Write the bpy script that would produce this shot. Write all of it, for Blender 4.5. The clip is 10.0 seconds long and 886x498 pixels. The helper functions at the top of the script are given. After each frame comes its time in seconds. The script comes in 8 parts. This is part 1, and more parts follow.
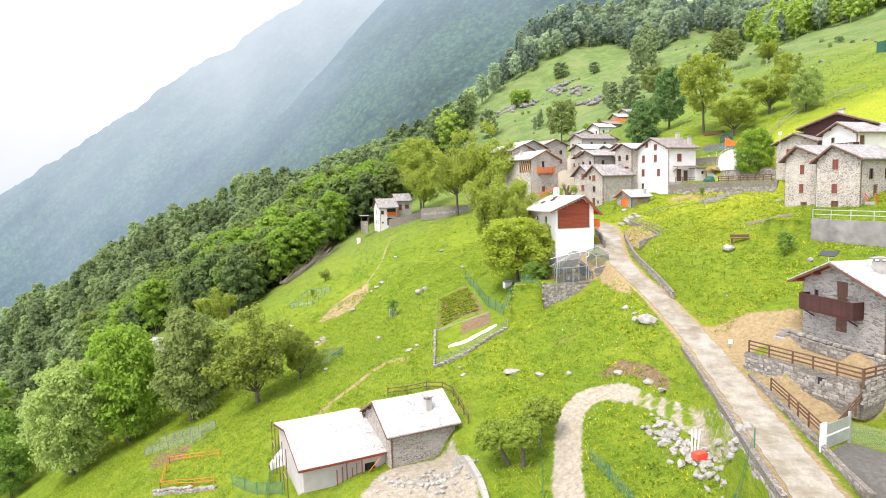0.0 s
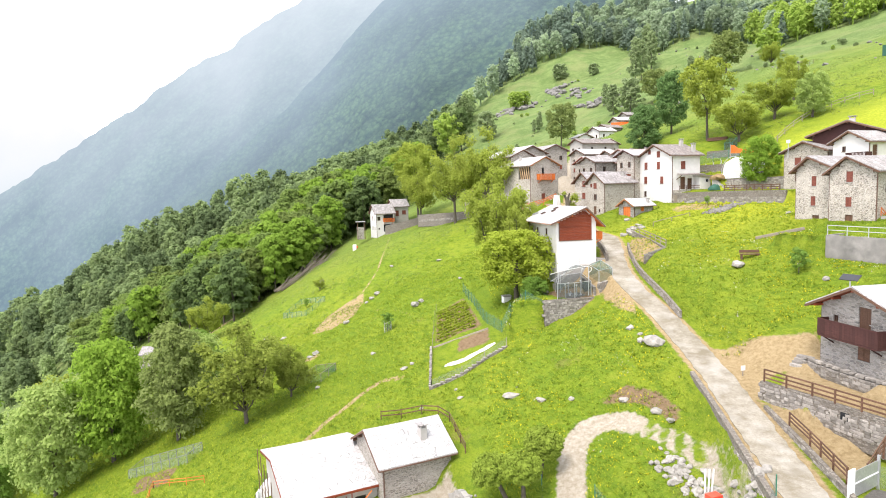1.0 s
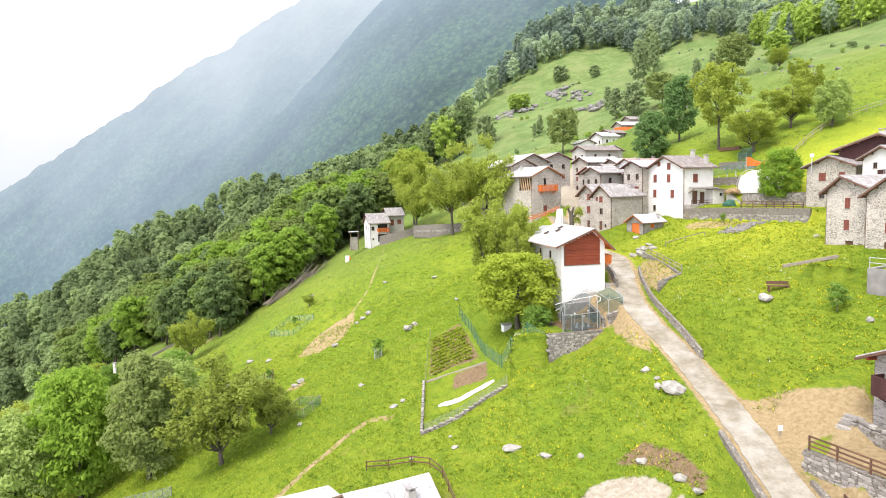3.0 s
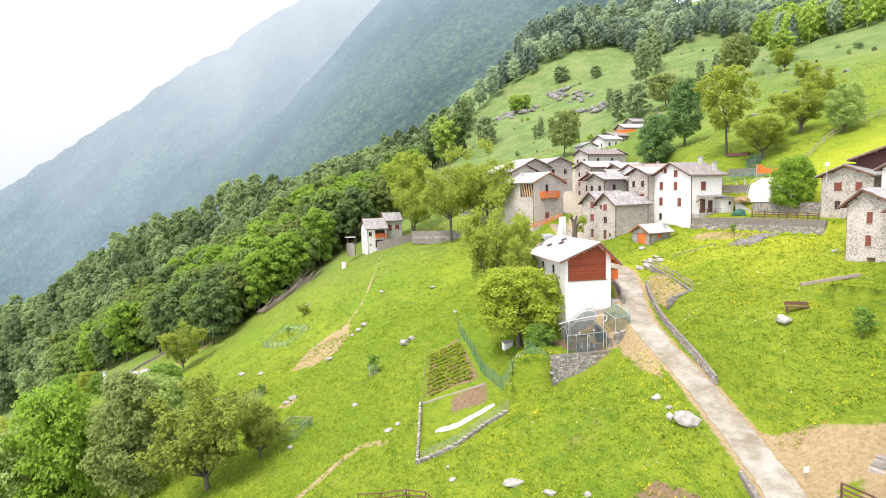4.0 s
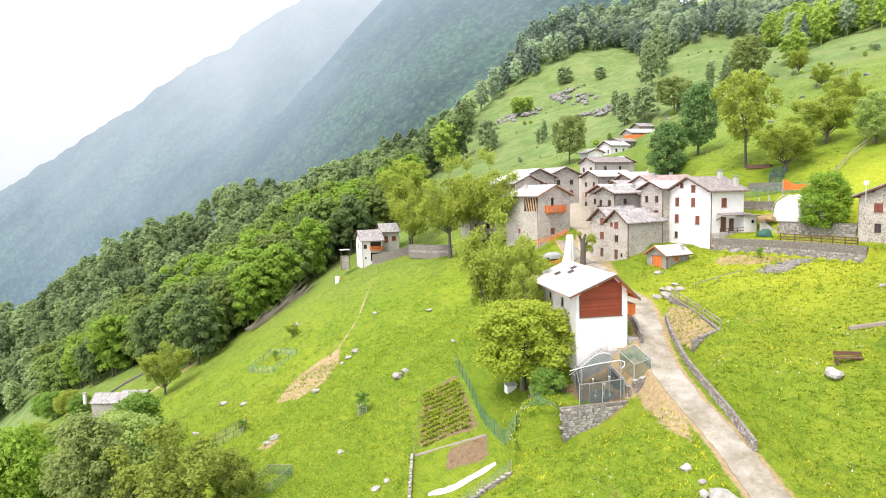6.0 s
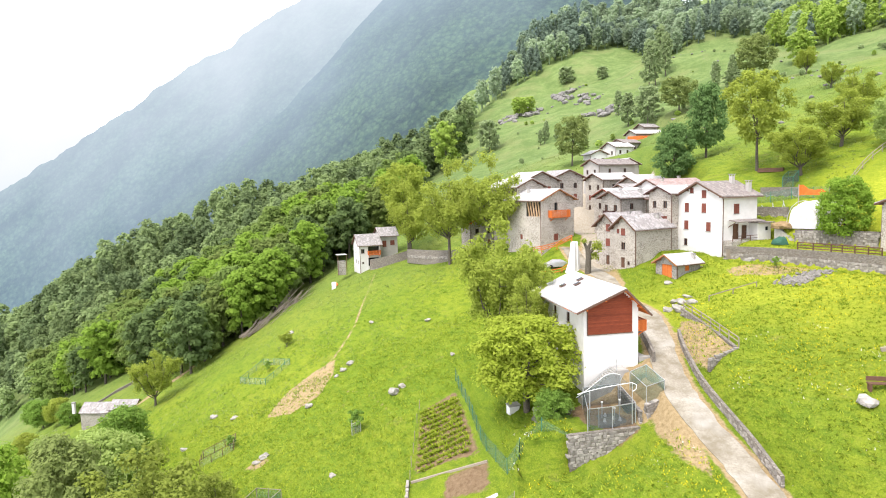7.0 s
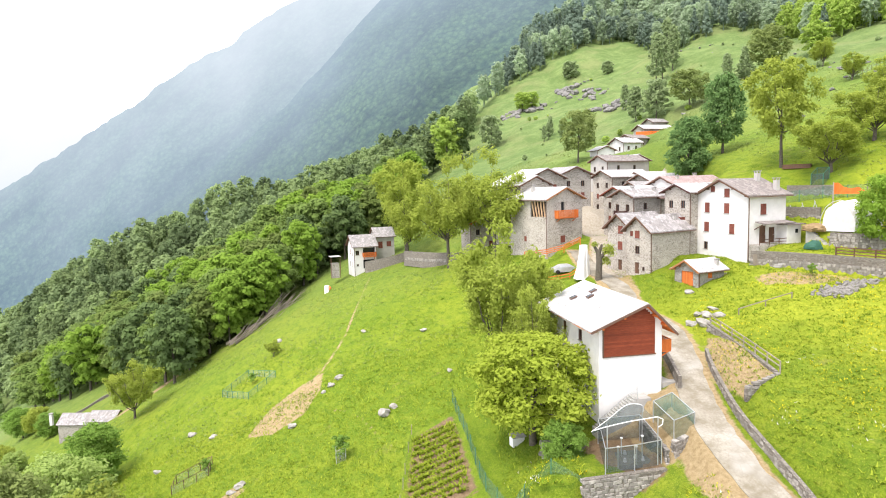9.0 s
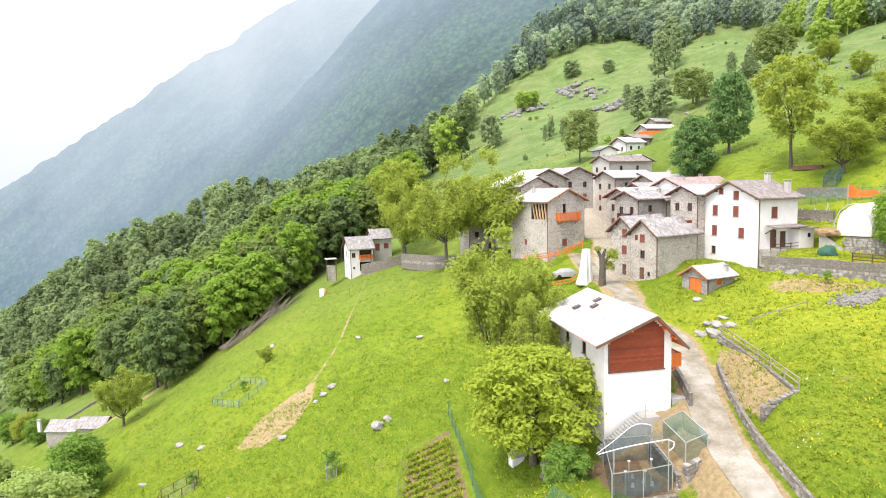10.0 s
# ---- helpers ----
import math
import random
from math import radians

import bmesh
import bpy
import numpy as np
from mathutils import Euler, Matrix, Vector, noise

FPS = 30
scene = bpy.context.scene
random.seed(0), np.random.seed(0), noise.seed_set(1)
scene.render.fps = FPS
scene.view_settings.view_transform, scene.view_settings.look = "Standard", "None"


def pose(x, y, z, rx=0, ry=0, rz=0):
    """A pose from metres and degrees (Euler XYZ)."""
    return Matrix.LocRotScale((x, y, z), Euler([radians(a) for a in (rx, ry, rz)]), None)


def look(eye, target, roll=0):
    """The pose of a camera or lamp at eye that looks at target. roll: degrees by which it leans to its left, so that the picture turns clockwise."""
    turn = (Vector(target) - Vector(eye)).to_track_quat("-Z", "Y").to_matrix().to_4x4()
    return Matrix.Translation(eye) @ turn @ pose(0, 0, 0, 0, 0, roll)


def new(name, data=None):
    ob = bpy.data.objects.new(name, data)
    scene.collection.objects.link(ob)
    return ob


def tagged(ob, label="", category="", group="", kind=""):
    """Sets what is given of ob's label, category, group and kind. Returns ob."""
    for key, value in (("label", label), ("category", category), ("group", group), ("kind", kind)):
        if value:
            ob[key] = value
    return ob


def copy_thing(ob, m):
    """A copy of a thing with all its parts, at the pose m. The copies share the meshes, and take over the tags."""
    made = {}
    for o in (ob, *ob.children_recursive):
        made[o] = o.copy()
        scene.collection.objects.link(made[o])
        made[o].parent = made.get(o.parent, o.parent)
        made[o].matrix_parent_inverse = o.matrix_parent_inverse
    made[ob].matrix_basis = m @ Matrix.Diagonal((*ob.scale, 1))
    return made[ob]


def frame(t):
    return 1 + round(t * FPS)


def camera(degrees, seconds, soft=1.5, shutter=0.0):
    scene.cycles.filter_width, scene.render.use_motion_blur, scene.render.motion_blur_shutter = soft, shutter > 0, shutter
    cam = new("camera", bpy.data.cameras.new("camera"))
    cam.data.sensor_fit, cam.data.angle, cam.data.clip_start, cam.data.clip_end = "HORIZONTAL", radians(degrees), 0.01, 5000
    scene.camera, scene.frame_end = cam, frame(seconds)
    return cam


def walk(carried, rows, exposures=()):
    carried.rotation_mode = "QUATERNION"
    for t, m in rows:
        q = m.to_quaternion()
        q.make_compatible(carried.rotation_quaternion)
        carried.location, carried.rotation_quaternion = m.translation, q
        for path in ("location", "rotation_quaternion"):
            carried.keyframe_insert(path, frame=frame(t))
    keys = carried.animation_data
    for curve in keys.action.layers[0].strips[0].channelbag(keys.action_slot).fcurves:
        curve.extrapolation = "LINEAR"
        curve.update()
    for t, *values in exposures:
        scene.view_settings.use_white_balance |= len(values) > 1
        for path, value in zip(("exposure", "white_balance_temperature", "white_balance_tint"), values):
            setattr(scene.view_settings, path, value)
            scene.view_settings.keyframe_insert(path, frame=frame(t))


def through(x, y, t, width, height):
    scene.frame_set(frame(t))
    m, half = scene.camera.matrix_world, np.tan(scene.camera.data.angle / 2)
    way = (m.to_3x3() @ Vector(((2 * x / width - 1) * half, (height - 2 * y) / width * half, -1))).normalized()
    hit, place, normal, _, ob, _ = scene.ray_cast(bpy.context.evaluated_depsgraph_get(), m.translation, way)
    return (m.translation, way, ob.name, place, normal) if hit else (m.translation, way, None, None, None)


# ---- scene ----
cam = camera(72.0, 10.0, soft=1.0)
PATH = [  # seconds, place, tilt, lean and heading
    (0.0, (0.00, -0.00, 0.00), 84.51, -1.74, 0.02),
    (0.5, (0.21, 1.83, 0.79), 84.53, -1.76, -0.03),
    (1.0, (0.41, 3.67, 1.53), 84.55, -1.76, -0.09),
    (1.5, (0.59, 5.55, 2.17), 84.56, -1.72, -0.15),
    (2.0, (0.77, 7.49, 2.76), 84.57, -1.68, -0.18),
    (2.5, (0.96, 9.51, 3.38), 84.56, -1.65, -0.18),
    (4.0, (1.47, 15.74, 5.55), 84.47, -1.54, -0.20),
    (4.5, (1.66, 17.92, 6.31), 84.46, -1.54, -0.17),
    (5.0, (1.88, 20.13, 7.01), 84.46, -1.55, -0.12),
    (5.5, (2.11, 22.40, 7.67), 84.46, -1.53, -0.08),
    (7.0, (2.69, 29.19, 9.10), 84.44, -1.52, 0.05),
    (7.5, (2.86, 31.47, 9.26), 84.37, -1.55, 0.11),
    (8.0, (3.08, 33.68, 9.26), 84.28, -1.55, 0.18),
    (8.5, (3.31, 35.77, 9.23), 84.24, -1.55, 0.25),
    (9.0, (3.56, 37.74, 9.26), 84.20, -1.57, 0.30),
    (9.5, (3.80, 39.58, 9.39), 84.17, -1.56, 0.33),
    (10.0, (4.04, 41.32, 9.57), 84.15, -1.51, 0.34),
]
walk(cam, [(t, pose(*at, 0, 0, turn) @ pose(0, 0, 0, tilt, 0, 0) @ pose(0, 0, 0, 0, 0, lean)) for t, at, tilt, lean, turn in PATH],
     exposures=[(0.0, 1.5, 6500, 15), (10.0, 1.55, 6500, 15)])

# ---- light: thin bright cloud over an Alpine valley ----
world = bpy.data.worlds.new("sky")
scene.world = world
world.use_nodes = True
wn = world.node_tree
wn.nodes.clear()
w_out = wn.nodes.new("ShaderNodeOutputWorld")
w_bg = wn.nodes.new("ShaderNodeBackground")
w_sky = wn.nodes.new("ShaderNodeTexSky")
w_sky.sky_type = "NISHITA"
w_sky.sun_disc = False
SUN_EL, SUN_AZ = 60.0, -140.0   # degrees; azimuth to the right of straight ahead
w_sky.sun_elevation, w_sky.sun_rotation = radians(SUN_EL), radians(SUN_AZ)
w_sky.air_density, w_sky.dust_density, w_sky.altitude = 1.0, 4.0, 900
w_mix = wn.nodes.new("ShaderNodeMix")
w_mix.data_type = "RGBA"
w_mix.inputs[0].default_value = 0.72
w_mix.inputs[7].default_value = (9.6, 9.8, 10.0, 1)   # cloud cover
wn.links.new(w_sky.outputs[0], w_mix.inputs[6])
wn.links.new(w_mix.outputs[2], w_bg.inputs[0])
w_bg.inputs[1].default_value = 0.10
wn.links.new(w_bg.outputs[0], w_out.inputs[0])
sun = new("sun", bpy.data.lights.new("sun", "SUN"))
sun.data.energy, sun.data.angle, sun.data.color = 1.5, radians(22), (1.0, 0.95, 0.86)
az, el = radians(SUN_AZ), radians(SUN_EL)
to_sun = Vector((math.sin(az) * math.cos(el), math.cos(az) * math.cos(el), math.sin(el)))
sun.matrix_world = look(to_sun * 100, (0, 0, 0))

# ---- materials ----
class Nodes:
    """A small builder for node materials."""
    def __init__(self, name, rough=0.9, metal=0.0, spec=0.3):
        self.m = bpy.data.materials.new(name)
        self.m.use_nodes = True
        self.t = self.m.node_tree
        self.b = self.t.nodes["Principled BSDF"]
        self.b.inputs["Roughness"].default_value = rough
        self.b.inputs["Metallic"].default_value = metal
        self.b.inputs["Specular IOR Level"].default_value = spec
        self.pos = self.add("ShaderNodeNewGeometry").outputs["Position"]

    def add(self, kind):
        return self.t.nodes.new(kind)

    def link(self, a, b):
        self.t.links.new(a, b)

    def scaled(self, sx, sy, sz, src=None):
        n = self.t.nodes.new("ShaderNodeVectorMath")
        n.operation = "MULTIPLY"
        self.link(src or self.pos, n.inputs[0])
        n.inputs[1].default_value = (sx, sy, sz)
        return n.outputs[0]

    def local(self):
        return self.t.nodes.new("ShaderNodeTexCoord").outputs["Object"]

    def noise(self, scale, detail=4.0, rough=0.6, src=None):
        n = self.t.nodes.new("ShaderNodeTexNoise")
        n.inputs["Scale"].default_value, n.inputs["Detail"].default_value, n.inputs["Roughness"].default_value = scale, detail, rough
        self.link(src or self.pos, n.inputs["Vector"])
        return n.outputs["Fac"]

    def voronoi(self, scale, feature="F1", src=None, rand=1.0):
        n = self.t.nodes.new("ShaderNodeTexVoronoi")
        n.feature = feature
        n.inputs["Scale"].default_value = scale
        n.inputs["Randomness"].default_value = rand
        self.link(src or self.pos, n.inputs["Vector"])
        return n

    def ramp(self, fac, *stops):
        n = self.t.nodes.new("ShaderNodeValToRGB")
        e = n.color_ramp.elements
        while len(e) < len(stops):
            e.new(0.5)
        for el_, (p, c) in zip(e, stops):
            el_.position = p
            el_.color = (*c, 1) if isinstance(c, tuple) else (c, c, c, 1)
        self.link(fac, n.inputs[0])
        return n.outputs[0]

    def mix(self, fac, a, b, how="MIX"):
        n = self.t.nodes.new("ShaderNodeMix")
        n.data_type, n.blend_type = "RGBA", how
        for v, i in ((fac, 0), (a, 6), (b, 7)):
            if isinstance(v, tuple):
                n.inputs[i].default_value = (*v, 1)
            elif isinstance(v, float):
                n.inputs[i].default_value = v
            else:
                self.link(v, n.inputs[i])
        return n.outputs[2]

    def math(self, how, a, b=0.0):
        n = self.t.nodes.new("ShaderNodeMath")
        n.operation = how
        for v, i in ((a, 0), (b, 1)):
            if isinstance(v, float):
                n.inputs[i].default_value = v
            else:
                self.link(v, n.inputs[i])
        return n.outputs[0]

    def island(self):
        return self.t.nodes.new("ShaderNodeNewGeometry").outputs["Random Per Island"]

    def each(self):
        return self.t.nodes.new("ShaderNodeObjectInfo").outputs["Random"]

    def sep(self, src, i):
        n = self.t.nodes.new("ShaderNodeSeparateXYZ")
        self.link(src, n.inputs[0])
        return n.outputs[i]

    def colour(self, c):
        self.link(c, self.b.inputs["Base Color"])
        return self

    def bump(self, h, strength=0.5, dist=0.05):
        n = self.t.nodes.new("ShaderNodeBump")
        n.inputs["Strength"].default_value, n.inputs["Distance"].default_value = strength, dist
        self.link(h, n.inputs["Height"])
        self.link(n.outputs[0], self.b.inputs["Normal"])
        return self


def plain(name, dark, light, scale=3.0, rough=0.85, metal=0.0, bump=0.25, dist=0.03, spec=0.3):
    """A surface of one kind: two tones at two scales and fine relief."""
    n = Nodes(name, rough, metal, spec)
    a, b = n.noise(scale), n.noise(scale * 0.13, 3.0)
    c = n.mix(n.ramp(a, (0.3, 0.0), (0.7, 1.0)), dark, light)
    mid = tuple((x + y) / 2 for x, y in zip(dark, light))
    c = n.mix(n.ramp(b, (0.35, 0.0), (0.65, 0.55)), c, tuple(v * 0.8 for v in mid))
    n.colour(c)
    n.bump(n.noise(scale * 4, 6.0), bump, dist)
    return n.m


def masonry(name, dark, light, joint, size=2.6, flat=2.0, bump=0.7):
    """Rough stones laid in beds, with lime joints."""
    n = Nodes(name, 0.92, 0.0, 0.2)
    v = n.scaled(1, 1, flat)
    cell = n.voronoi(size, "F1", v)
    edge = n.voronoi(size, "DISTANCE_TO_EDGE", v).outputs["Distance"]
    tone = n.sep(cell.outputs["Color"], 0)
    c = n.mix(n.ramp(tone, (0.1, 0.0), (0.9, 1.0)), dark, light)
    c = n.mix(n.math("MULTIPLY", n.sep(cell.outputs["Color"], 1), 0.35), c, (0.30, 0.24, 0.17))
    c = n.mix(n.ramp(n.noise(9.0), (0.35, 0.0), (0.75, 0.5)), c, tuple(x * 0.55 for x in dark))
    gap = n.ramp(edge, (0.03, 1.0), (0.09, 0.0))
    c = n.mix(gap, c, joint)
    c = n.mix(n.ramp(n.noise(0.35, 5.0), (0.42, 0.0), (0.7, 0.5)), c, joint)
    n.colour(c)
    h = n.math("ADD", n.ramp(edge, (0.0, 0.0), (0.14, 1.0)), n.math("MULTIPLY", n.noise(14.0), 0.5))
    n.bump(h, bump, 0.06)
    return n.m


STONE = masonry("grey_field_stone", (0.17, 0.158, 0.143), (0.47, 0.44, 0.40), (0.46, 0.43, 0.385), 3.9)
STONE_WARM = masonry("pointed_stone", (0.19, 0.172, 0.15), (0.52, 0.475, 0.42), (0.56, 0.52, 0.465), 3.8, 1.7, 0.6)
STONE_NEW = masonry("cut_stone", (0.15, 0.145, 0.14), (0.42, 0.40, 0.38), (0.36, 0.34, 0.31), 2.4, 2.6)
DRY = masonry("dry_stone", (0.17, 0.155, 0.135), (0.37, 0.34, 0.30), (0.19, 0.172, 0.148), 4.5, 2.0, 1.0)
LIME = plain("white_render", (0.62, 0.605, 0.585), (0.74, 0.725, 0.705), 1.2, 0.9, 0.0, 0.15)
GREYR = plain("grey_render", (0.36, 0.34, 0.32), (0.47, 0.45, 0.425), 1.0, 0.9, 0.0, 0.2)


def slabs(name, dark, light, warm):
    """Overlapping stone roof slabs, lichened."""
    n = Nodes(name, 0.75, 0.0, 0.35)
    o = n.local()
    cell = n.voronoi(1.9, "F1", n.scaled(1, 1.25, 1, o))
    edge = n.voronoi(1.9, "DISTANCE_TO_EDGE", n.scaled(1, 1.25, 1, o)).outputs["Distance"]
    c = n.mix(n.sep(cell.outputs["Color"], 0), dark, light)
    c = n.mix(n.ramp(n.noise(0.8, 6.0), (0.45, 0.0), (0.75, 0.6)), c, warm)
    c = n.mix(n.ramp(edge, (0.0, 0.75), (0.05, 0.0)), c, (0.08, 0.075, 0.07))
    n.colour(c)
    n.bump(n.math("ADD", n.sep(cell.outputs["Color"], 2), n.math("MULTIPLY", n.noise(8.0), 0.4)), 0.5, 0.05)
    return n.m


SLAB = slabs("stone_slab_roof", (0.215, 0.202, 0.198), (0.38, 0.36, 0.354), (0.23, 0.205, 0.19))
SLAB_BROWN = slabs("brown_slab_roof", (0.16, 0.138, 0.128), (0.28, 0.246, 0.23), (0.18, 0.145, 0.125))
SLAB_PALE = slabs("pale_slab_roof", (0.36, 0.355, 0.35), (0.52, 0.51, 0.505), (0.34, 0.32, 0.30))
TILE_RED = slabs("red_sheet_roof", (0.29, 0.205, 0.195), (0.40, 0.30, 0.285), (0.27, 0.20, 0.18))


def wood(name, dark, light, along=(1.0, 1.0, 14.0), rough=0.7):
    n = Nodes(name, rough, 0.0, 0.3)
    v = n.scaled(*along)
    g = n.noise(2.2, 6.0, 0.65, v)
    c = n.mix(n.ramp(g, (0.3, 0.0), (0.7, 1.0)), dark, light)
    c = n.mix(n.math("MULTIPLY", n.each(), 0.5), c, tuple(x * 0.6 for x in dark))
    c = n.mix(n.ramp(n.noise(0.7), (0.45, 0.0), (0.8, 0.35)), c, tuple(x * 0.5 for x in dark))
    n.colour(c)
    n.bump(g, 0.3, 0.02)
    return n.m


RED_WOOD = wood("red_stained_boards", (0.15, 0.03, 0.013), (0.32, 0.07, 0.028))
BROWN_WOOD = wood("brown_timber", (0.09, 0.045, 0.028), (0.20, 0.11, 0.07), (6.0, 6.0, 6.0))
DARK_WOOD = wood("dark_stained_boards", (0.045, 0.016, 0.014), (0.09, 0.035, 0.03))
ORANGE_WOOD = wood("orange_varnished_wood", (0.55, 0.13, 0.025), (0.75, 0.22, 0.05), (5.0, 5.0, 5.0))
WARM_WOOD = wood("weathered_larch", (0.28, 0.115, 0.045), (0.42, 0.19, 0.08), (5.0, 5.0, 5.0))
NEW_WOOD = wood("fresh_sawn_timber", (0.46, 0.30, 0.17), (0.62, 0.43, 0.27), (5.0, 5.0, 5.0))
RED_SHUTTER = wood("red_brown_shutter", (0.17, 0.052, 0.036), (0.27, 0.085, 0.058), (4.0, 4.0, 1.0))
PALE_WOOD = wood("weathered_pale_timber", (0.25, 0.21, 0.165), (0.38, 0.33, 0.27), (5.0, 5.0, 5.0))
BARK = plain("bark", (0.06, 0.052, 0.04), (0.15, 0.13, 0.10), 5.0, 0.95, 0.0, 0.8)
DEADWOOD = plain("grey_deadwood", (0.17, 0.14, 0.11), (0.30, 0.26, 0.21), 4.0, 0.95, 0.0, 0.6)
# for panes and dark parts, and for sheets that imitate unlit interiors
DARKNESS = plain("dark_pane_and_interior", (0.015, 0.016, 0.018), (0.03, 0.032, 0.035), 2.0, 0.15, 0.0, 0.0, 0.01, 0.5)
METAL = plain("galvanised_steel", (0.45, 0.46, 0.47), (0.62, 0.63, 0.64), 6.0, 0.45, 0.7, 0.1)
COPPER = plain("brown_gutter", (0.12, 0.07, 0.05), (0.2, 0.12, 0.09), 6.0, 0.5, 0.3, 0.1)
CONCRETE = plain("concrete", (0.28, 0.27, 0.25), (0.42, 0.405, 0.375), 1.5, 0.9, 0.0, 0.3)
OLD_CONCRETE = plain("stained_concrete", (0.15, 0.145, 0.135), (0.30, 0.285, 0.265), 0.9, 0.95, 0.0, 0.4)
DARK_STEEL = plain("dull_steel", (0.17, 0.18, 0.185), (0.27, 0.28, 0.285), 5.0, 0.5, 0.5, 0.1)
WHITE_PAINT = plain("white_paint", (0.74, 0.74, 0.72), (0.84, 0.84, 0.82), 3.0, 0.6, 0.0, 0.1)
ROCK = plain("pale_boulder", (0.20, 0.188, 0.165), (0.43, 0.41, 0.37), 2.2, 0.95, 0.0, 0.8, 0.08)
EARTH = plain("bare_earth", (0.20, 0.135, 0.065), (0.32, 0.23, 0.125), 1.4, 0.98, 0.0, 0.5, 0.06)
GREEN_NET = plain("green_net", (0.02, 0.075, 0.05), (0.04, 0.125, 0.085), 9.0, 0.8, 0.0, 0.2)
SHEETING = plain("white_sheeting", (0.50, 0.49, 0.47), (0.66, 0.65, 0.63), 1.6, 0.5, 0.0, 0.6, 0.1)
ORANGE_TARP = plain("orange_tarpaulin", (0.75, 0.12, 0.02), (0.85, 0.2, 0.04), 2.0, 0.5, 0.0, 0.4, 0.1)


def road_mat():
    n = Nodes("worn_concrete_road", 0.95, 0.0, 0.15)
    a = n.ramp(n.noise(0.55, 6.0, 0.65), (0.38, 0.0), (0.62, 1.0))
    c = n.mix(a, (0.185, 0.162, 0.117), (0.325, 0.302, 0.252))
    c = n.mix(n.ramp(n.noise(5.0, 6.0, 0.75), (0.42, 0.0), (0.7, 0.7)), c, (0.17, 0.145, 0.10))
    c = n.mix(n.ramp(n.noise(0.22, 3.0), (0.5, 0.0), (0.68, 0.5)), c, (0.40, 0.39, 0.36))
    c = n.mix(n.ramp(n.voronoi(0.9, "DISTANCE_TO_EDGE").outputs["Distance"], (0.0, 0.45), (0.03, 0.0)), c, (0.22, 0.19, 0.14))
    n.colour(c)
    n.bump(n.noise(12.0, 6.0), 0.4, 0.03)
    return n.m


ROAD = road_mat()


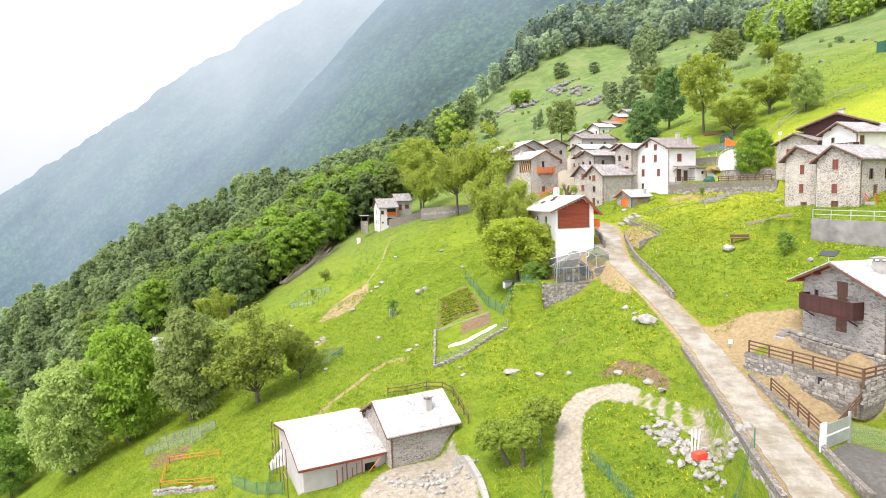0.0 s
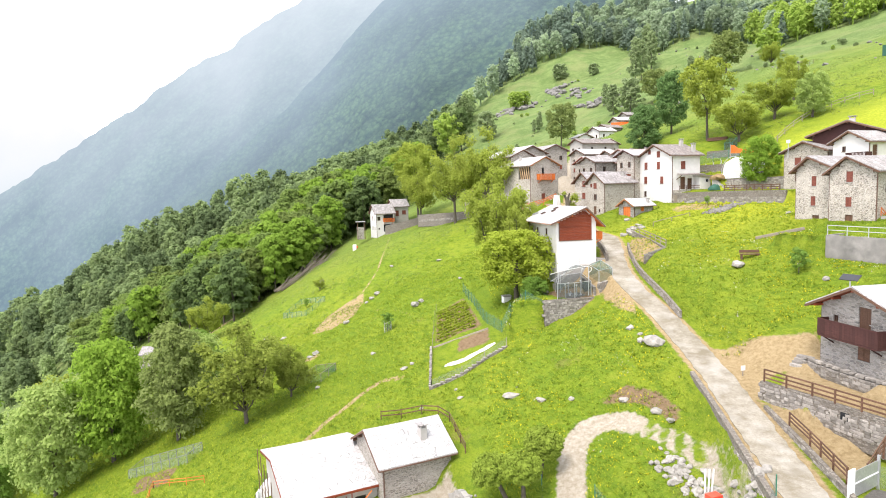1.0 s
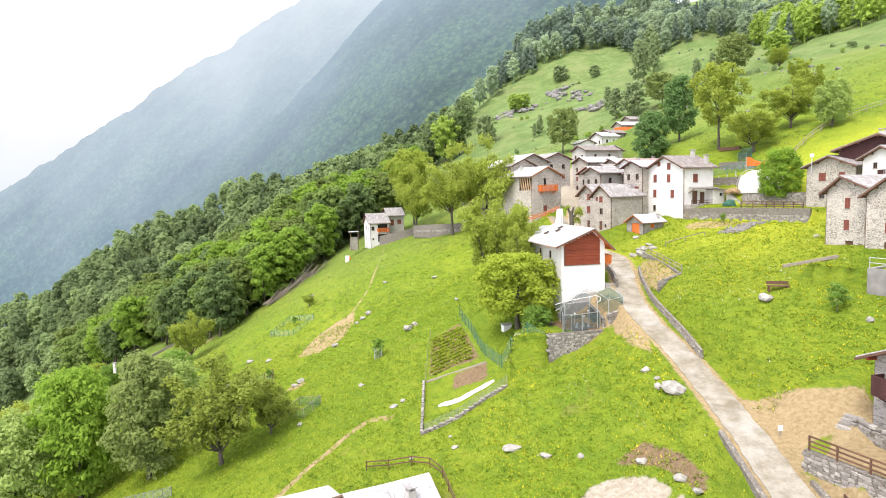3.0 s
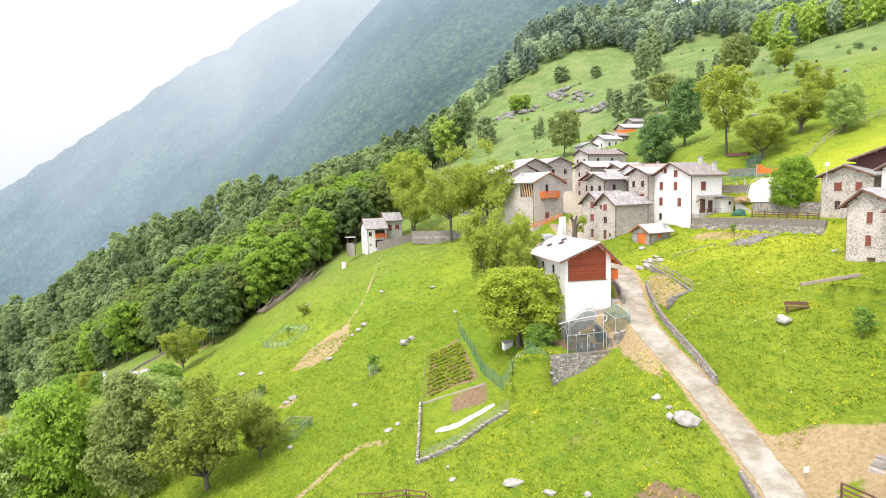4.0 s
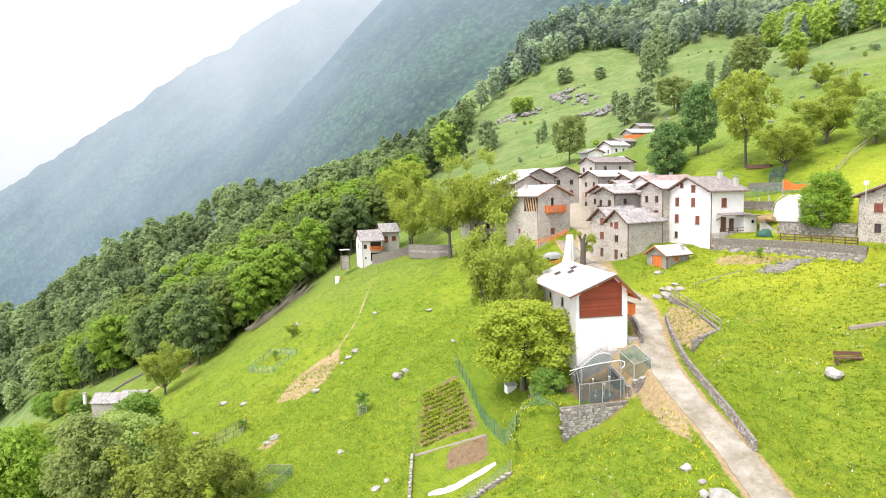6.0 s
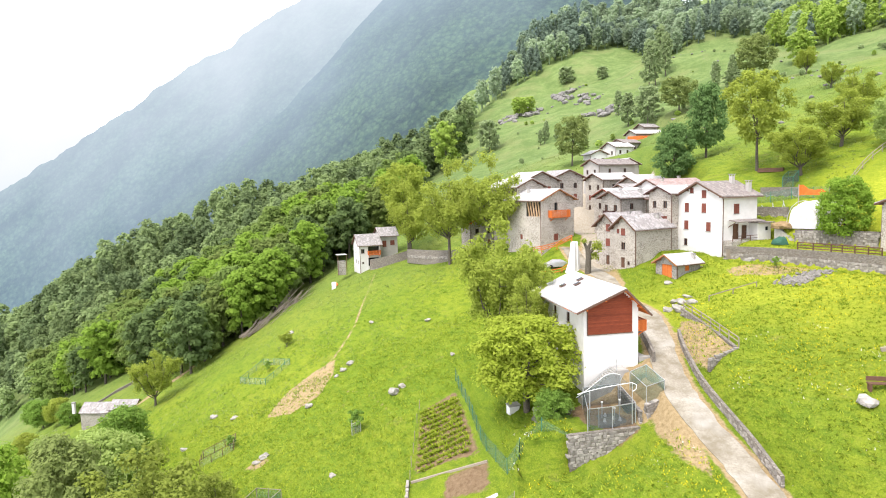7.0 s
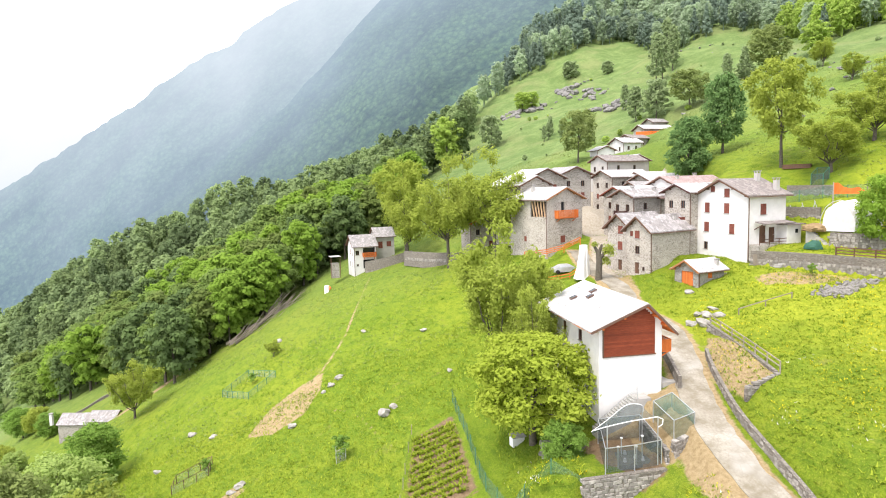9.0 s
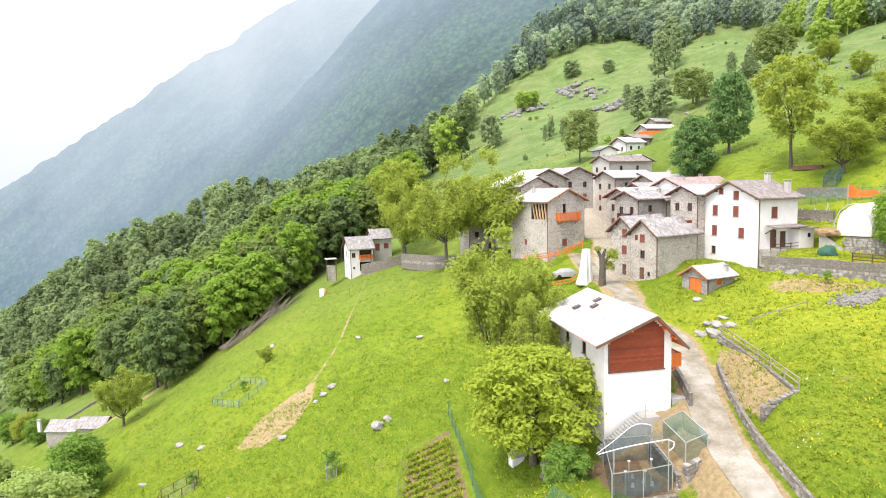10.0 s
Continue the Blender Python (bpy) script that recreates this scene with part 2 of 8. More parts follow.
def grass_mat():
    """Spring meadow: yellow-green with darker tussocks, thinner pasture uphill, and bare earth, soil and gravel where the ground's own colour channels say so."""
    n = Nodes("meadow", 1.0, 0.0, 0.1)
    big, mid, fine = n.noise(0.05, 4.0), n.noise(0.35, 5.0, 0.65), n.noise(5.5, 6.0, 0.75)
    band = n.noise(0.9, 6.0, 0.72, n.scaled(0.55, 0.55, 2.6))   # cattle steps that run along the slope
    c = n.mix(n.ramp(big, (0.35, 0.0), (0.65, 1.0)), (0.142, 0.218, 0.015), (0.216, 0.268, 0.021))
    c = n.mix(n.ramp(mid, (0.46, 0.0), (0.72, 0.7)), c, (0.108, 0.188, 0.015))
    c = n.mix(n.ramp(band, (0.48, 0.0), (0.64, 0.9)), c, (0.082, 0.15, 0.013))
    c = n.mix(n.ramp(band, (0.3, 0.7), (0.45, 0.0)), c, (0.255, 0.29, 0.036))
    c = n.mix(n.ramp(fine, (0.38, 0.7), (0.54, 0.0)), c, (0.085, 0.14, 0.012))
    c = n.mix(n.ramp(n.noise(8.5, 5.0, 0.75), (0.54, 0.0), (0.68, 0.8)), c, (0.31, 0.34, 0.05))
    c = n.mix(n.ramp(n.noise(1.3, 6.0, 0.75), (0.58, 0.0), (0.74, 0.65)), c, (0.275, 0.28, 0.05))
    c = n.mix(n.ramp(n.noise(0.16, 6.0, 0.7), (0.62, 0.0), (0.72, 0.5)), c, (0.22, 0.18, 0.07))
    east = n.math("MULTIPLY", n.math("MINIMUM", n.sep(n.pos, 0), 45.0), 0.02)
    north = n.math("SUBTRACT", 0.18, n.math("MULTIPLY", n.math("ABSOLUTE", n.math("SUBTRACT", n.sep(n.pos, 1), 105.0)), 0.02))
    lawn = n.math("ADD", n.math("ADD", east, north), n.math("MULTIPLY", n.math("SUBTRACT", n.noise(0.09, 4.0), 0.5), 0.7))
    c = n.mix(n.ramp(lawn, (0.52, 0.0), (0.85, 0.85)), c, n.mix(n.ramp(n.noise(2.2, 6.0, 0.75), (0.38, 0.0), (0.62, 1.0)), (0.23, 0.29, 0.02), (0.37, 0.39, 0.036)))   # flowering hay meadow above the lane
    up = n.math("MULTIPLY", n.sep(n.pos, 1), 0.0035)   # hay meadow below, grazed pasture above
    graze = n.mix(n.ramp(n.noise(0.12, 6.0, 0.75), (0.42, 0.0), (0.62, 1.0)), (0.103, 0.158, 0.050), (0.165, 0.225, 0.078))
    graze = n.mix(n.ramp(n.noise(0.7, 6.0, 0.75), (0.52, 0.0), (0.72, 0.75)), graze, (0.07, 0.112, 0.044))
    graze = n.mix(n.ramp(n.noise(0.05, 4.0, 0.6), (0.5, 0.0), (0.66, 0.5)), graze, (0.19, 0.205, 0.09))
    c = n.mix(n.ramp(up, (0.50, 0.0), (0.92, 0.95)), c, graze)
    at = n.t.nodes.new("ShaderNodeAttribute")
    at.attribute_name = "bare"
    rag = n.math("MULTIPLY", n.math("SUBTRACT", n.noise(1.7, 6.0, 0.7), 0.5), 0.75)
    tone = n.noise(2.6, 6.0, 0.7)
    for i, dark, light in ((0, (0.26, 0.19, 0.095), (0.42, 0.325, 0.185)), (1, (0.14, 0.092, 0.052), (0.26, 0.185, 0.112)), (2, (0.28, 0.235, 0.165), (0.46, 0.42, 0.35))):
        k = n.ramp(n.math("ADD", n.sep(at.outputs["Color"], i), rag), (0.42, 0.0), (0.60, 1.0))
        c = n.mix(k, c, n.mix(n.ramp(tone, (0.32, 0.0), (0.68, 1.0)), dark, light))
    n.colour(c)
    n.bump(n.math("ADD", fine, n.math("MULTIPLY", n.noise(1.1, 5.0), 1.5)), 0.9, 0.25)
    return n.m


GRASS = grass_mat()


def leaf_mat(name, dark, light, tip, through=0.35):
    n = Nodes(name, 0.9, 0.0, 0.03)
    c = n.mix(n.ramp(n.island(), (0.0, 0.22), (1.0, 0.85)), dark, light)
    c = n.mix(n.ramp(n.each(), (0.0, 0.0), (1.0, 0.6)), c, tip)
    at = n.t.nodes.new("ShaderNodeAttribute")
    at.attribute_name = "tone"
    c = n.mix(n.math("MULTIPLY", n.sep(at.outputs["Color"], 0), 0.5), c, tuple(x * 0.42 for x in dark))
    c = n.mix(n.math("MULTIPLY", n.sep(at.outputs["Color"], 1), 0.6), c, tuple(x * 1.25 for x in light))
    n.colour(c)
    tr = n.t.nodes.new("ShaderNodeBsdfTranslucent")
    n.link(c, tr.inputs["Color"])
    ms = n.t.nodes.new("ShaderNodeMixShader")
    ms.inputs[0].default_value = through
    out = n.t.nodes["Material Output"]
    n.link(n.b.outputs[0], ms.inputs[1])
    n.link(tr.outputs[0], ms.inputs[2])
    n.link(ms.outputs[0], out.inputs["Surface"])
    return n.m


LEAF_LIGHT = leaf_mat("bright_leaves", (0.175, 0.295, 0.04), (0.32, 0.46, 0.07), (0.25, 0.40, 0.055), 0.52)
LEAF_OLIVE = leaf_mat("olive_leaves", (0.24, 0.298, 0.054), (0.42, 0.48, 0.09), (0.33, 0.405, 0.07), 0.55)
LEAF_ASH = leaf_mat("ash_leaves", (0.185, 0.235, 0.045), (0.32, 0.375, 0.075), (0.25, 0.305, 0.06), 0.5)
LEAF_WALNUT = leaf_mat("walnut_leaves", (0.27, 0.345, 0.04), (0.46, 0.53, 0.08), (0.36, 0.44, 0.06), 0.55)
LEAF_MID = leaf_mat("green_leaves", (0.15, 0.255, 0.05), (0.26, 0.40, 0.08), (0.21, 0.34, 0.065), 0.5)
LEAF_DARK = leaf_mat("dark_leaves", (0.10, 0.185, 0.06), (0.20, 0.32, 0.11), (0.15, 0.255, 0.085), 0.45)
LEAF_PALE = leaf_mat("pale_leaves", (0.26, 0.36, 0.10), (0.42, 0.52, 0.17), (0.34, 0.44, 0.13), 0.5)
LEAF_HEDGE = leaf_mat("clipped_leaves", (0.16, 0.235, 0.035), (0.34, 0.42, 0.07), (0.25, 0.335, 0.05), 0.4)
LEAF_GREY = leaf_mat("grey_green_leaves", (0.185, 0.238, 0.078), (0.31, 0.37, 0.125), (0.25, 0.312, 0.10), 0.5)
WOOD_MID = leaf_mat("wood_leaves", (0.14, 0.21, 0.06), (0.235, 0.32, 0.086), (0.185, 0.27, 0.072), 0.45)
WOOD_DARK = leaf_mat("dark_wood_leaves", (0.098, 0.15, 0.058), (0.165, 0.232, 0.082), (0.13, 0.195, 0.07), 0.42)
WOOD_LIGHT = leaf_mat("bright_wood_leaves", (0.170, 0.280, 0.042), (0.280, 0.400, 0.066), (0.220, 0.350, 0.054), 0.5)
WOOD_OLIVE = leaf_mat("olive_wood_leaves", (0.151, 0.207, 0.061), (0.227, 0.287, 0.081), (0.182, 0.247, 0.070), 0.5)
# leaves of distant trees: haze put into the colour, lighter and bluer
HIGH_LEAF = leaf_mat("hazed_high_leaves", (0.255, 0.335, 0.165), (0.38, 0.46, 0.235), (0.32, 0.40, 0.2), 0.55)
CREST_LEAF = leaf_mat("hazed_crest_leaves", (0.28, 0.37, 0.235), (0.40, 0.49, 0.315), (0.34, 0.43, 0.275), 0.6)
CREST_DARK = leaf_mat("hazed_fir_needles", (0.165, 0.23, 0.175), (0.25, 0.325, 0.24), (0.205, 0.28, 0.205), 0.5)
WOOD_FAR = leaf_mat("hazed_far_leaves", (0.19, 0.265, 0.115), (0.30, 0.385, 0.165), (0.245, 0.33, 0.14), 0.5)
WOOD_FAR_DARK = leaf_mat("hazed_far_dark_leaves", (0.135, 0.195, 0.09), (0.215, 0.285, 0.13), (0.175, 0.24, 0.11), 0.48)
HIGH_BRIGHT = leaf_mat("hazed_bright_leaves", (0.28, 0.40, 0.085), (0.42, 0.54, 0.12), (0.36, 0.48, 0.10), 0.55)

# ---- helpers for meshes ----
def hash_of(s):
    return sum((i + 1) * ord(c) for i, c in enumerate(s)) % 9973


def mesh_of(name, verts, faces, mat, smooth=False):
    me = bpy.data.meshes.new(name)
    me.from_pydata([tuple(v) for v in verts], [], [tuple(f) for f in faces])
    if mat is not None:
        me.materials.append(mat)
    if smooth:
        me.polygons.foreach_set("use_smooth", [True] * len(me.polygons))
    me.update()
    return me


def part(name, bm, material, parent, label="", at=None):
    """Links a bmesh as one mesh object under a thing or a part."""
    me = bpy.data.meshes.new(name)
    bmesh.ops.recalc_face_normals(bm, faces=bm.faces)
    bm.to_mesh(me)
    bm.free()
    me.materials.append(material)
    ob = new(name, me)
    if parent is not None:
        ob.parent = parent
    if at is not None:
        ob.matrix_basis = at
    if label:
        tagged(ob, label)
    return ob


def add_box(bm, x0, x1, y0, y1, z0, z1, m=None):
    """A box in a bmesh, between two corners."""
    vs = [bm.verts.new((x, y, z)) for z in (z0, z1) for x, y in ((x0, y0), (x1, y0), (x1, y1), (x0, y1))]
    if m is not None:
        for v in vs:
            v.co = m @ v.co
    for f in ((3, 2, 1, 0), (4, 5, 6, 7), (0, 1, 5, 4), (1, 2, 6, 5), (2, 3, 7, 6), (3, 0, 4, 7)):
        bm.faces.new([vs[i] for i in f])
    return vs


def box(*c, m=None):
    bm = bmesh.new()
    add_box(bm, *c, m=m)
    return bm


def add_beam(bm, a, b, w, h=None):
    """A straight bar of width w and height h from a to b."""
    a, b = Vector(a), Vector(b)
    d = b - a
    side = d.cross(Vector((0, 0, 1)))
    side = side.normalized() if side.length > 1e-4 else Vector((1, 0, 0))
    up = side.cross(d).normalized()
    s, u = side * w / 2, up * (h or w) / 2
    vs = [bm.verts.new(p + i * s + j * u) for p in (a, b) for i, j in ((-1, -1), (1, -1), (1, 1), (-1, 1))]
    for f in ((3, 2, 1, 0), (4, 5, 6, 7), (0, 1, 5, 4), (1, 2, 6, 5), (2, 3, 7, 6), (3, 0, 4, 7)):
        bm.faces.new([vs[i] for i in f])


def beam(a, b, w, h=None):
    bm = bmesh.new()
    add_beam(bm, a, b, w, h)
    return bm


def thing(name, x, y, z, turn=0.0, label="", category="", group="", kind=""):
    e = new(name)
    e.matrix_basis = pose(x, y, z, 0, 0, turn)
    return tagged(e, label, category, group, kind)


WAVES = {}


def fbm(x, y, size, octaves=4, seed=0.0):
    """Cheap smooth relief between about -1 and 1 for arrays."""
    x, y = np.asarray(x, float), np.asarray(y, float)
    key = (size, octaves, seed)
    if key not in WAVES:
        r = np.random.RandomState(int(seed * 7) + 11)
        rows, amp, f = [], 1.0, 2 * math.pi / size
        for _ in range(octaves):
            for _ in range(3):
                a, p = r.uniform(0, 2 * math.pi, 2)
                rows.append((amp / 3, f * r.uniform(0.7, 1.4), math.cos(a), math.sin(a), p))
            amp, f = amp * 0.55, f * 2.1
        WAVES[key] = rows
    out = 0 * x
    for amp, k, c, s, p in WAVES[key]:
        out = out + amp * np.sin(k * (x * c + y * s) + p + 1.3 * np.sin(k * 0.6 * (y * c - x * s) + 2 * p))
    return out


# ---- the lie of the land ----
SLOPE = (-16.61, 22.76, 15.63, -1.71, 0.38, -2.18, 0.28, -0.27, -0.31, 1.14)
KNOLLS = ((0, 0, 0, -1, 0, 0, -2, -4, -1), (0, 0, 0, -1, -1, -1, 0, -1, 0), (0, 1, 3, 0, -2.4, 1.8, 2.4, 1.5, 0),
          (0, -.4, -1.1, -1.9, .2, 3, -1, .4, 0), (0, -3.2, .7, 5, -3.6, 1.6, 0, 0, 0), (0, .5, 3.5, -5.3, -2.5, 3, 0, 0, -.8),
          (0, 0, -.3, -1.3, 1.9, 1.7, 0, 0, -.8))


KN = np.array(KNOLLS, float)
KX, KY = 25.0 * np.arange(7) - 75, 25.0 * np.arange(9) + 25


def spline(u):
    a = np.abs(u)
    return np.where(a < 1, 2 / 3 - a * a + a ** 3 / 2, np.where(a < 2, (2 - a) ** 3 / 6, 0))


CREST = np.array(((-400, 330, 0), (-230, 365, 0), (-142, 395, 0), (-60, 385, 0), (-20, 375, 0), (10, 390, 0), (30, 425, 0), (75, 520, 0), (110, 650, 0), (170, 900, 0)), float)


def near_line(x, y, pts):
    """Distance to a line (plus: on its right) and the line's height there."""
    x, y = np.asarray(x, float), np.asarray(y, float)
    a, b = np.asarray(pts[:-1], float), np.asarray(pts[1:], float)
    if x.size < 400:
        d = b[:, :2] - a[:, :2]
        px, py = x[..., None], y[..., None]
        t = np.clip(((px - a[:, 0]) * d[:, 0] + (py - a[:, 1]) * d[:, 1]) / (d ** 2).sum(1), 0, 1)
        dx, dy = px - a[:, 0] - t * d[:, 0], py - a[:, 1] - t * d[:, 1]
        r = np.hypot(dx, dy)
        k = r.argmin(-1)[..., None]
        got = lambda v: np.take_along_axis(np.broadcast_to(v, r.shape), k, -1)[..., 0]
        turn = got(d[:, 1] * dx - d[:, 0] * dy)
        return got(r) * np.where(turn > 0, 1.0, -1.0), got(a[:, 2] + t * (b[:, 2] - a[:, 2]))
    best, z, side = np.full(x.shape, 1e9), np.zeros(x.shape), np.ones(x.shape)
    for p, q in zip(a, b):
        d = q[:2] - p[:2]
        t = np.clip(((x - p[0]) * d[0] + (y - p[1]) * d[1]) / (d @ d), 0, 1)
        dx, dy = x - p[0] - t * d[0], y - p[1] - t * d[1]
        r = np.hypot(dx, dy)
        m = r < best
        best, z = np.where(m, r, best), np.where(m, p[2] + t * (q[2] - p[2]), z)
        side = np.where(m, np.where(d[1] * dx - d[0] * dy > 0, 1.0, -1.0), side)
    return best * side, z


def ease(t):
    t = np.clip(t, 0, 1)
    return t * t * (3 - 2 * t)


def hill(x, y):
    """The natural slope, without road and terraces."""
    x, y = np.asarray(x, float), np.asarray(y, float)
    cx, cy = np.clip(x, -230, 330), np.clip(y, -60, 560)
    u, v = cx / 60.0, (cy - 110) / 100.0
    a = SLOPE
    z = a[0] + a[1] * u + a[2] * v + a[3] * u * u + a[4] * u * v + a[5] * v * v + a[6] * u ** 3 + a[7] * u * u * v + a[8] * u * v * v + a[9] * v ** 3
    z = z + 0.55 * (x - cx) + 0.25 * (y - cy)
    bx = spline((x[..., None] - KX) / 25)
    by = spline((y[..., None] - KY) / 25)
    z = z + np.einsum("...i,ij,...j->...", bx, KN, by)
    z = z + 45 * ease((-60 - x) / 170) * ease((y - 240) / 130)
    over, _ = near_line(x, y, CREST)
    z = z - 0.65 * np.maximum(0, -over - 4)
    far = np.clip((np.hypot(x, y - 60) - 120) / 250, 0, 1)
    return z + far * 5.0 * fbm(x, y, 120, 4, 3) + 0.12 * fbm(x, y, 9, 3, 5) + 0.05 * fbm(x, y, 3.2, 2, 6)


ROAD_LINE = ((9.0, -22.0, -22.4), (15.4, 4.0, -20.4), (20.2, 26.0, -18.9), (21.7, 34.5, -18.6), (22.7, 40, -18.3), (23.7, 45.3, -18.0), (24.8, 52.4, -17.2), (25.7, 60, -16.2), (26.2, 69, -14.9),
             (25.9, 76, -13.3), (25.0, 81, -11.8), (24.9, 87, -10.3), (25.6, 92, -9.0), (26.9, 98, -7.7), (27.9, 105, -6.9),
             (27.0, 114, -6.4), (27.9, 124, -5.3), (26.4, 133, -4.2), (26.0, 142, -2.2))


def smooth_line(pts, step=0.8):
    """Points along a soft curve through the given ones (Catmull-Rom)."""
    p = [np.array(q, float) for q in pts]
    p = [2 * p[0] - p[1]] + p + [2 * p[-1] - p[-2]]
    out = []
    for a, b, c, d in zip(p, p[1:], p[2:], p[3:]):
        n = max(1, int(np.linalg.norm(c - b) / step))
        for i in range(n):
            t = i / n
            out.append(0.5 * (2 * b + (c - a) * t + (2 * a - 5 * b + 4 * c - d) * t * t + (3 * b - a - 3 * c + d) * t ** 3))
    return np.array(out + [p[-2]])


ROAD_PTS = smooth_line(ROAD_LINE)


def ground(x, y):
    """The height of the made ground: slope, road bed and terraces."""
    x, y = np.asarray(x, float), np.asarray(y, float)
    z = hill(x, y)
    for line, high, fore, back in STEPPED:
        d, low = near_line(x, y, line)
        k = np.where(d > -0.15, 1 - ease((d - fore) / 3.8), 1 - ease((-d - back) / 2.0))
        lev = low + (high - low) * ease((-d + 0.1) / 0.9)
        z = z * (1 - k) + lev * k
    for px, py, pz, r, soft in TERRACES:
        k = 1 - ease((np.hypot(x - px, y - py) - r) / soft)
        z = z * (1 - k) + pz * k
    d, rz = near_line(x, y, ROAD_PTS)
    k = np.where(d > 0, 1 - ease((d - 2.2) / 3.0), 1 - ease((-d - 1.9) / 1.2))
    return z * (1 - k) + (rz - 0.06) * k


# walled steps in the slope: line at the lower level, upper level, reach below and above it
STEPPED = ((np.array(((44.4, 117.6, -2.1), (47.2, 113.2, -2.1), (51.2, 105.6, -2.1), (53.6, 100.0, -2.1))), -0.1, 2.0, 4.5),
           (np.array(((50.4, 121.0, 0.0), (54.6, 114.4, 0.0), (58.0, 108.0, 0.0))), 2.1, 2.5, 4.5),
           (np.array(((52.8, 128.6, 3.4), (55.4, 122.2, 3.4))), 5.0, 1.0, 2.5), (np.array(((57.0, 133.4, 6.4), (60.4, 126.6, 6.4))), 7.9, 1.0, 3.0),
           (np.array(((13.4, 82.1, -16.6), (15.3, 82.5, -16.0), (17.8, 83.05, -14.9), (20.3, 83.6, -13.5))), -13.1, 1.6, 3.6), (np.array(((22.0, 85.0, -12.9), (23.7, 85.9, -12.2))), -11.3, 0.5, 0.8),
           (np.array(((42.2, 70.9, -6.9), (42.9, 69.1, -7.0), (44.5, 65.8, -7.1), (46.6, 61.6, -7.3))), -4.7, 0.8, 5.0))
# level places: middle, height, reach, soft edge
TERRACES = ((22.0, 90.0, -9.8, 1.2, 1.3), (50.4, 121.8, 0.25, 2.6, 1.0), (38.5, 52.5, -14.2, 6.5, 1.5), (31.5, 52.0, -15.3, 2.6, 1.2), (31.0, 39.5, -18.6, 6.0, 2.0), (37.0, 121.0, -3.6, 3.4, 3.5), (42.2, 126.0, -1.8, 3.8, 2.0), (43.4, 120.2, -2.2, 2.2, 1.6),
            (-5.0, 52.0, -26.8, 4.0, 2.5), (-11.6, 54.6, -28.8, 3.4, 2.0), (-7.6, 56.6, -27.9, 2.2, 2.0), (-2.6, 58.0, -27.5, 3.0, 1.5), (44, 190, 7.0, 9, 8), (43, 176, 3.2, 8, 6), (45, 160, 1.4, 8, 6), (36, 146, -0.4, 8, 6), (55, 200, 9.5, 6, 6), (57, 228, 17.0, 7, 8), (71, 250, 22.5, 7, 8))

# bare ground: outline, channel (0 earth, 1 dug soil, 2 gravel)
BARE = (
    (((20.6, 91.4), (24.6, 91.6), (25.2, 86.0), (24.2, 79.5), (22.9, 80.5), (23.6, 85.0), (21.2, 88.4)), 0),
    (((26.5, 72), (27.5, 66), (31, 62.0), (35, 59.6), (36, 56), (31.8, 56.0), (29.2, 57.0), (27.6, 54), (27.0, 56), (27.2, 63)), 0),
    (((27.7, 54.2), (31.3, 56.4), (35.2, 56.0), (36.0, 46.0), (31.7, 45.2)), 0), (((26.9, 53.5), (27.2, 54.0), (31.0, 45.8), (27.4, 41.4), (26.0, 43.0)), 0),
    (((25.6, 109), (25.2, 101), (24.4, 96), (23.2, 90.4), (22.4, 86), (21.4, 83), (21.6, 78.0), (23.2, 74), (24.2, 80), (24.0, 87), (25.2, 95), (26.8, 103)), 0),
    (((-26.0, 122.6), (-24.2, 128.6), (-20.4, 131.6), (-16.6, 132.5), (-16.0, 127.0), (-17.4, 121.8), (-21.4, 119.8)), 0), (((41.6, 112.6), (45.4, 111.6), (49.2, 106.6), (48.6, 104.0), (44.4, 106.6), (41.4, 109.6)), 0), (((-7, 58.2), (0.4, 61.0), (2.4, 54), (2.4, 46), (-8, 45), (-9, 52)), 2),
    (((27, 130), (27.5, 138), (29.5, 146), (29, 160), (30, 174), (36, 200), (52, 207), (60, 196), (52, 170), (47, 150), (42.5, 136), (36, 134), (33, 130), (29.5, 128)), 2), (((21.6, 91.5), (23.6, 86), (22.8, 84.6), (20.4, 83.8), (15.6, 85.2), (14.8, 88.5), (19, 90.3)), 0),
    (((15.2, 62.2), (18.5, 63.2), (20.8, 60.3), (21.6, 57.0), (20.6, 56.0), (19.2, 59.2), (17.2, 61.0)), 1), (((28.3, 96), (30.6, 100), (31.8, 96), (31.4, 88.6), (28.6, 87.8), (28.0, 91)), 0),
    (((-0.9, 90.6), (5.8, 89.4), (3.7, 104.4), (-0.6, 103.2)), 1), (((2.0, 84.4), (6.4, 83.4), (6.5, 87.2), (2.4, 87.8)), 1), (((15.4, 84.6), (18.2, 82.8), (20.6, 83.0), (18.8, 88.4), (15.2, 89.2)), 1),
    (((-43.2, 86.3), (-36.2, 83.2), (-36.2, 79.3), (-42.2, 81.6)), 1), (((-70, 168), (-66, 172), (-60, 178), (-58, 176), (-64, 169), (-69, 164.5)), 0),
    (((26, 113), (25.4, 124), (25.6, 132), (28, 142), (31, 152), (33, 140), (31, 128), (30, 120)), 0), (((34, 152), (36, 166), (40, 186), (50, 196), (48, 180), (44, 160), (39, 150)), 0), (((-21, 107), (-23.6, 109.4), (-24.6, 107.4), (-22.4, 105.6)), 0))
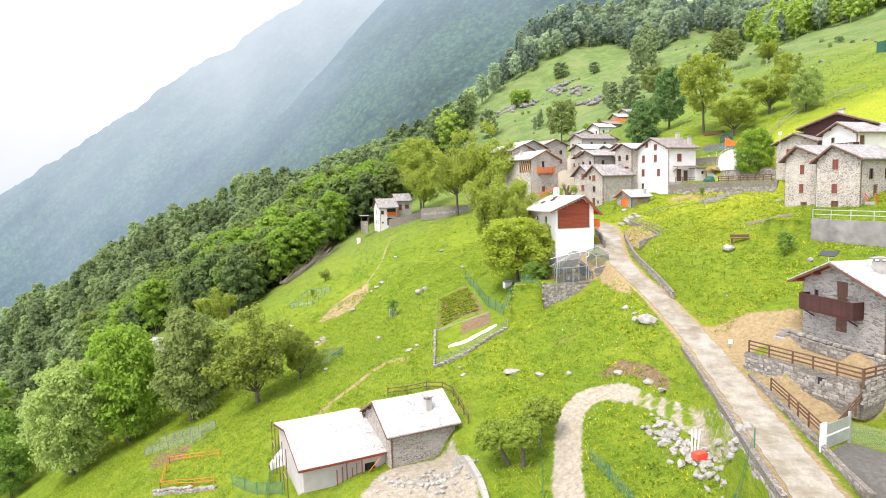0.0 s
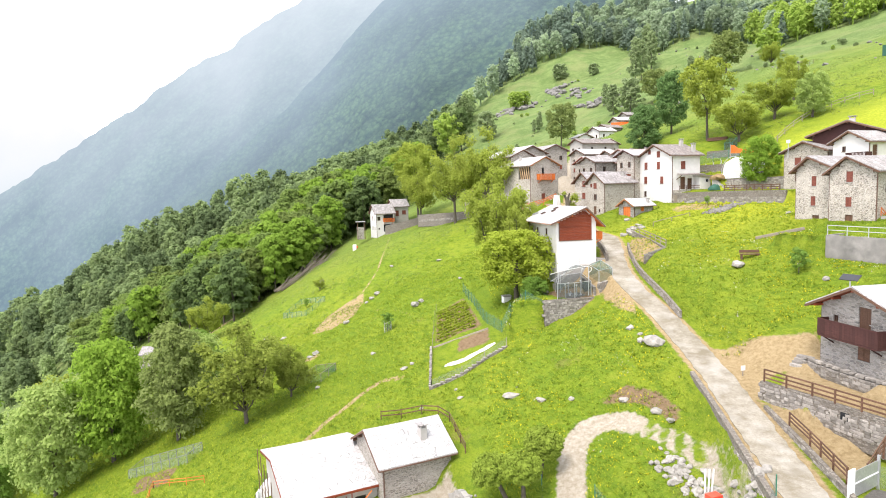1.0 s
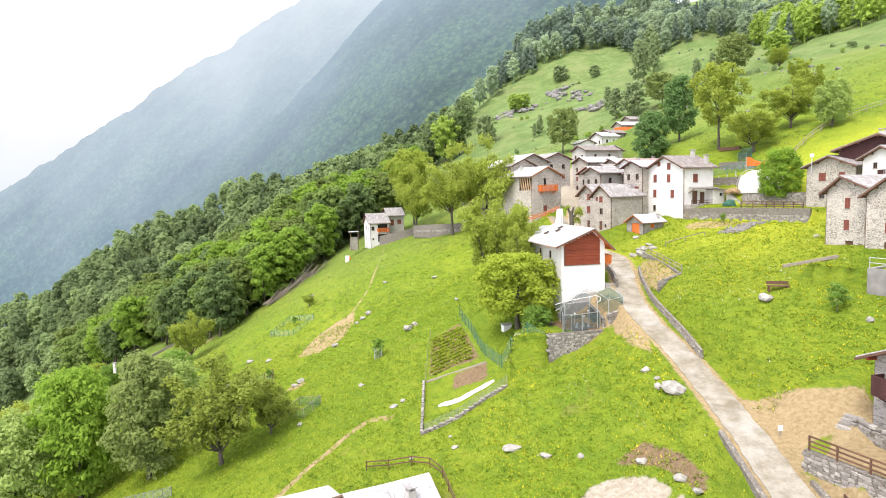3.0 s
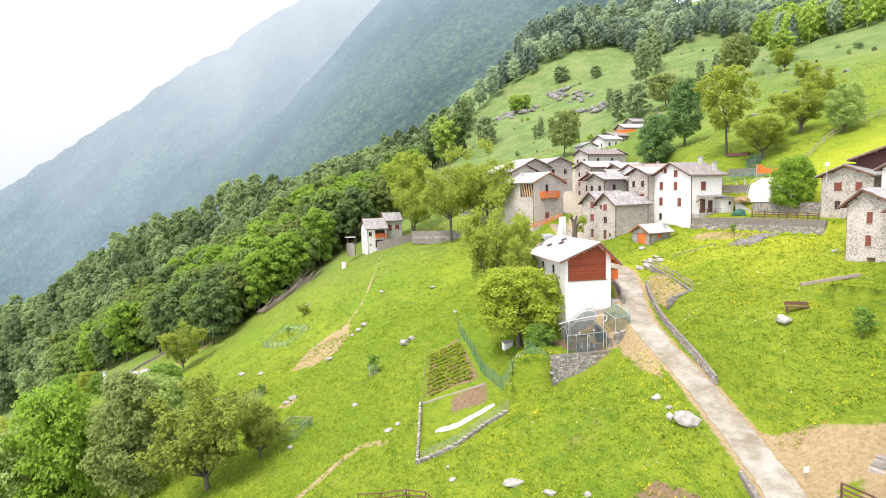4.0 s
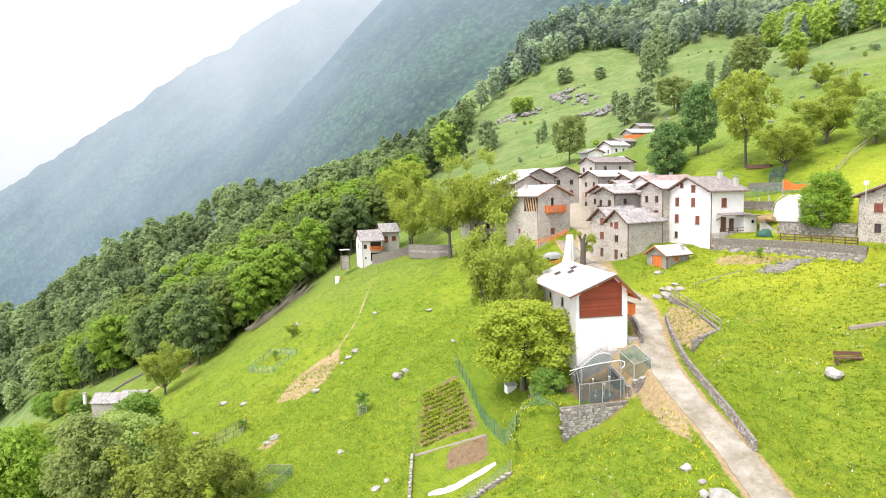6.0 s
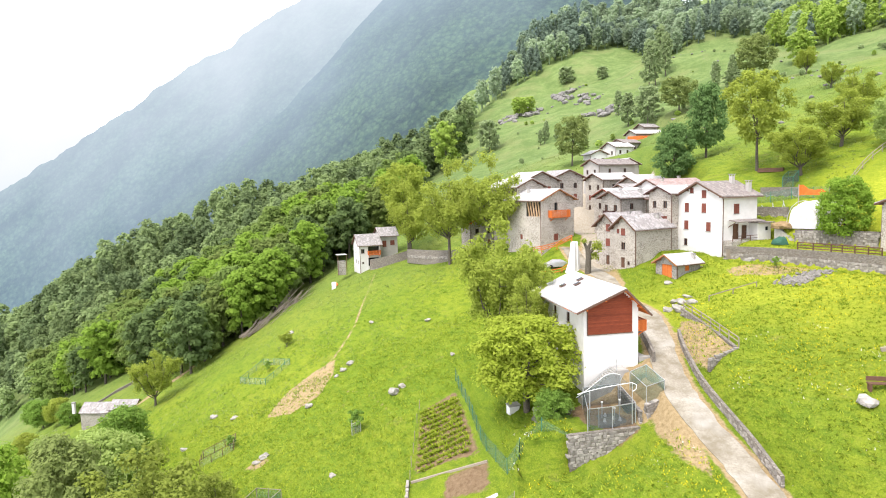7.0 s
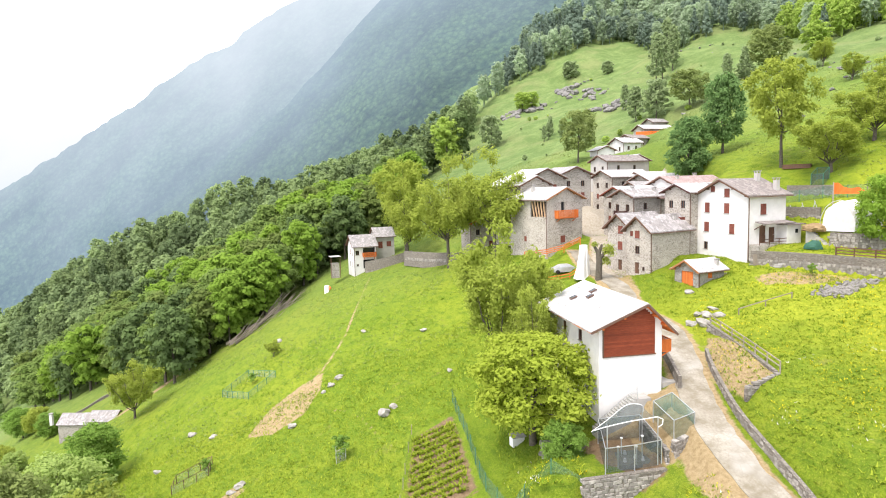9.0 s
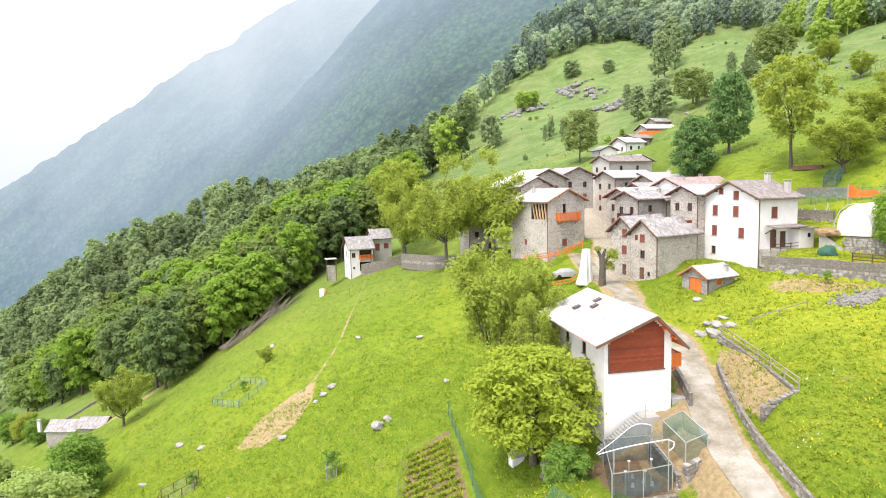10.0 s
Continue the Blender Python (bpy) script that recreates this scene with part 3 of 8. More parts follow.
BARE_LINES = (  # line, half width, channel
    (((-18.2, 130.5), (-16.6, 135), (-14.8, 143), (-14.2, 160), (-14.3, 180)), 0.26, 0), (((-5.6, 83.4), (-8.6, 84.6), (-12.0, 81.2), (-15.0, 77.6), (-18.5, 72.5)), 0.45, 0), (((-13.0, 119.5), (-9.0, 115.0), (-6.5, 110.3), (-4.5, 106.0), (-2.6, 102.0)), 0.1, 0),
    (((4.0, 8), (7.4, 24), (8.9, 38), (9.6, 47.5), (10.6, 52.5), (11.8, 57.0), (13.8, 59.3), (16.0, 58.9), (17.4, 57.6)), 1.25, 2), (((17.0, 57.0), (18.8, 54.4), (20.0, 51.4), (20.9, 47.6), (21.2, 43.0)), 0.36, 2), (((17.4, 58.3), (19.6, 55.6), (21.1, 52.4), (21.9, 48.6), (22.0, 45.6)), 0.3, 2))


def off_outline(x, y, outline):
    """Distance to an outline, below zero inside."""
    ring = np.array([(*p, 0.0) for p in outline] + [(*outline[0], 0.0)])
    d, _ = near_line(x, y, ring)
    k = np.zeros(x.shape, bool)
    for (a, b), (c, e) in zip(outline, outline[1:] + outline[:1]):
        if b != e:
            k ^= ((b > y) != (e > y)) & (x < (c - a) * (y - b) / (e - b) + a)
    return np.where(k, -np.abs(d), np.abs(d))


def lines(lo, a, b, hi, fine, grow):
    """Grid lines: fine between a and b, ever wider outside."""
    v = list(np.arange(a, b, fine))
    s, q = fine, v[-1]
    while q < hi:
        s *= grow
        q += s
        v.append(q)
    s, q = fine, a
    while q > lo:
        s *= grow
        q -= s
        v.insert(0, q)
    return np.array(v)


def sheet(name, xs, ys, zf, mat):
    gx, gy = np.meshgrid(xs, ys)
    z = zf(gx, gy)
    n, m = len(xs), len(ys)
    v = np.stack([gx, gy, z], -1).reshape(-1, 3)
    i = (np.arange(m - 1)[:, None] * n + np.arange(n - 1)).ravel()
    f = np.stack([i, i + 1, i + n + 1, i + n], 1)
    return new(name, mesh_of(name, v.tolist(), f.tolist(), mat, True))


land = sheet("ground", lines(-420, -46, 62, 520, 0.75, 1.06), lines(-120, 34, 132, 760, 0.75, 1.05), ground, GRASS)
tagged(land, "steep spring meadow of bright green grass with yellow flowers", "ground", kind="structure")
co = np.zeros(len(land.data.vertices) * 3)
land.data.vertices.foreach_get("co", co)
co = co.reshape(-1, 3)
bare = np.zeros((len(co), 4))
for outline, ch in BARE:
    q = np.array(outline)
    near = np.all((co[:, :2] > q.min(0) - 2) & (co[:, :2] < q.max(0) + 2), axis=1)
    bare[near, ch] = np.maximum(bare[near, ch], np.clip(0.5 - off_outline(co[near, 0], co[near, 1], outline) / 1.6, 0, 1))
for line, half, ch in BARE_LINES:
    ln = smooth_line([(*p, 0.0) for p in line])
    near = np.all((co[:, :2] > ln[:, :2].min(0) - 3) & (co[:, :2] < ln[:, :2].max(0) + 3), axis=1)
    bare[near, ch] = np.maximum(bare[near, ch], np.clip(0.5 - (np.abs(near_line(co[near, 0], co[near, 1], ln)[0]) - half) / 1.3, 0, 1))
verge = np.abs(near_line(co[:, 0], co[:, 1], ROAD_PTS)[0])
bare[:, 0] = np.maximum(bare[:, 0], np.clip(0.52 - (verge - 1.9) / 1.4, 0, 1) * (verge < 4))
bare[:, 3] = 1
layer = land.data.attributes.new("bare", "FLOAT_COLOR", "POINT")
layer.data.foreach_set("color", bare.ravel())


def ribbon(name, pts, left, right, lift, mat, label, category, wob=0.12):
    """A strip of paving along a line, laid on the ground."""
    vs, fs = [], []
    r = random.Random(4)
    for i, p in enumerate(pts):
        q = pts[min(i + 1, len(pts) - 1)] - pts[max(i - 1, 0)]
        n = np.array((q[1], -q[0])) / math.hypot(q[0], q[1])
        for s in (-left, -left * 0.4, right * 0.4, right):
            s = s + r.uniform(-wob, wob)
            x, y = p[0] + n[0] * s, p[1] + n[1] * s
            z = p[2] if len(p) > 2 else float(ground(x, y))
            vs.append((x, y, z + lift))
        vs += [(vs[-4][0], vs[-4][1], vs[-4][2] - 0.3), (vs[-1][0], vs[-1][1], vs[-1][2] - 0.3)]
        if i:
            o = 6 * i
            for a, b in ((0, 1), (1, 2), (2, 3), (4, 0), (3, 5)):
                fs.append((o - 6 + a, o - 6 + b, o + b, o + a))
    return tagged(new(name, mesh_of(name, vs, fs, mat)), label, category, kind="structure")


ribbon("road", ROAD_PTS, 1.42, 1.42, 0.0, ROAD, "narrow pale worn concrete lane climbing to the village", "road")
TRACK = smooth_line([p for p in BARE_LINES[3][0]] + [(19.0, 55.0), (20.8, 51.0), (21.8, 46.0)])


# ---- mountains beyond the valley ----
def mountain(name, dist, crest, drop, depth, mat, label, seed, rough):
    """A wooded mountainside: a crest given as (right, up) slopes seen from the valley, falling towards us with gullies."""
    nx, ny = 220, 90
    k = np.array(crest)
    a = np.linspace(k[0, 0], k[-1, 0], nx)
    top = np.interp(a, k[:, 0], k[:, 1])
    vs = []
    for j in range(ny):
        t = j / (ny - 1)
        y = dist - depth * t
        x = a * y
        gully = fbm(a * dist + 0.35 * depth * t, 0.25 * depth * t + 0 * a, rough, 5, seed) * rough * 0.24 * min(1, 0.15 + 4 * t)
        z = top * dist - drop * t + gully * (1 - 0.3 * t) + fbm(a * dist, 0 * a, rough * 0.3, 4, seed + 1) * rough * 0.012
        vs.append(np.stack([x, y + gully * 0.6, z], 1))
    i = (np.arange(ny - 1)[:, None] * nx + np.arange(nx - 1)).ravel()
    f = np.stack([i, i + nx, i + nx + 1, i + 1], 1)
    return tagged(new(name, mesh_of(name, np.concatenate(vs).tolist(), f.tolist(), mat, True)), label, "mountain", kind="structure")


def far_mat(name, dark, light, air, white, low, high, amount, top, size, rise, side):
    """Far woods with their haze put into the material: a pale emission, mixed in thicker and whiter upwards."""
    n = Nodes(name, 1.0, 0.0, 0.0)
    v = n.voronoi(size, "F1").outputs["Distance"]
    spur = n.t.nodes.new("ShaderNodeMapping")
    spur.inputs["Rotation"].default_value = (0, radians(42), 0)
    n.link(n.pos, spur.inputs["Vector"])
    # diagonal dark streaks: shading of spurs and gullies put into the colour
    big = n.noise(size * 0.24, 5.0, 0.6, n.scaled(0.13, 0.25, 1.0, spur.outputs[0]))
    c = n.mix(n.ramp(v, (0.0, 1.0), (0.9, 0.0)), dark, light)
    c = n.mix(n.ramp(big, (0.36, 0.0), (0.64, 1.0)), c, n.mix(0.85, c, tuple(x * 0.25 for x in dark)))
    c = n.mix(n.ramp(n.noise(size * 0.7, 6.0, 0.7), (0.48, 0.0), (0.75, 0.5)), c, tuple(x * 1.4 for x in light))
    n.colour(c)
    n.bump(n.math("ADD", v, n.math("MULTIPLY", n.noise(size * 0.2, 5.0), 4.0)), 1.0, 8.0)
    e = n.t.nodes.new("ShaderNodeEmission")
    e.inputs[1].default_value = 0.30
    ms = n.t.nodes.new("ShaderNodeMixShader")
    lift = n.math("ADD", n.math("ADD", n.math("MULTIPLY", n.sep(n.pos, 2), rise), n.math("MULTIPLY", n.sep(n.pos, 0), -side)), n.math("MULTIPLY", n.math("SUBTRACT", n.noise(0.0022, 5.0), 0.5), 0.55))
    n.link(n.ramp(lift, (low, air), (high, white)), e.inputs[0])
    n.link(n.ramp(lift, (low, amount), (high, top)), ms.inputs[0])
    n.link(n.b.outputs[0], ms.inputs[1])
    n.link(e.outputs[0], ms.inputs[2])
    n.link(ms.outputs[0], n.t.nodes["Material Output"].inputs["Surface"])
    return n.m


# air and white: glow colours that stand in for haze on each ridge
FAR_A = far_mat("hazed_far_woods", (0.022, 0.05, 0.026), (0.085, 0.145, 0.06), (0.40, 0.57, 0.74), (0.66, 0.83, 0.97), 0.08, 0.86, 0.19, 0.9, 0.09, 0.0015, 0.00088)
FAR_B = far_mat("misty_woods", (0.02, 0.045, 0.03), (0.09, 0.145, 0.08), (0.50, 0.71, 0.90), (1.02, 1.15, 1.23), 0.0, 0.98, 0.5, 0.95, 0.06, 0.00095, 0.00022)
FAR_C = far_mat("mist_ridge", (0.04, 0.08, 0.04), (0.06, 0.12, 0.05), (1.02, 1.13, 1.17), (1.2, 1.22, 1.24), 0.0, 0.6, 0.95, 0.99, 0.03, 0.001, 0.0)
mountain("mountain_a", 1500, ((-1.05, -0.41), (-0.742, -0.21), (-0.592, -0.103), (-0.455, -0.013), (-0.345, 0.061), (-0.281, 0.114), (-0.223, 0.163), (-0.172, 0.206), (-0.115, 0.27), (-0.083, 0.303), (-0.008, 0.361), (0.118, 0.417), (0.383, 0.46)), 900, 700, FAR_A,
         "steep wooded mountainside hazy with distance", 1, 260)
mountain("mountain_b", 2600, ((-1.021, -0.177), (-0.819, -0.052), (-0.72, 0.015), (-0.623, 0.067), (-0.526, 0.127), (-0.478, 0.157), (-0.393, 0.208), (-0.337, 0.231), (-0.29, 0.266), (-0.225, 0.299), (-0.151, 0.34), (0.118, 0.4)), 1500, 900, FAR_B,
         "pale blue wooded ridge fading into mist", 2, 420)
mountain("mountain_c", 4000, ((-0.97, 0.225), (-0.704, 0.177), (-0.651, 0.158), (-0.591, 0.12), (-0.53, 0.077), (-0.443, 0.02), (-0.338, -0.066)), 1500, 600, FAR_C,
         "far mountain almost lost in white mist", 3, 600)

# ---- pieces that lie on the land ----
STONES = []
rs = random.Random(31)
for _ in range(10):
    bm = bmesh.new()
    vs = add_box(bm, -0.5, 0.5, -0.5, 0.5, -0.5, 0.5)
    for v in vs:
        v.co *= rs.uniform(0.78, 1.08)
        v.co += Vector((rs.uniform(-.09, .09), rs.uniform(-.09, .09), rs.uniform(-.07, .07)))
    bmesh.ops.bevel(bm, geom=bm.edges[:], offset=0.08, segments=1, affect="EDGES")
    me = bpy.data.meshes.new("stone")
    bm.to_mesh(me)
    bm.free()
    STONES.append(me)


def stone_mat(name, dark, light):
    n = Nodes(name, 0.95, 0.0, 0.2)
    c = n.mix(n.each(), dark, light)
    c = n.mix(n.ramp(n.noise(3.5), (0.35, 0.0), (0.7, 0.6)), c, tuple(x * 0.6 for x in dark))
    n.colour(c)
    n.bump(n.noise(9.0, 6.0), 0.6, 0.04)
    return n.m


LOOSE = stone_mat("loose_stone", (0.20, 0.185, 0.165), (0.43, 0.40, 0.36))
for me in STONES:
    me.materials.append(LOOSE)


def stone_wall(name, line, thick, tall, label, deep=0.6, course=0.27, pieces=300, top=None):
    """A laid stone wall along a line: a core, and stones of their own proud of it. tall: height over the line's ground."""
    r = random.Random(hash_of(name) + int(line[0][0] * 10))
    pts = smooth_line(line, 0.7)
    w = thing(name, 0, 0, 0, 0, label, "wall")
    vs, fs = [], []
    foot = []
    for i, p in enumerate(pts):
        q = pts[min(i + 1, len(pts) - 1)] - pts[max(i - 1, 0)]
        n = np.array((q[1], -q[0])) / math.hypot(q[0], q[1])
        z = p[2] if len(p) > 2 else float(ground(p[0], p[1]))
        foot.append((p[0], p[1], z, n))
        for s, u in ((-1, -deep), (-1, tall), (1, tall), (1, -deep)):
            vs.append((p[0] + n[0] * s * thick * 0.42, p[1] + n[1] * s * thick * 0.42, z + u - (0.06 if u > 0 else 0)))
        if i:
            o = 4 * i
            fs += [(o - 4, o - 3, o + 1, o), (o - 3, o - 2, o + 2, o + 1), (o - 2, o - 1, o + 3, o + 2)]
    fs += [(0, 3, 2, 1), tuple(len(vs) - 4 + k for k in (0, 1, 2, 3))]
    core = new("core", mesh_of("core", vs, fs, DRY))
    core.parent = w
    seg = np.array([f[:2] for f in foot])
    leng = np.concatenate([[0], np.cumsum(np.hypot(*np.diff(seg, axis=0).T))])
    z = -0.15
    made = 0
    while z < tall + 0.02:
        hgt = course * r.uniform(0.8, 1.25)
        s = r.uniform(0, 0.3)
        while s < leng[-1] and made < pieces:
            wid = r.uniform(0.28, 0.62)
            k = min(len(foot) - 1, int(np.searchsorted(leng, s)))
            x, y, zz, n = foot[k]
            t = (s - leng[max(0, k - 1)]) / max(1e-6, leng[k] - leng[max(0, k - 1)]) if k else 0
            x, y, zz = (foot[max(0, k - 1)][i] * (1 - t) + foot[k][i] * t for i in range(3))
            last = z + hgt > tall
            for side in ((0,) if last else (-1, 1)):
                ob = new("stone", STONES[r.randrange(10)])
                ob.parent = w
                off = side * (thick * 0.5 - 0.1) + r.uniform(-0.03, 0.03)
                ob.matrix_basis = Matrix.LocRotScale((x + n[0] * off, y + n[1] * off, zz + z + hgt / 2), Euler((r.uniform(-.08, .08), r.uniform(-.08, .08), math.atan2(-n[0], n[1]) + r.uniform(-.1, .1))),
                                                     (wid, thick * (1.05 if last else 0.45), hgt * (0.8 if last else 1.0)))
                made += 1
            s += wid * 0.98
        z += hgt
    return w


def post_rail(name, line, tall, rails, mat, label, gap=1.9, thick=0.09, category="fence"):
    """Posts with level rails between them; a line of two or three numbers a point."""
    pts = smooth_line(line, gap) if len(line) > 2 else np.array([np.array(line[0]) + (np.array(line[1]) - np.array(line[0])) * i / max(1, round(np.linalg.norm(np.array(line[1][:2]) - np.array(line[0][:2])) / gap)) for i in range(1 + max(1, round(np.linalg.norm(np.array(line[1][:2]) - np.array(line[0][:2])) / gap)))])
    f = thing(name, 0, 0, 0, 0, label, category)
    base = [(p[0], p[1], p[2] if len(p) > 2 else float(ground(p[0], p[1]))) for p in pts]
    for x, y, z in base:
        part("post", box(x - thick / 2, x + thick / 2, y - thick / 2, y + thick / 2, z - 0.4, z + tall), mat, f)
    for a, b in zip(base, base[1:]):
        for k in rails:
            part("rail", beam((a[0], a[1], a[2] + k), (b[0], b[1], b[2] + k), thick * 0.6, thick * 1.1), mat, f)
    return f


def net_mat(name, c, cover):
    n = Nodes(name, 0.7, 0.0, 0.2)
    n.colour(n.mix(n.noise(1.5), c, tuple(v * 1.4 for v in c)))
    tr = n.t.nodes.new("ShaderNodeBsdfTransparent")
    ms = n.t.nodes.new("ShaderNodeMixShader")
    ms.inputs[0].default_value = cover
    n.link(tr.outputs[0], ms.inputs[1])
    n.link(n.b.outputs[0], ms.inputs[2])
    n.link(ms.outputs[0], n.t.nodes["Material Output"].inputs["Surface"])
    return n.m


NET_GREEN = net_mat("green_mesh", (0.06, 0.14, 0.11), 0.34)
NET_GREY = net_mat("wire_mesh", (0.26, 0.30, 0.29), 0.2)
NET_DARK = net_mat("dark_bird_mesh", (0.06, 0.085, 0.085), 0.45)
GREEN_POST = plain("green_post", (0.03, 0.14, 0.09), (0.05, 0.2, 0.13), 6.0, 0.5)


def net_fence(name, line, tall, net, post, label, gap=2.2, thick=0.06):
    """Wire or plastic mesh stretched between slim posts."""
    pts = smooth_line(line, gap) if len(line) > 2 else np.array([line[0], ((line[0][0] + line[1][0]) / 2, (line[0][1] + line[1][1]) / 2), line[1]], float)
    f = thing(name, 0, 0, 0, 0, label, "fence")
    base = [(p[0], p[1], p[2] if len(p) > 2 else float(ground(p[0], p[1]))) for p in pts]
    for i, (x, y, z) in enumerate(base):
        part("post", beam((x, y, z - 0.3), (x + 0.04 * math.sin(i * 2.3), y, z + tall), thick), post, f)
    bm = bmesh.new()
    for a, b in zip(base, base[1:]):
        for k in range(3):
            t0, t1 = k / 3, (k + 1) / 3
            q = [tuple(a[i] + (b[i] - a[i]) * t for i in range(3)) for t in (t0, t1)]
            (x0, y0, z0), (x1, y1, z1) = q
            sg = 0.05 * math.sin(math.pi * (k + 1) / 3)
            vs = [bm.verts.new(v) for v in ((x0, y0, z0 + 0.03), (x1, y1, z1 + 0.03), (x1, y1, z1 + tall - 0.05 - sg), (x0, y0, z0 + tall - 0.05 - 0.05 * math.sin(math.pi * k / 3)))]
            bm.faces.new(vs)
    bmesh.ops.remove_doubles(bm, verts=bm.verts[:], dist=0.002)
    part("mesh", bm, net, f)
    return f


ROCKS = []
for k in range(6):
    bm = bmesh.new()
    bmesh.ops.create_icosphere(bm, subdivisions=2, radius=1.0)
    for v in bm.verts:
        d = noise.noise(v.co * 1.3 + Vector((k * 7.1, 0, 0))) * 0.45 + noise.noise(v.co * 3.1 + Vector((0, k * 5.3, 0))) * 0.2
        v.co *= 1 + d
        v.co.z *= 0.7
    me = bpy.data.meshes.new("rock")
    bm.to_mesh(me)
    bm.free()
    me.materials.append(ROCK)
    ROCKS.append(me)


def rock(x, y, size, flat=1.0, label="pale weathered boulder half sunk in the grass", group="boulders on the meadow", k=None):
    r = random.Random(int(x * 31 + y * 17))
    ob = new("rock", ROCKS[r.randrange(6) if k is None else k])
    ob.matrix_basis = Matrix.LocRotScale((x, y, float(ground(x, y)) + size * 0.12 * flat), Euler((r.uniform(-.3, .3), r.uniform(-.3, .3), r.uniform(0, 6.3))), (size * r.uniform(0.8, 1.2), size * r.uniform(0.6, 1.0), size * 0.75 * flat))
    return tagged(ob, label, "rock", group)



# retaining walls along the lane
stone_wall("retaining_wall", [(p[0] - 1.95, p[1], p[2] - 1.25) for p in ROAD_LINE[3:8]], 0.5, 1.3, "low stone retaining wall under the lane's edge", 0.7)
stone_wall("retaining_wall", [(27.9, 73.4, -13.95), (27.9, 78.0, -12.75), (27.55, 81.5, -11.7), (27.35, 86.5, -10.4), (28.0, 92.5, -8.9), (28.9, 96.5, -8.0)], 0.36, 0.85, "leaning dry stone wall holding the bank above the lane")
stone_wall("retaining_wall", [(31.2, 101.5, -6.6), (31.6, 95, -7.3), (31.5, 88.6, -7.9)], 0.4, 0.8, "dry stone wall under a pole railing", pieces=160)
stone_wall("retaining_wall", [(31.5, 88.4, -7.9), (28.4, 87.6, -8.8)], 0.4, 0.5, "low dry stone wall end at the lane", pieces=60)
post_rail("pole_railing", [(31.4, 101.5, -5.9), (31.8, 95, -6.6), (31.7, 88.4, -7.1)], 0.9, (0.4, 0.85), PALE_WOOD, "weathered pole railing on a dry stone wall")
post_rail("pole_railing", [(34.7, 102.1), (41.3, 103.8)], 0.7, (0.65,), PALE_WOOD, "single weathered rail across the grass", 3.2)
stone_wall("terrace_wall", [(27.35, 54.3, -17.3), (29.0, 50.5, -17.3), (31.35, 44.9, -17.3)], 0.5, 1.95, "pointed stone terrace wall with a small hatch", 1.0)
stone_wall("terrace_wall", [(31.4, 44.9, -17.3), (33.8, 46.0, -17.0)], 0.5, 1.9, "pointed stone terrace wall end", 1.0, pieces=90)
part("hatch", box(-0.35, 0.35, -0.06, 0.05, 0.0, 0.75), DARKNESS, new("wall_hatch"), "").parent.matrix_basis = pose(30.05, 47.55, -16.6, 0, 0, -67)
tagged(bpy.data.objects["wall_hatch"], "dark hatch with a concrete sill in the terrace wall", "hatch")
post_rail("timber_railing", [(27.4, 54.0, -15.35), (29.1, 50.1, -15.35), (31.3, 44.7, -15.35)], 1.05, (0.3, 0.65, 1.0), BROWN_WOOD, "brown timber railing on the terrace wall", 1.8, 0.11)
post_rail("timber_railing", [(31.4, 44.7, -15.35), (33.9, 45.8, -15.35)], 1.05, (0.3, 0.65, 1.0), BROWN_WOOD, "brown timber railing on the terrace wall", 1.3, 0.11)
stone_wall("terrace_wall", [(32.2, 56.2, -15.0), (33.0, 51.5, -15.0), (34.4, 46.6, -15.0)], 0.4, 0.75, "low stone wall below the house yard", pieces=160)
stone_wall("retaining_wall", [(26.75, 52.5, -17.6), (26.3, 47, -18.1), (25.6, 41.5, -18.5), (24.9, 37.5, -18.7), (24.3, 33.5, -18.8)], 0.4, 0.75, "low stone kerb wall along the lane", pieces=260)
post_rail("timber_railing", [(26.9, 49.3, -17.3), (26.7, 46.3, -17.6), (26.0, 41.2, -17.9)], 1.0, (0.35, 0.65, 0.95), BROWN_WOOD, "brown timber railing above the lane", 1.7, 0.1)
post_rail("timber_railing", [(27.3, 41.2, -17.7), (31.6, 45.0, -17.0)], 1.0, (0.35, 0.65, 0.95), BROWN_WOOD, "brown timber railing above the enclosure", 1.7, 0.1)

# garden plot in wire mesh
net_fence("garden_fence", ((-1.4, 77.3), (-1.4, 83), (-1.4, 89.6), (-1.2, 97), (-0.9, 104.1)), 1.2, NET_GREY, PALE_WOOD, "wire mesh garden fence on grey stakes", 2.4)
net_fence("garden_fence", ((3.8, 107.0), (5.2, 98), (6.5, 89.0), (9.0, 81.7)), 1.7, NET_GREEN, GREEN_POST, "green mesh garden fence", 2.0)
net_fence("garden_fence", ((9.0, 81.7), (11.2, 83.0), (14.0, 82.6)), 1.3, NET_GREEN, GREEN_POST, "green mesh fence beside the garden", 2.0)
net_fence("garden_fence", ((-1.4, 77.3), (2.4, 77.9), (5.4, 78.8), (8.3, 80.3)), 1.1, NET_GREY, PALE_WOOD, "wire mesh garden fence on grey stakes", 2.2)
stone_wall("garden_edge", [(-1.5, 77.0), (2.4, 77.6), (8.3, 79.8)], 0.35, 0.3, "low stone edging of the garden plot", pieces=120)
stone_wall("garden_edge", [(-1.6, 77.2), (-1.6, 83), (-1.6, 89.6)], 0.3, 0.3, "low stone edging of the garden plot", pieces=90)
log = thing("log", 2.6, 88.2, float(ground(2.6, 88.2)), -15, "weathered log dividing the garden beds", "log")
part("trunk", beam((-4, 0, 0.1 + float(ground(-1.2, 89.2) - ground(2.6, 88.2))), (4, 0, 0.1 + float(ground(6.4, 87.2) - ground(2.6, 88.2))), 0.22), PALE_WOOD, log)


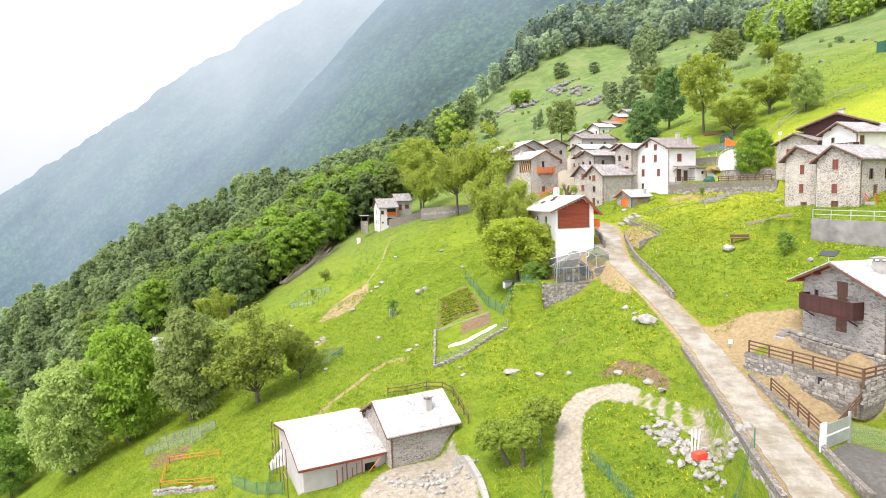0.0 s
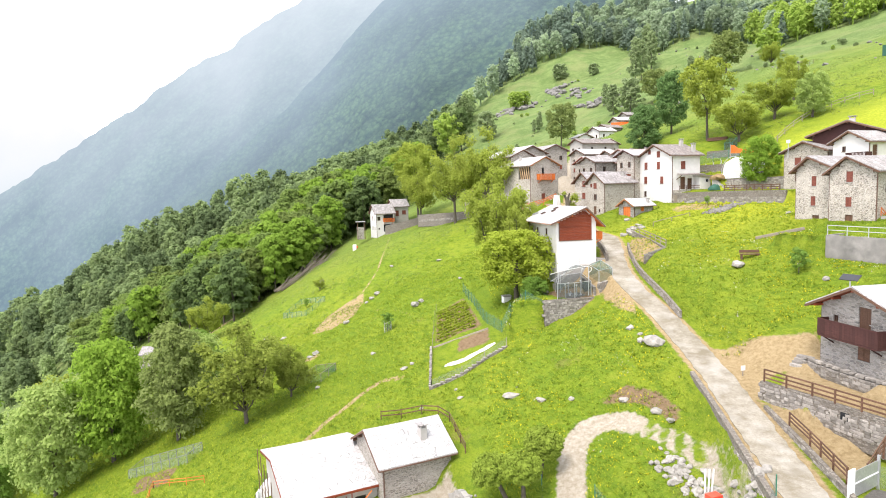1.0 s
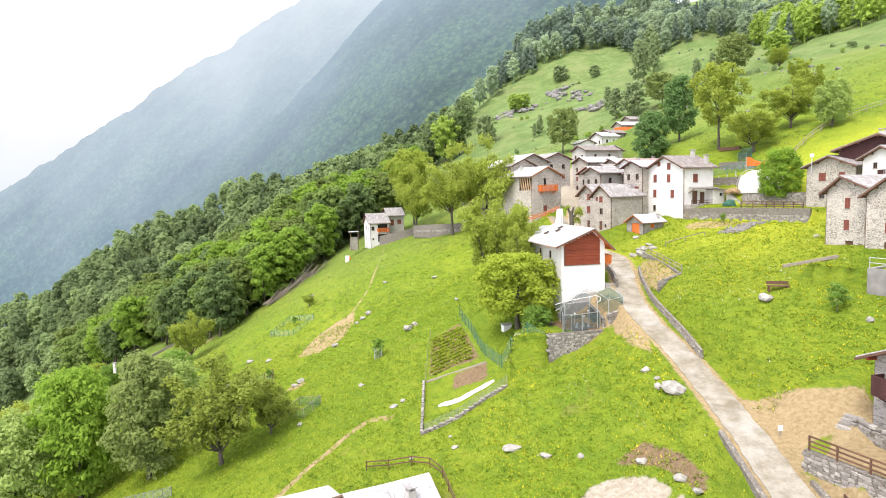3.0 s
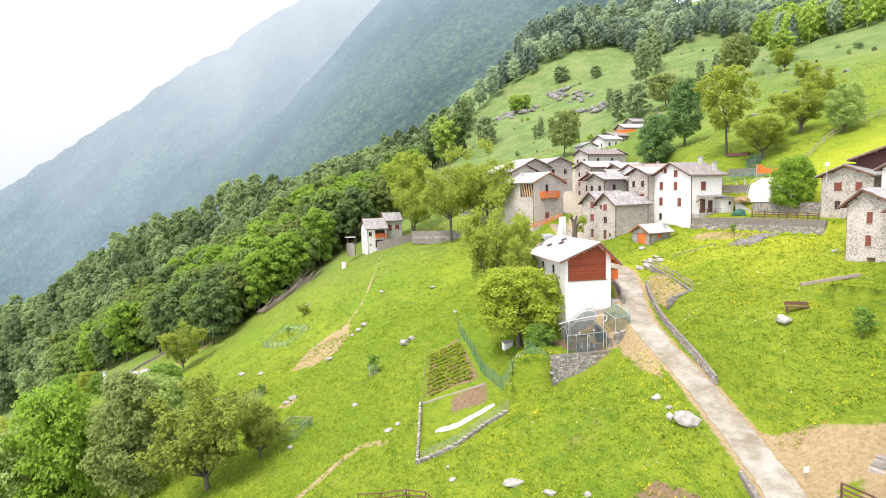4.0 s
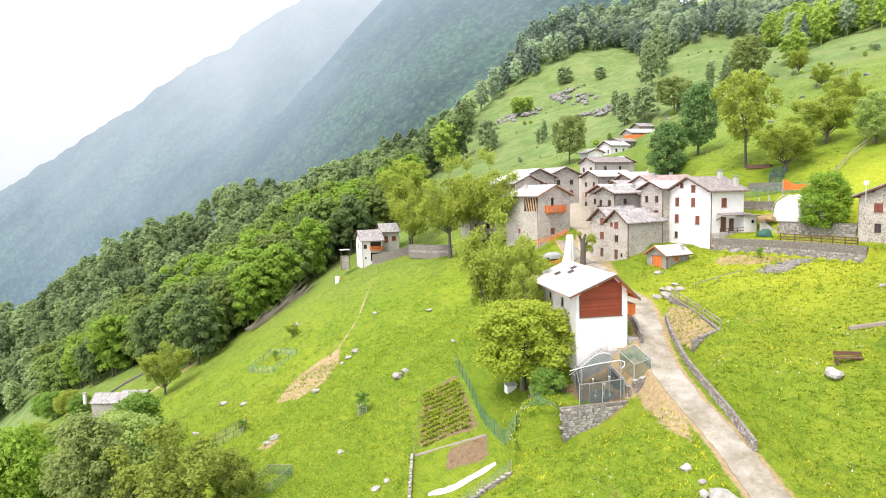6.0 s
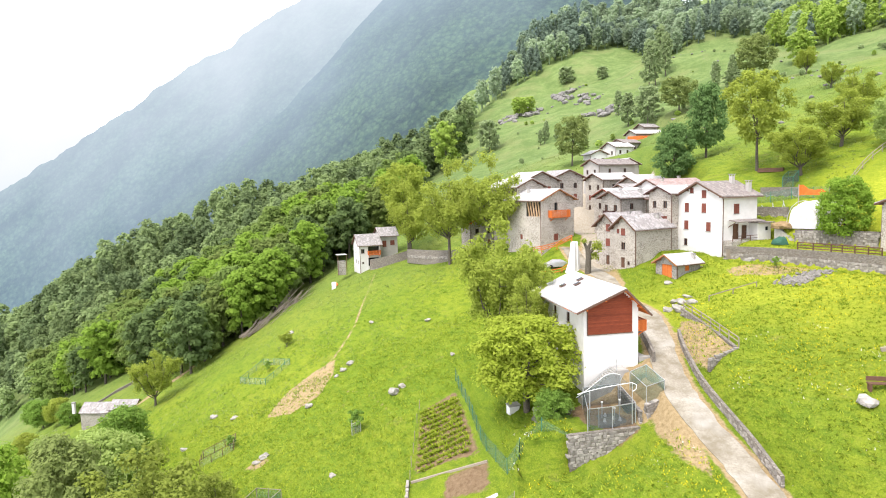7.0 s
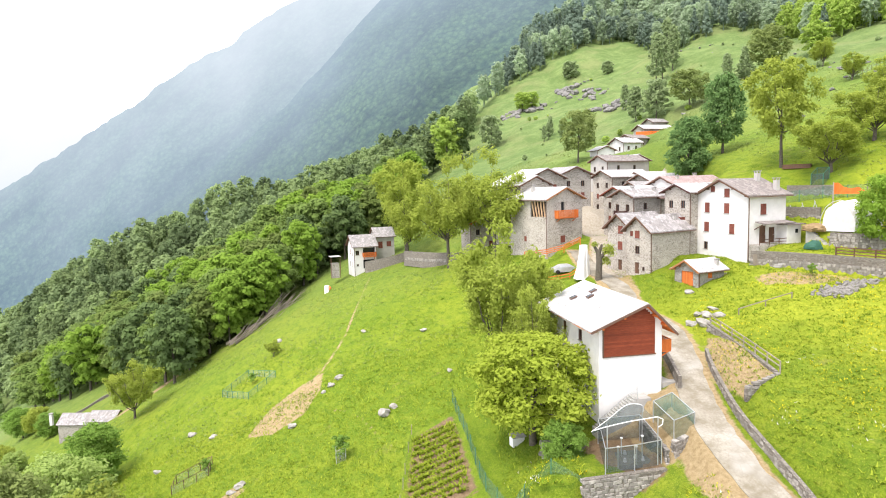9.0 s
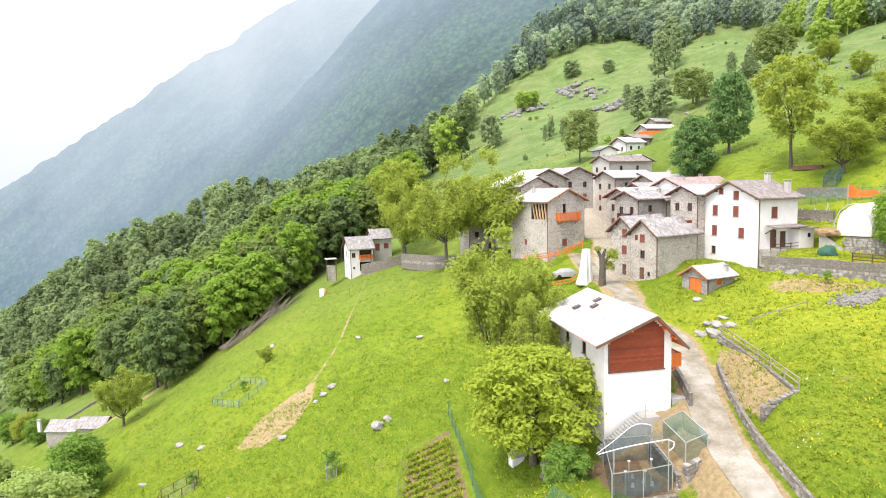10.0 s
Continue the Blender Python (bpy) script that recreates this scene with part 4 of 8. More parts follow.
def crumpled(name, line, wide, tall, mat, label, category):
    """A crumpled cover lying along a line."""
    pts = smooth_line(line, 0.35)
    r = random.Random(5)
    vs, fs = [], []
    for i, p in enumerate(pts):
        q = pts[min(i + 1, len(pts) - 1)] - pts[max(i - 1, 0)]
        n = np.array((q[1], -q[0])) / math.hypot(q[0], q[1])
        taper = min(1, 0.4 + i * 0.2, 0.4 + (len(pts) - 1 - i) * 0.2)
        for k in range(6):
            s = (k / 5 - 0.5) * wide * taper
            x, y = p[0] + n[0] * s, p[1] + n[1] * s
            h = tall * math.sin(math.pi * k / 5) * taper + (r.uniform(-.06, .09) if 0 < k < 5 else 0)
            vs.append((x, y, float(ground(x, y)) + 0.03 + h))
        if i:
            fs += [(6 * i - 6 + k, 6 * i - 5 + k, 6 * i + k + 1, 6 * i + k) for k in range(5)]
    return tagged(new(name, mesh_of(name, vs, fs, mat, True)), label, category)


crumpled("garden_fleece", ((0.3, 81.6), (2.2, 81.2), (4.6, 81.5), (7.0, 82.2)), 0.8, 0.26, SHEETING, "white crumpled fleece covering a garden row", "cover")

# bird enclosure below the chalet
stone_wall("retaining_wall", [(13.5, 82.1, -16.0), (15.3, 82.5, -16.0), (17.8, 83.05, -16.0), (20.3, 83.6, -16.0)], 0.5, 2.95, "pale stone retaining wall of the hen run", 1.0)
stone_wall("retaining_wall", [(21.3, 84.6, -12.9), (23.7, 85.9, -12.6)], 0.5, 1.5, "stone retaining wall of the hen run", 1.0, pieces=80)
stone_wall("retaining_wall", [(20.6, 84.2, -13.0), (20.3, 86.6, -12.6), (19.9, 88.6, -12.2)], 0.4, 1.2, "stone wall inside the hen run", 1.0, pieces=120)


def hen_run(name, corners, tall, label, net, roof=True):
    f = thing(name, 0, 0, 0, 0, label, "enclosure")
    c = [Vector((x, y, z)) for x, y, z in corners]
    up = Vector((0, 0, tall))
    for a in c:
        part("post", beam(a - Vector((0, 0, .3)), a + up, 0.07), METAL, f)
    for a, b in zip(c, c[1:] + c[:1]):
        part("top_rail", beam(a + up, b + up, 0.06), METAL, f)
        bm = bmesh.new()
        bm.faces.new([bm.verts.new(v) for v in (a, b, b + up, a + up)])
        part("mesh", bm, net, f)
    if roof:
        bm = bmesh.new()
        bm.faces.new([bm.verts.new(a + up * 0.99) for a in c])
        part("roof_mesh", bm, net, f)
    return f


run_a = hen_run("hen_run", ((15.4, 82.9, -13.1), (17.8, 83.4, -13.1), (20.1, 84.0, -13.0), (19.6, 87.8, -12.4), (16.2, 88.4, -12.9)), 2.0, "hen run of grey tubes under dark bird mesh", NET_DARK, False)
hen_run("hen_run", ((21.4, 84.9, -11.4), (23.5, 86.0, -11.2), (22.6, 88.6, -10.4), (20.8, 88.0, -10.9)), 1.6, "small hen run of green mesh", NET_GREEN, True)
HOOP_A = ((14.6, 83.5, -9.9), (15.7, 83.5, -9.6), (17.3, 83.6, -9.3), (18.6, 83.6, -9.1), (19.7, 83.7, -9.0), (20.1, 83.7, -9.2), (20.05, 83.7, -9.6), (19.7, 83.7, -9.85))
HOOP_B = ((15.2, 86.6, -11.3), (16.6, 87.0, -10.5), (18.1, 87.2, -9.4), (18.9, 87.2, -9.2), (19.6, 87.2, -9.35), (19.75, 87.2, -9.7), (19.6, 87.2, -10.0))
for line in (HOOP_A, HOOP_B):
    hoop = thing("tube_frame", 0, 0, 0, 0, "bent white tube carrying the bird mesh", "tube")
    bm = bmesh.new()
    bend = smooth_line(line, 0.25)
    for a, b in zip(bend, bend[1:]):
        add_beam(bm, a, b, 0.055)
    part("tube", bm, WHITE_PAINT, hoop)
    part("prop", beam((line[4][0], line[4][1], -12.9), line[4], 0.06), METAL, hoop)
    part("prop", beam((line[1][0], line[1][1], -13.0), line[1], 0.06), METAL, hoop)
bm = bmesh.new()
top_a, top_b = (smooth_line(q[:5], 1.2) for q in (HOOP_A, HOOP_B))
top_b = np.array([np.array([np.interp(t, np.linspace(0, 1, len(top_b)), top_b[:, k]) for k in range(3)]) for t in np.linspace(0, 1, len(top_a))])
grid = [[bm.verts.new(a * (1 - t) + b * t - np.array((0, 0, 0.25 * math.sin(math.pi * t)))) for t in np.linspace(0, 1, 6)] for a, b in zip(top_a, top_b)]
for p, q in zip(grid, grid[1:]):
    for k in range(5):
        bm.faces.new((p[k], p[k + 1], q[k + 1], q[k]))
part("roof_mesh", bm, NET_DARK, run_a)
for x, y, z, h_ in ((16.6, 83.7, -13.1, 1.7), (18.2, 84.2, -13.1, 1.5), (18.9, 85.0, -12.9, 1.8), (17.4, 85.6, -12.9, 1.4)):
    sk = thing("stake", x, y, z, 0, "grey stake with a white cap in the hen run", "stake", "stakes of the hen run")
    part("pole", box(-0.04, 0.04, -0.04, 0.04, -0.3, h_), METAL, sk)
    part("cap", box(-0.09, 0.09, -0.09, 0.09, h_, h_ + 0.1), WHITE_PAINT, sk)
steps = thing("garden_steps", 16.2, 89.45, -12.35, 9, "grey concrete steps beside the chalet", "steps")
for i in range(16):
    part("step", box(i * 0.225, i * 0.225 + 0.25, -0.6, 0.6, -1.6, 0.172 * (i + 1)), CONCRETE, steps)
part("landing", box(3.6, 4.9, -0.7, 0.75, -1.6, 2.752), CONCRETE, steps)
net_fence("steps_fence", ((16.3, 88.8, -12.2), (18.1, 89.1, -10.8), (19.9, 89.4, -9.5)), 1.1, NET_GREY, METAL, "wire mesh fence beside concrete steps", 1.2)
stone_wall("bank_wall", [(11.6, 90.0, -15.2), (13.2, 89.4, -14.8), (15.0, 88.4, -14.2)], 0.5, 1.5, "rough stone wall on the bank under the trees", 0.8, pieces=110)
hutch = thing("hutch", 9.8, 93.6, float(ground(9.8, 93.6)), 20, "small white hutch with a grey lid under the tree", "hutch")
part("body", box(-0.6, 0.6, -0.4, 0.4, -0.2, 0.8), WHITE_PAINT, hutch)
part("lid", box(-0.7, 0.7, -0.5, 0.5, 0.8, 0.88, m=pose(0, 0, 0, 6, 0, 0)), CONCRETE, hutch)

# pens on the slope
def square_pen(x, y, turn, a, b, tall, name, label, net, post):
    c, s = math.cos(radians(turn)), math.sin(radians(turn))
    q = [(x + u * c - v * s, y + u * s + v * c) for u, v in ((-a, -b), (a, -b), (a, b), (-a, b))]
    f = thing(name, 0, 0, 0, 0, label, "pen")
    base = [Vector((p[0], p[1], float(ground(*p)))) for p in q]
    up = Vector((0, 0, tall))
    for m, n in zip(base, base[1:] + base[:1]):
        k = max(1, round((n - m).length / 2))
        for i in range(k):
            p = m.lerp(n, i / k)
            part("post", beam(p - up * 0.2, p + up, 0.07), post, f)
        part("rail", beam(m + up, n + up, 0.05), post, f)
        bm = bmesh.new()
        bm.faces.new([bm.verts.new(v) for v in (m, n, n + up, m + up)])
        part("mesh", bm, net, f)
    return f


square_pen(-31.5, 141.0, -43, 4.6, 2.6, 1.2, "tree_guard", "wire mesh pen on stakes in the meadow", NET_GREY, GREEN_POST)
square_pen(-19.2, 95.4, -35, 2.2, 1.6, 1.3, "goat_pen", "small pen of green mesh and stakes", NET_GREEN, PALE_WOOD)
square_pen(-31.6, 116.6, 12, 2.4, 1.5, 1.2, "tree_guard", "wire pen on dark stakes", NET_GREY, BROWN_WOOD)
square_pen(-9.2, 105.2, 10, 0.55, 0.55, 1.5, "tree_guard", "wire cage round a young tree", NET_GREY, METAL)
square_pen(-39.6, 86.6, -27, 6.2, 1.3, 1.3, "hen_pen", "long grey wire pen with tube frame", NET_GREY, DARK_STEEL)
post_rail("orange_fence", [(-36.0, 72.6), (-27.3, 67.6)], 0.95, (0.5, 0.9), ORANGE_WOOD, "orange painted rail fence round a lawn", 3.2, 0.065)
post_rail("orange_fence", [(-36.0, 72.6), (-38.2, 80.1)], 0.95, (0.5, 0.9), ORANGE_WOOD, "orange painted rail fence round a lawn", 2.4, 0.065)
post_rail("orange_fence", [(-38.2, 80.1), (-29.1, 74.3)], 0.95, (0.5, 0.9), ORANGE_WOOD, "orange painted rail fence round a lawn", 3.2, 0.065)
stone_wall("lawn_wall", [(-36.4, 71.8), (-26.8, 66.6)], 0.5, 0.35, "grey stone wall under an orange fence", 1.4, pieces=120)
net_fence("site_netting", ((-24.6, 66.0), (-20.5, 62.0), (-17.4, 60.5)), 1.5, NET_GREEN, GREEN_POST, "sagging green building-site netting", 2.0)

# green mesh along the inner meadow, and wires
net_fence("mesh_fence", ((12.1, 50.6), (12.9, 47.5), (13.6, 44.5), (14.2, 41.0)), 1.3, NET_GREEN, GREEN_POST, "green mesh fence beside the track", 1.8)
net_fence("mesh_fence", ((21.0, 40.4), (19.6, 40.2), (18.0, 39.6), (16.4, 38.6)), 1.5, NET_GREEN, GREEN_POST, "green mesh fence along the meadow's foot", 1.8)
net_fence("wire_fence", ((8.4, 54.2), (8.0, 51), (7.6, 48.0), (7.3, 45)), 1.2, NET_GREY, GREEN_POST, "thin wire fence on green posts", 2.4)

# gate and mesh enclosure beside the lane
gate = thing("white_gate", 25.0, 39.6, -18.5, 30, "white sheet metal gate beside the lane", "gate")
part("gate_frame", box(0, 0.7, -0.05, 0.05, 0.1, 2.1), WHITE_PAINT, gate)
part("leaf", box(0.75, 3.6, -0.02, 0.02, 0.2, 1.9), METAL, gate)
part("cross_bar", box(0.75, 3.6, -0.05, 0.05, 1.05, 1.13), WHITE_PAINT, gate)
part("gate_post", box(3.6, 3.75, -0.08, 0.08, -0.2, 2.2), METAL, gate)
net_fence("mesh_fence", ((28.2, 41.6), (30.2, 39.3), (32.4, 37.4), (35.0, 35.6)), 1.6, NET_GREY, METAL, "grey-green mesh fence on steel posts", 2.0)

sign = thing("sign", 27.9, 58.7, float(ground(27.9, 58.7)), 10, "small pale notice board on a post beside the lane", "sign")
part("post", box(-0.04, 0.04, -0.04, 0.04, -0.3, 0.9), PALE_WOOD, sign)
part("board", box(-0.22, 0.22, -0.07, -0.04, 0.55, 1.0), WHITE_PAINT, sign)
bench = thing("bench", 37.3, 76.3, float(ground(37.3, 76.3)), -12, "dark timber bench standing in the grass", "bench")
part("seat", box(-1.1, 1.1, -0.25, 0.25, 0.42, 0.52), BROWN_WOOD, bench)
part("backrest", box(-1.1, 1.1, 0.25, 0.32, 0.6, 0.95), BROWN_WOOD, bench)
for s in (-0.9, 0.9):
    part("leg", box(s - 0.08, s + 0.08, -0.22, 0.3, -0.2, 0.42), BROWN_WOOD, bench)
# a lying log, added where a low railing stands
fallen = thing("fallen_log", 42.8, 79.8, float(ground(42.8, 79.8)), -22, "weathered grey log lying on the meadow in place of a railing", "log")
part("log", beam((-2.7, 0, 0.18 + float(ground(40.3, 80.8) - ground(42.8, 79.8))), (2.7, 0, 0.18 + float(ground(45.3, 78.8) - ground(42.8, 79.8))), 0.35), PALE_WOOD, fallen)

# boulders
for x, y, s in ((7.5, 68.8, 0.75), (10.3, 66.0, 0.6), (13.2, 64.5, 0.35), (17.6, 61.1, 0.5), (19.7, 58.2, 0.5), (20.4, 56.4, 0.45), (-4.6, 111.4, 1.1), (-3.6, 112.4, 0.7), (-5.3, 85.8, 0.5), (-4.2, 86.5, 0.45),
                (-22.2, 108.7, 0.9), (-23, 107.6, 0.7), (-18.5, 90.9, 0.55), (-18.5, 119.4, 0.85), (22.9, 68.0, 1.2), (21.9, 69.3, 0.55), (22.2, 70.4, 0.4), (21.6, 72.2, 0.5), (35.5, 75.4, 0.9), (-14.3, 126.9, 0.8), (-13.2, 128.2, 0.9),
                (-15.2, 125.5, 0.5), (-0.3, 132.1, 0.6), (3.6, 115.9, 0.45), (-30.2, 157, 0.8), (-33, 128, 0.6), (-38, 132, 0.8), (-11, 141, 0.5), (31.6, 103.2, 0.9), (32.4, 104.6, 0.8), (30.8, 105.0, 0.7), (33.2, 103.4, 0.7),
                (32.0, 106.2, 0.6), (33.5, 105.6, 0.5), (34, 113.5, 0.7), (40, 66, 0.5), (2, 72.5, 0.35), (1.6, 74.5, 0.3), (-2.5, 73, 0.35), (-40, 124, 0.7), (-10.8, 96.6, 0.45), (24.6, 99, 0.4), (48.5, 88, 0.4)):
    rock(x, y, s)
r = random.Random(8)
for i in range(110):   # a scree of cleared stones above the lower lane
    t = i / 110
    rock(18.2 + t * 2.4 + r.gauss(0, .6), 52.2 - 9.5 * t + r.gauss(0, .5), r.uniform(0.2, 0.46), 1.3, "pale cleared field stone in a heap", "heap of field stones")


def stone_heap(name, rows, label, mat=ROCK):
    """Many loose stones lying together, as one heap. rows: place and size."""
    rr = random.Random(19)
    V, F, o = [], [], 0
    shapes = [(np.array([tuple(v.co) for v in me.vertices]), [tuple(q.vertices) for q in me.polygons]) for me in ROCKS]
    for x, y, size, flat in rows:
        v, f = shapes[rr.randrange(6)]
        m = np.array(Euler((rr.uniform(-.5, .5), rr.uniform(-.5, .5), rr.uniform(0, 6.3))).to_matrix())
        V.append((v * (size * rr.uniform(0.8, 1.2), size * rr.uniform(0.6, 1.0), size * 0.75 * flat)) @ m.T + (x, y, float(ground(x, y)) + size * 0.15 * flat))
        F += [tuple(k + o for k in q) for q in f]
        o += len(v)
    return tagged(new(name, mesh_of(name, np.concatenate(V).tolist(), F, mat)), label, "stones", kind="stuff")


CRAG = plain("grey_crag", (0.13, 0.125, 0.115), (0.27, 0.26, 0.245), 1.2, 0.95, 0.0, 0.8, 0.1)
PILE = stone_mat("piled_stone", (0.15, 0.14, 0.125), (0.31, 0.295, 0.27))
stone_heap("stone_pile", [(45.8 + r.gauss(0.6, 1.4), 103.4 - r.gauss(0.8, 0.7), r.uniform(0.12, 0.27), 1.7) for i in range(300)], "long pile of grey field stones on the lawn", PILE)
crags = ((45, 378), (54, 386), (74, 400), (73, 388), (84, 371), (80, 318))
stone_heap("rock_outcrop", [(crags[i % 6][0] + r.gauss(0, 4), crags[i % 6][1] + r.gauss(0, 6), r.uniform(0.6, 2.3), 1.2) for i in range(130)], "grey rock outcrops scattered high on the hill", CRAG)
stone_heap("pasture_stones", [(r.uniform(70, 160), r.uniform(170, 420), r.uniform(0.3, 1.1), 1.0) for i in range(90)], "grey stones lying on the high pasture", CRAG)


def draped(name, outline, lift, mat, label, category):
    """A thin bed of loose surfacing that follows the ground inside a four-cornered outline."""
    a, b, c, d = (np.array(q, float) for q in outline)
    vs, fs, n = [], [], 14
    for i in range(n + 1):
        for j in range(n + 1):
            u, v = i / n, j / n
            p = (a * (1 - u) + b * u) * (1 - v) + (d * (1 - u) + c * u) * v
            vs.append((p[0], p[1], float(ground(p[0], p[1])) + lift - (0.25 if i in (0, n) or j in (0, n) else 0)))
    fs = [(i * (n + 1) + j, (i + 1) * (n + 1) + j, (i + 1) * (n + 1) + j + 1, i * (n + 1) + j + 1) for i in range(n) for j in range(n)]
    return tagged(new(name, mesh_of(name, vs, fs, mat, True)), label, category, kind="structure")


DARK_GRAVEL = plain("dark_gravel", (0.07, 0.066, 0.06), (0.15, 0.14, 0.125), 4.0, 0.95, 0.0, 0.8, 0.05)
draped("gravel_run", ((25.3, 39.4), (27.9, 41.6), (33.0, 35.2), (25.0, 30.6)), 0.2, DARK_GRAVEL, "dark gravel floor of the run behind the gate", "gravel")
draped("gravel_bed", ((16.6, 83.6), (19.8, 84.4), (19.2, 87.0), (17.0, 86.6)), 0.10, DARK_GRAVEL, "dark gravel bed inside the hen run", "gravel")
for x, y in ((17.4, 84.6), (18.4, 85.2), (17.8, 86.0), (18.9, 84.8)):
    fd = thing("feeder", x, y, float(ground(x, y)) + 0.1, 0, "pale feeding trough on the gravel of the hen run", "feeder", "feeding troughs")
    bm = bmesh.new()
    bmesh.ops.create_cone(bm, cap_ends=True, segments=10, radius1=0.16, radius2=0.09, depth=0.3, matrix=pose(0, 0, 0.15))
    part("bowl", bm, METAL, fd)
net_fence("site_net", ((-19.2, 61.0), (-19.4, 63.0), (-19.6, 66.9), (-19.5, 70.2)), 1.5, NET_GREEN, GREEN_POST, "green site netting sagging beside the half-built house", 1.8)

# ---- houses ----
def clip(poly, a, b):
    """The part of a convex outline on the left of the line a to b."""
    out = []
    f = lambda p: (b[0] - a[0]) * (p[1] - a[1]) - (b[1] - a[1]) * (p[0] - a[0])
    for p, q in zip(poly, poly[1:] + poly[:1]):
        fp, fq = f(p), f(q)
        if fp >= -1e-9:
            out.append(p)
        if (fp > 1e-9 and fq < -1e-9) or (fp < -1e-9 and fq > 1e-9):
            t = fp / (fp - fq)
            out.append((p[0] + t * (q[0] - p[0]), p[1] + t * (q[1] - p[1])))
    return out


def wall_faces(bm, outline, holes, put, deep=0.24):
    """A wall with openings: outline and holes in (along, up); put() takes (along, up, in) to the house."""
    xs = sorted({p[0] for p in outline} | {h[i] for h in holes for i in (0, 1)})
    zs = sorted({p[1] for p in outline} | {h[i] for h in holes for i in (2, 3)})
    for x0, x1 in zip(xs, xs[1:]):
        for z0, z1 in zip(zs, zs[1:]):
            cx, cz = (x0 + x1) / 2, (z0 + z1) / 2
            if any(h[0] < cx < h[1] and h[2] < cz < h[3] for h in holes):
                continue
            q = [(x0, z0), (x1, z0), (x1, z1), (x0, z1)]
            for a, b in zip(outline, outline[1:] + outline[:1]):
                if q:
                    q = clip(q, a, b)
            if len(q) > 2:
                bm.faces.new([bm.verts.new(put(u, v, 0)) for u, v in q])
    for x0, x1, z0, z1 in holes:
        for (a, b), (c, d) in (((x0, z0), (x1, z0)), ((x1, z0), (x1, z1)), ((x1, z1), (x0, z1)), ((x0, z1), (x0, z0))):
            bm.faces.new([bm.verts.new(put(*p)) for p in ((a, b, 0), (c, d, 0), (c, d, deep), (a, b, deep))])


def house(name, x, y, turn, w, d, z0, eave, rise, wall, roof, label, category="house", og=0.6, oe=0.6, ridge=0.0,
          front=(), right=(), left=(), back=(), shutter=None, surround=None, sink=3.0, under=None, verge=None, thick=0.2, gutters=True, groups=""):
    """A gabled house; its front is a gable. Openings: (kind, along, up, width, height) with along from the wall's middle.
    ridge: how far the ridge stands off the middle."""
    h = thing(name, x, y, z0, turn, label, category, groups)
    w2 = w / 2
    top = eave + rise
    el = er = eave
    sl, sr = rise / (w2 + ridge), rise / (w2 - ridge)
    walls = {
        "front": ([(-w2, -sink), (w2, -sink), (w2, er), (ridge, top), (-w2, el)], front, lambda u, v, i: (u, i, v), 0),
        "back": ([(-w2, -sink), (w2, -sink), (w2, el), (-ridge, top), (-w2, er)], back, lambda u, v, i: (-u, d - i, v), 180),
        "right": ([(-d / 2, -sink), (d / 2, -sink), (d / 2, er), (-d / 2, er)], right, lambda u, v, i: (w2 - i, d / 2 + u, v), 90),
        "left": ([(-d / 2, -sink), (d / 2, -sink), (d / 2, el), (-d / 2, el)], left, lambda u, v, i: (-w2 + i, d / 2 - u, v), -90),
    }
    bm = bmesh.new()
    for outline, opens, put, _ in walls.values():
        wall_faces(bm, outline, [(a - ww / 2, a + ww / 2, b, b + hh) for _, a, b, ww, hh in opens], put)
    part("wall", bm, wall, h)
    for side, (outline, opens, put, face) in walls.items():
        for what, a, b, ww, hh in opens:
            m = Matrix.Translation(Vector(put(a, b, 0.0))) @ pose(0, 0, 0, 0, 0, face)
            opening(h, what, m, ww, hh, shutter, surround)
    # roof: two pitched slabs with thickness, the boards below them
    def slab(mat, lo, hi, name_, over):
        bm = bmesh.new()
        gx0, gx1 = -w2 - oe - over, w2 + oe + over
        z_l, z_r = el - oe * sl - over * sl, er - oe * sr - over * sr
        rng = random.Random(hash_of(name))
        rows = max(2, int(d / 0.8))
        for s, xe, ze in ((-1, gx0, z_l), (1, gx1, z_r)):
            grid = []
            for i in range(rows + 1):
                yy = -og - over + (d + 2 * og + 2 * over) * i / rows
                j = rng.uniform(-0.05, 0.05) if over == 0 else 0
                sag = -0.05 * math.sin(math.pi * i / rows)
                grid.append([bm.verts.new((xx + (j if k == 0 else 0), yy, zz + sag + q)) for q in (lo, hi) for k, (xx, zz) in enumerate(((xe, ze), ((xe + ridge) / 2, (ze + top) / 2 - 0.03), (ridge, top)))])
            for g0, g1 in zip(grid, grid[1:]):
                for a, b in ((0, 1), (1, 2), (3, 4), (4, 5), (0, 3)):
                    bm.faces.new((g0[a], g0[b], g1[b], g1[a]))
            for g0 in (grid[0], grid[-1]):
                bm.faces.new((g0[0], g0[1], g0[4], g0[3]))
                bm.faces.new((g0[1], g0[2], g0[5], g0[4]))
        return part(name_, bm, mat, h)
    slab(under or BROWN_WOOD, 0.02, 0.10, "roof_boarding", -0.04)
    slab(roof, 0.10, 0.10 + thick, "roof", 0.0)
    # rafters and purlin ends under the eaves, barge boards on the gables
    for s, xe, ze in ((-1, -w2 - oe, el - oe * sl), (1, w2 + oe, er - oe * sr)):
        for yy in (-og - 0.02, d + og + 0.02):
            part("barge_board", beam((xe, yy, ze + 0.06), (ridge, yy, top + 0.06), 0.05, 0.2), verge or BROWN_WOOD, h)
        if gutters:
            part("gutter", beam((xe + s * 0.06, -og, ze + 0.05), (xe + s * 0.06, d + og, ze + 0.05), 0.12, 0.1), COPPER, h)
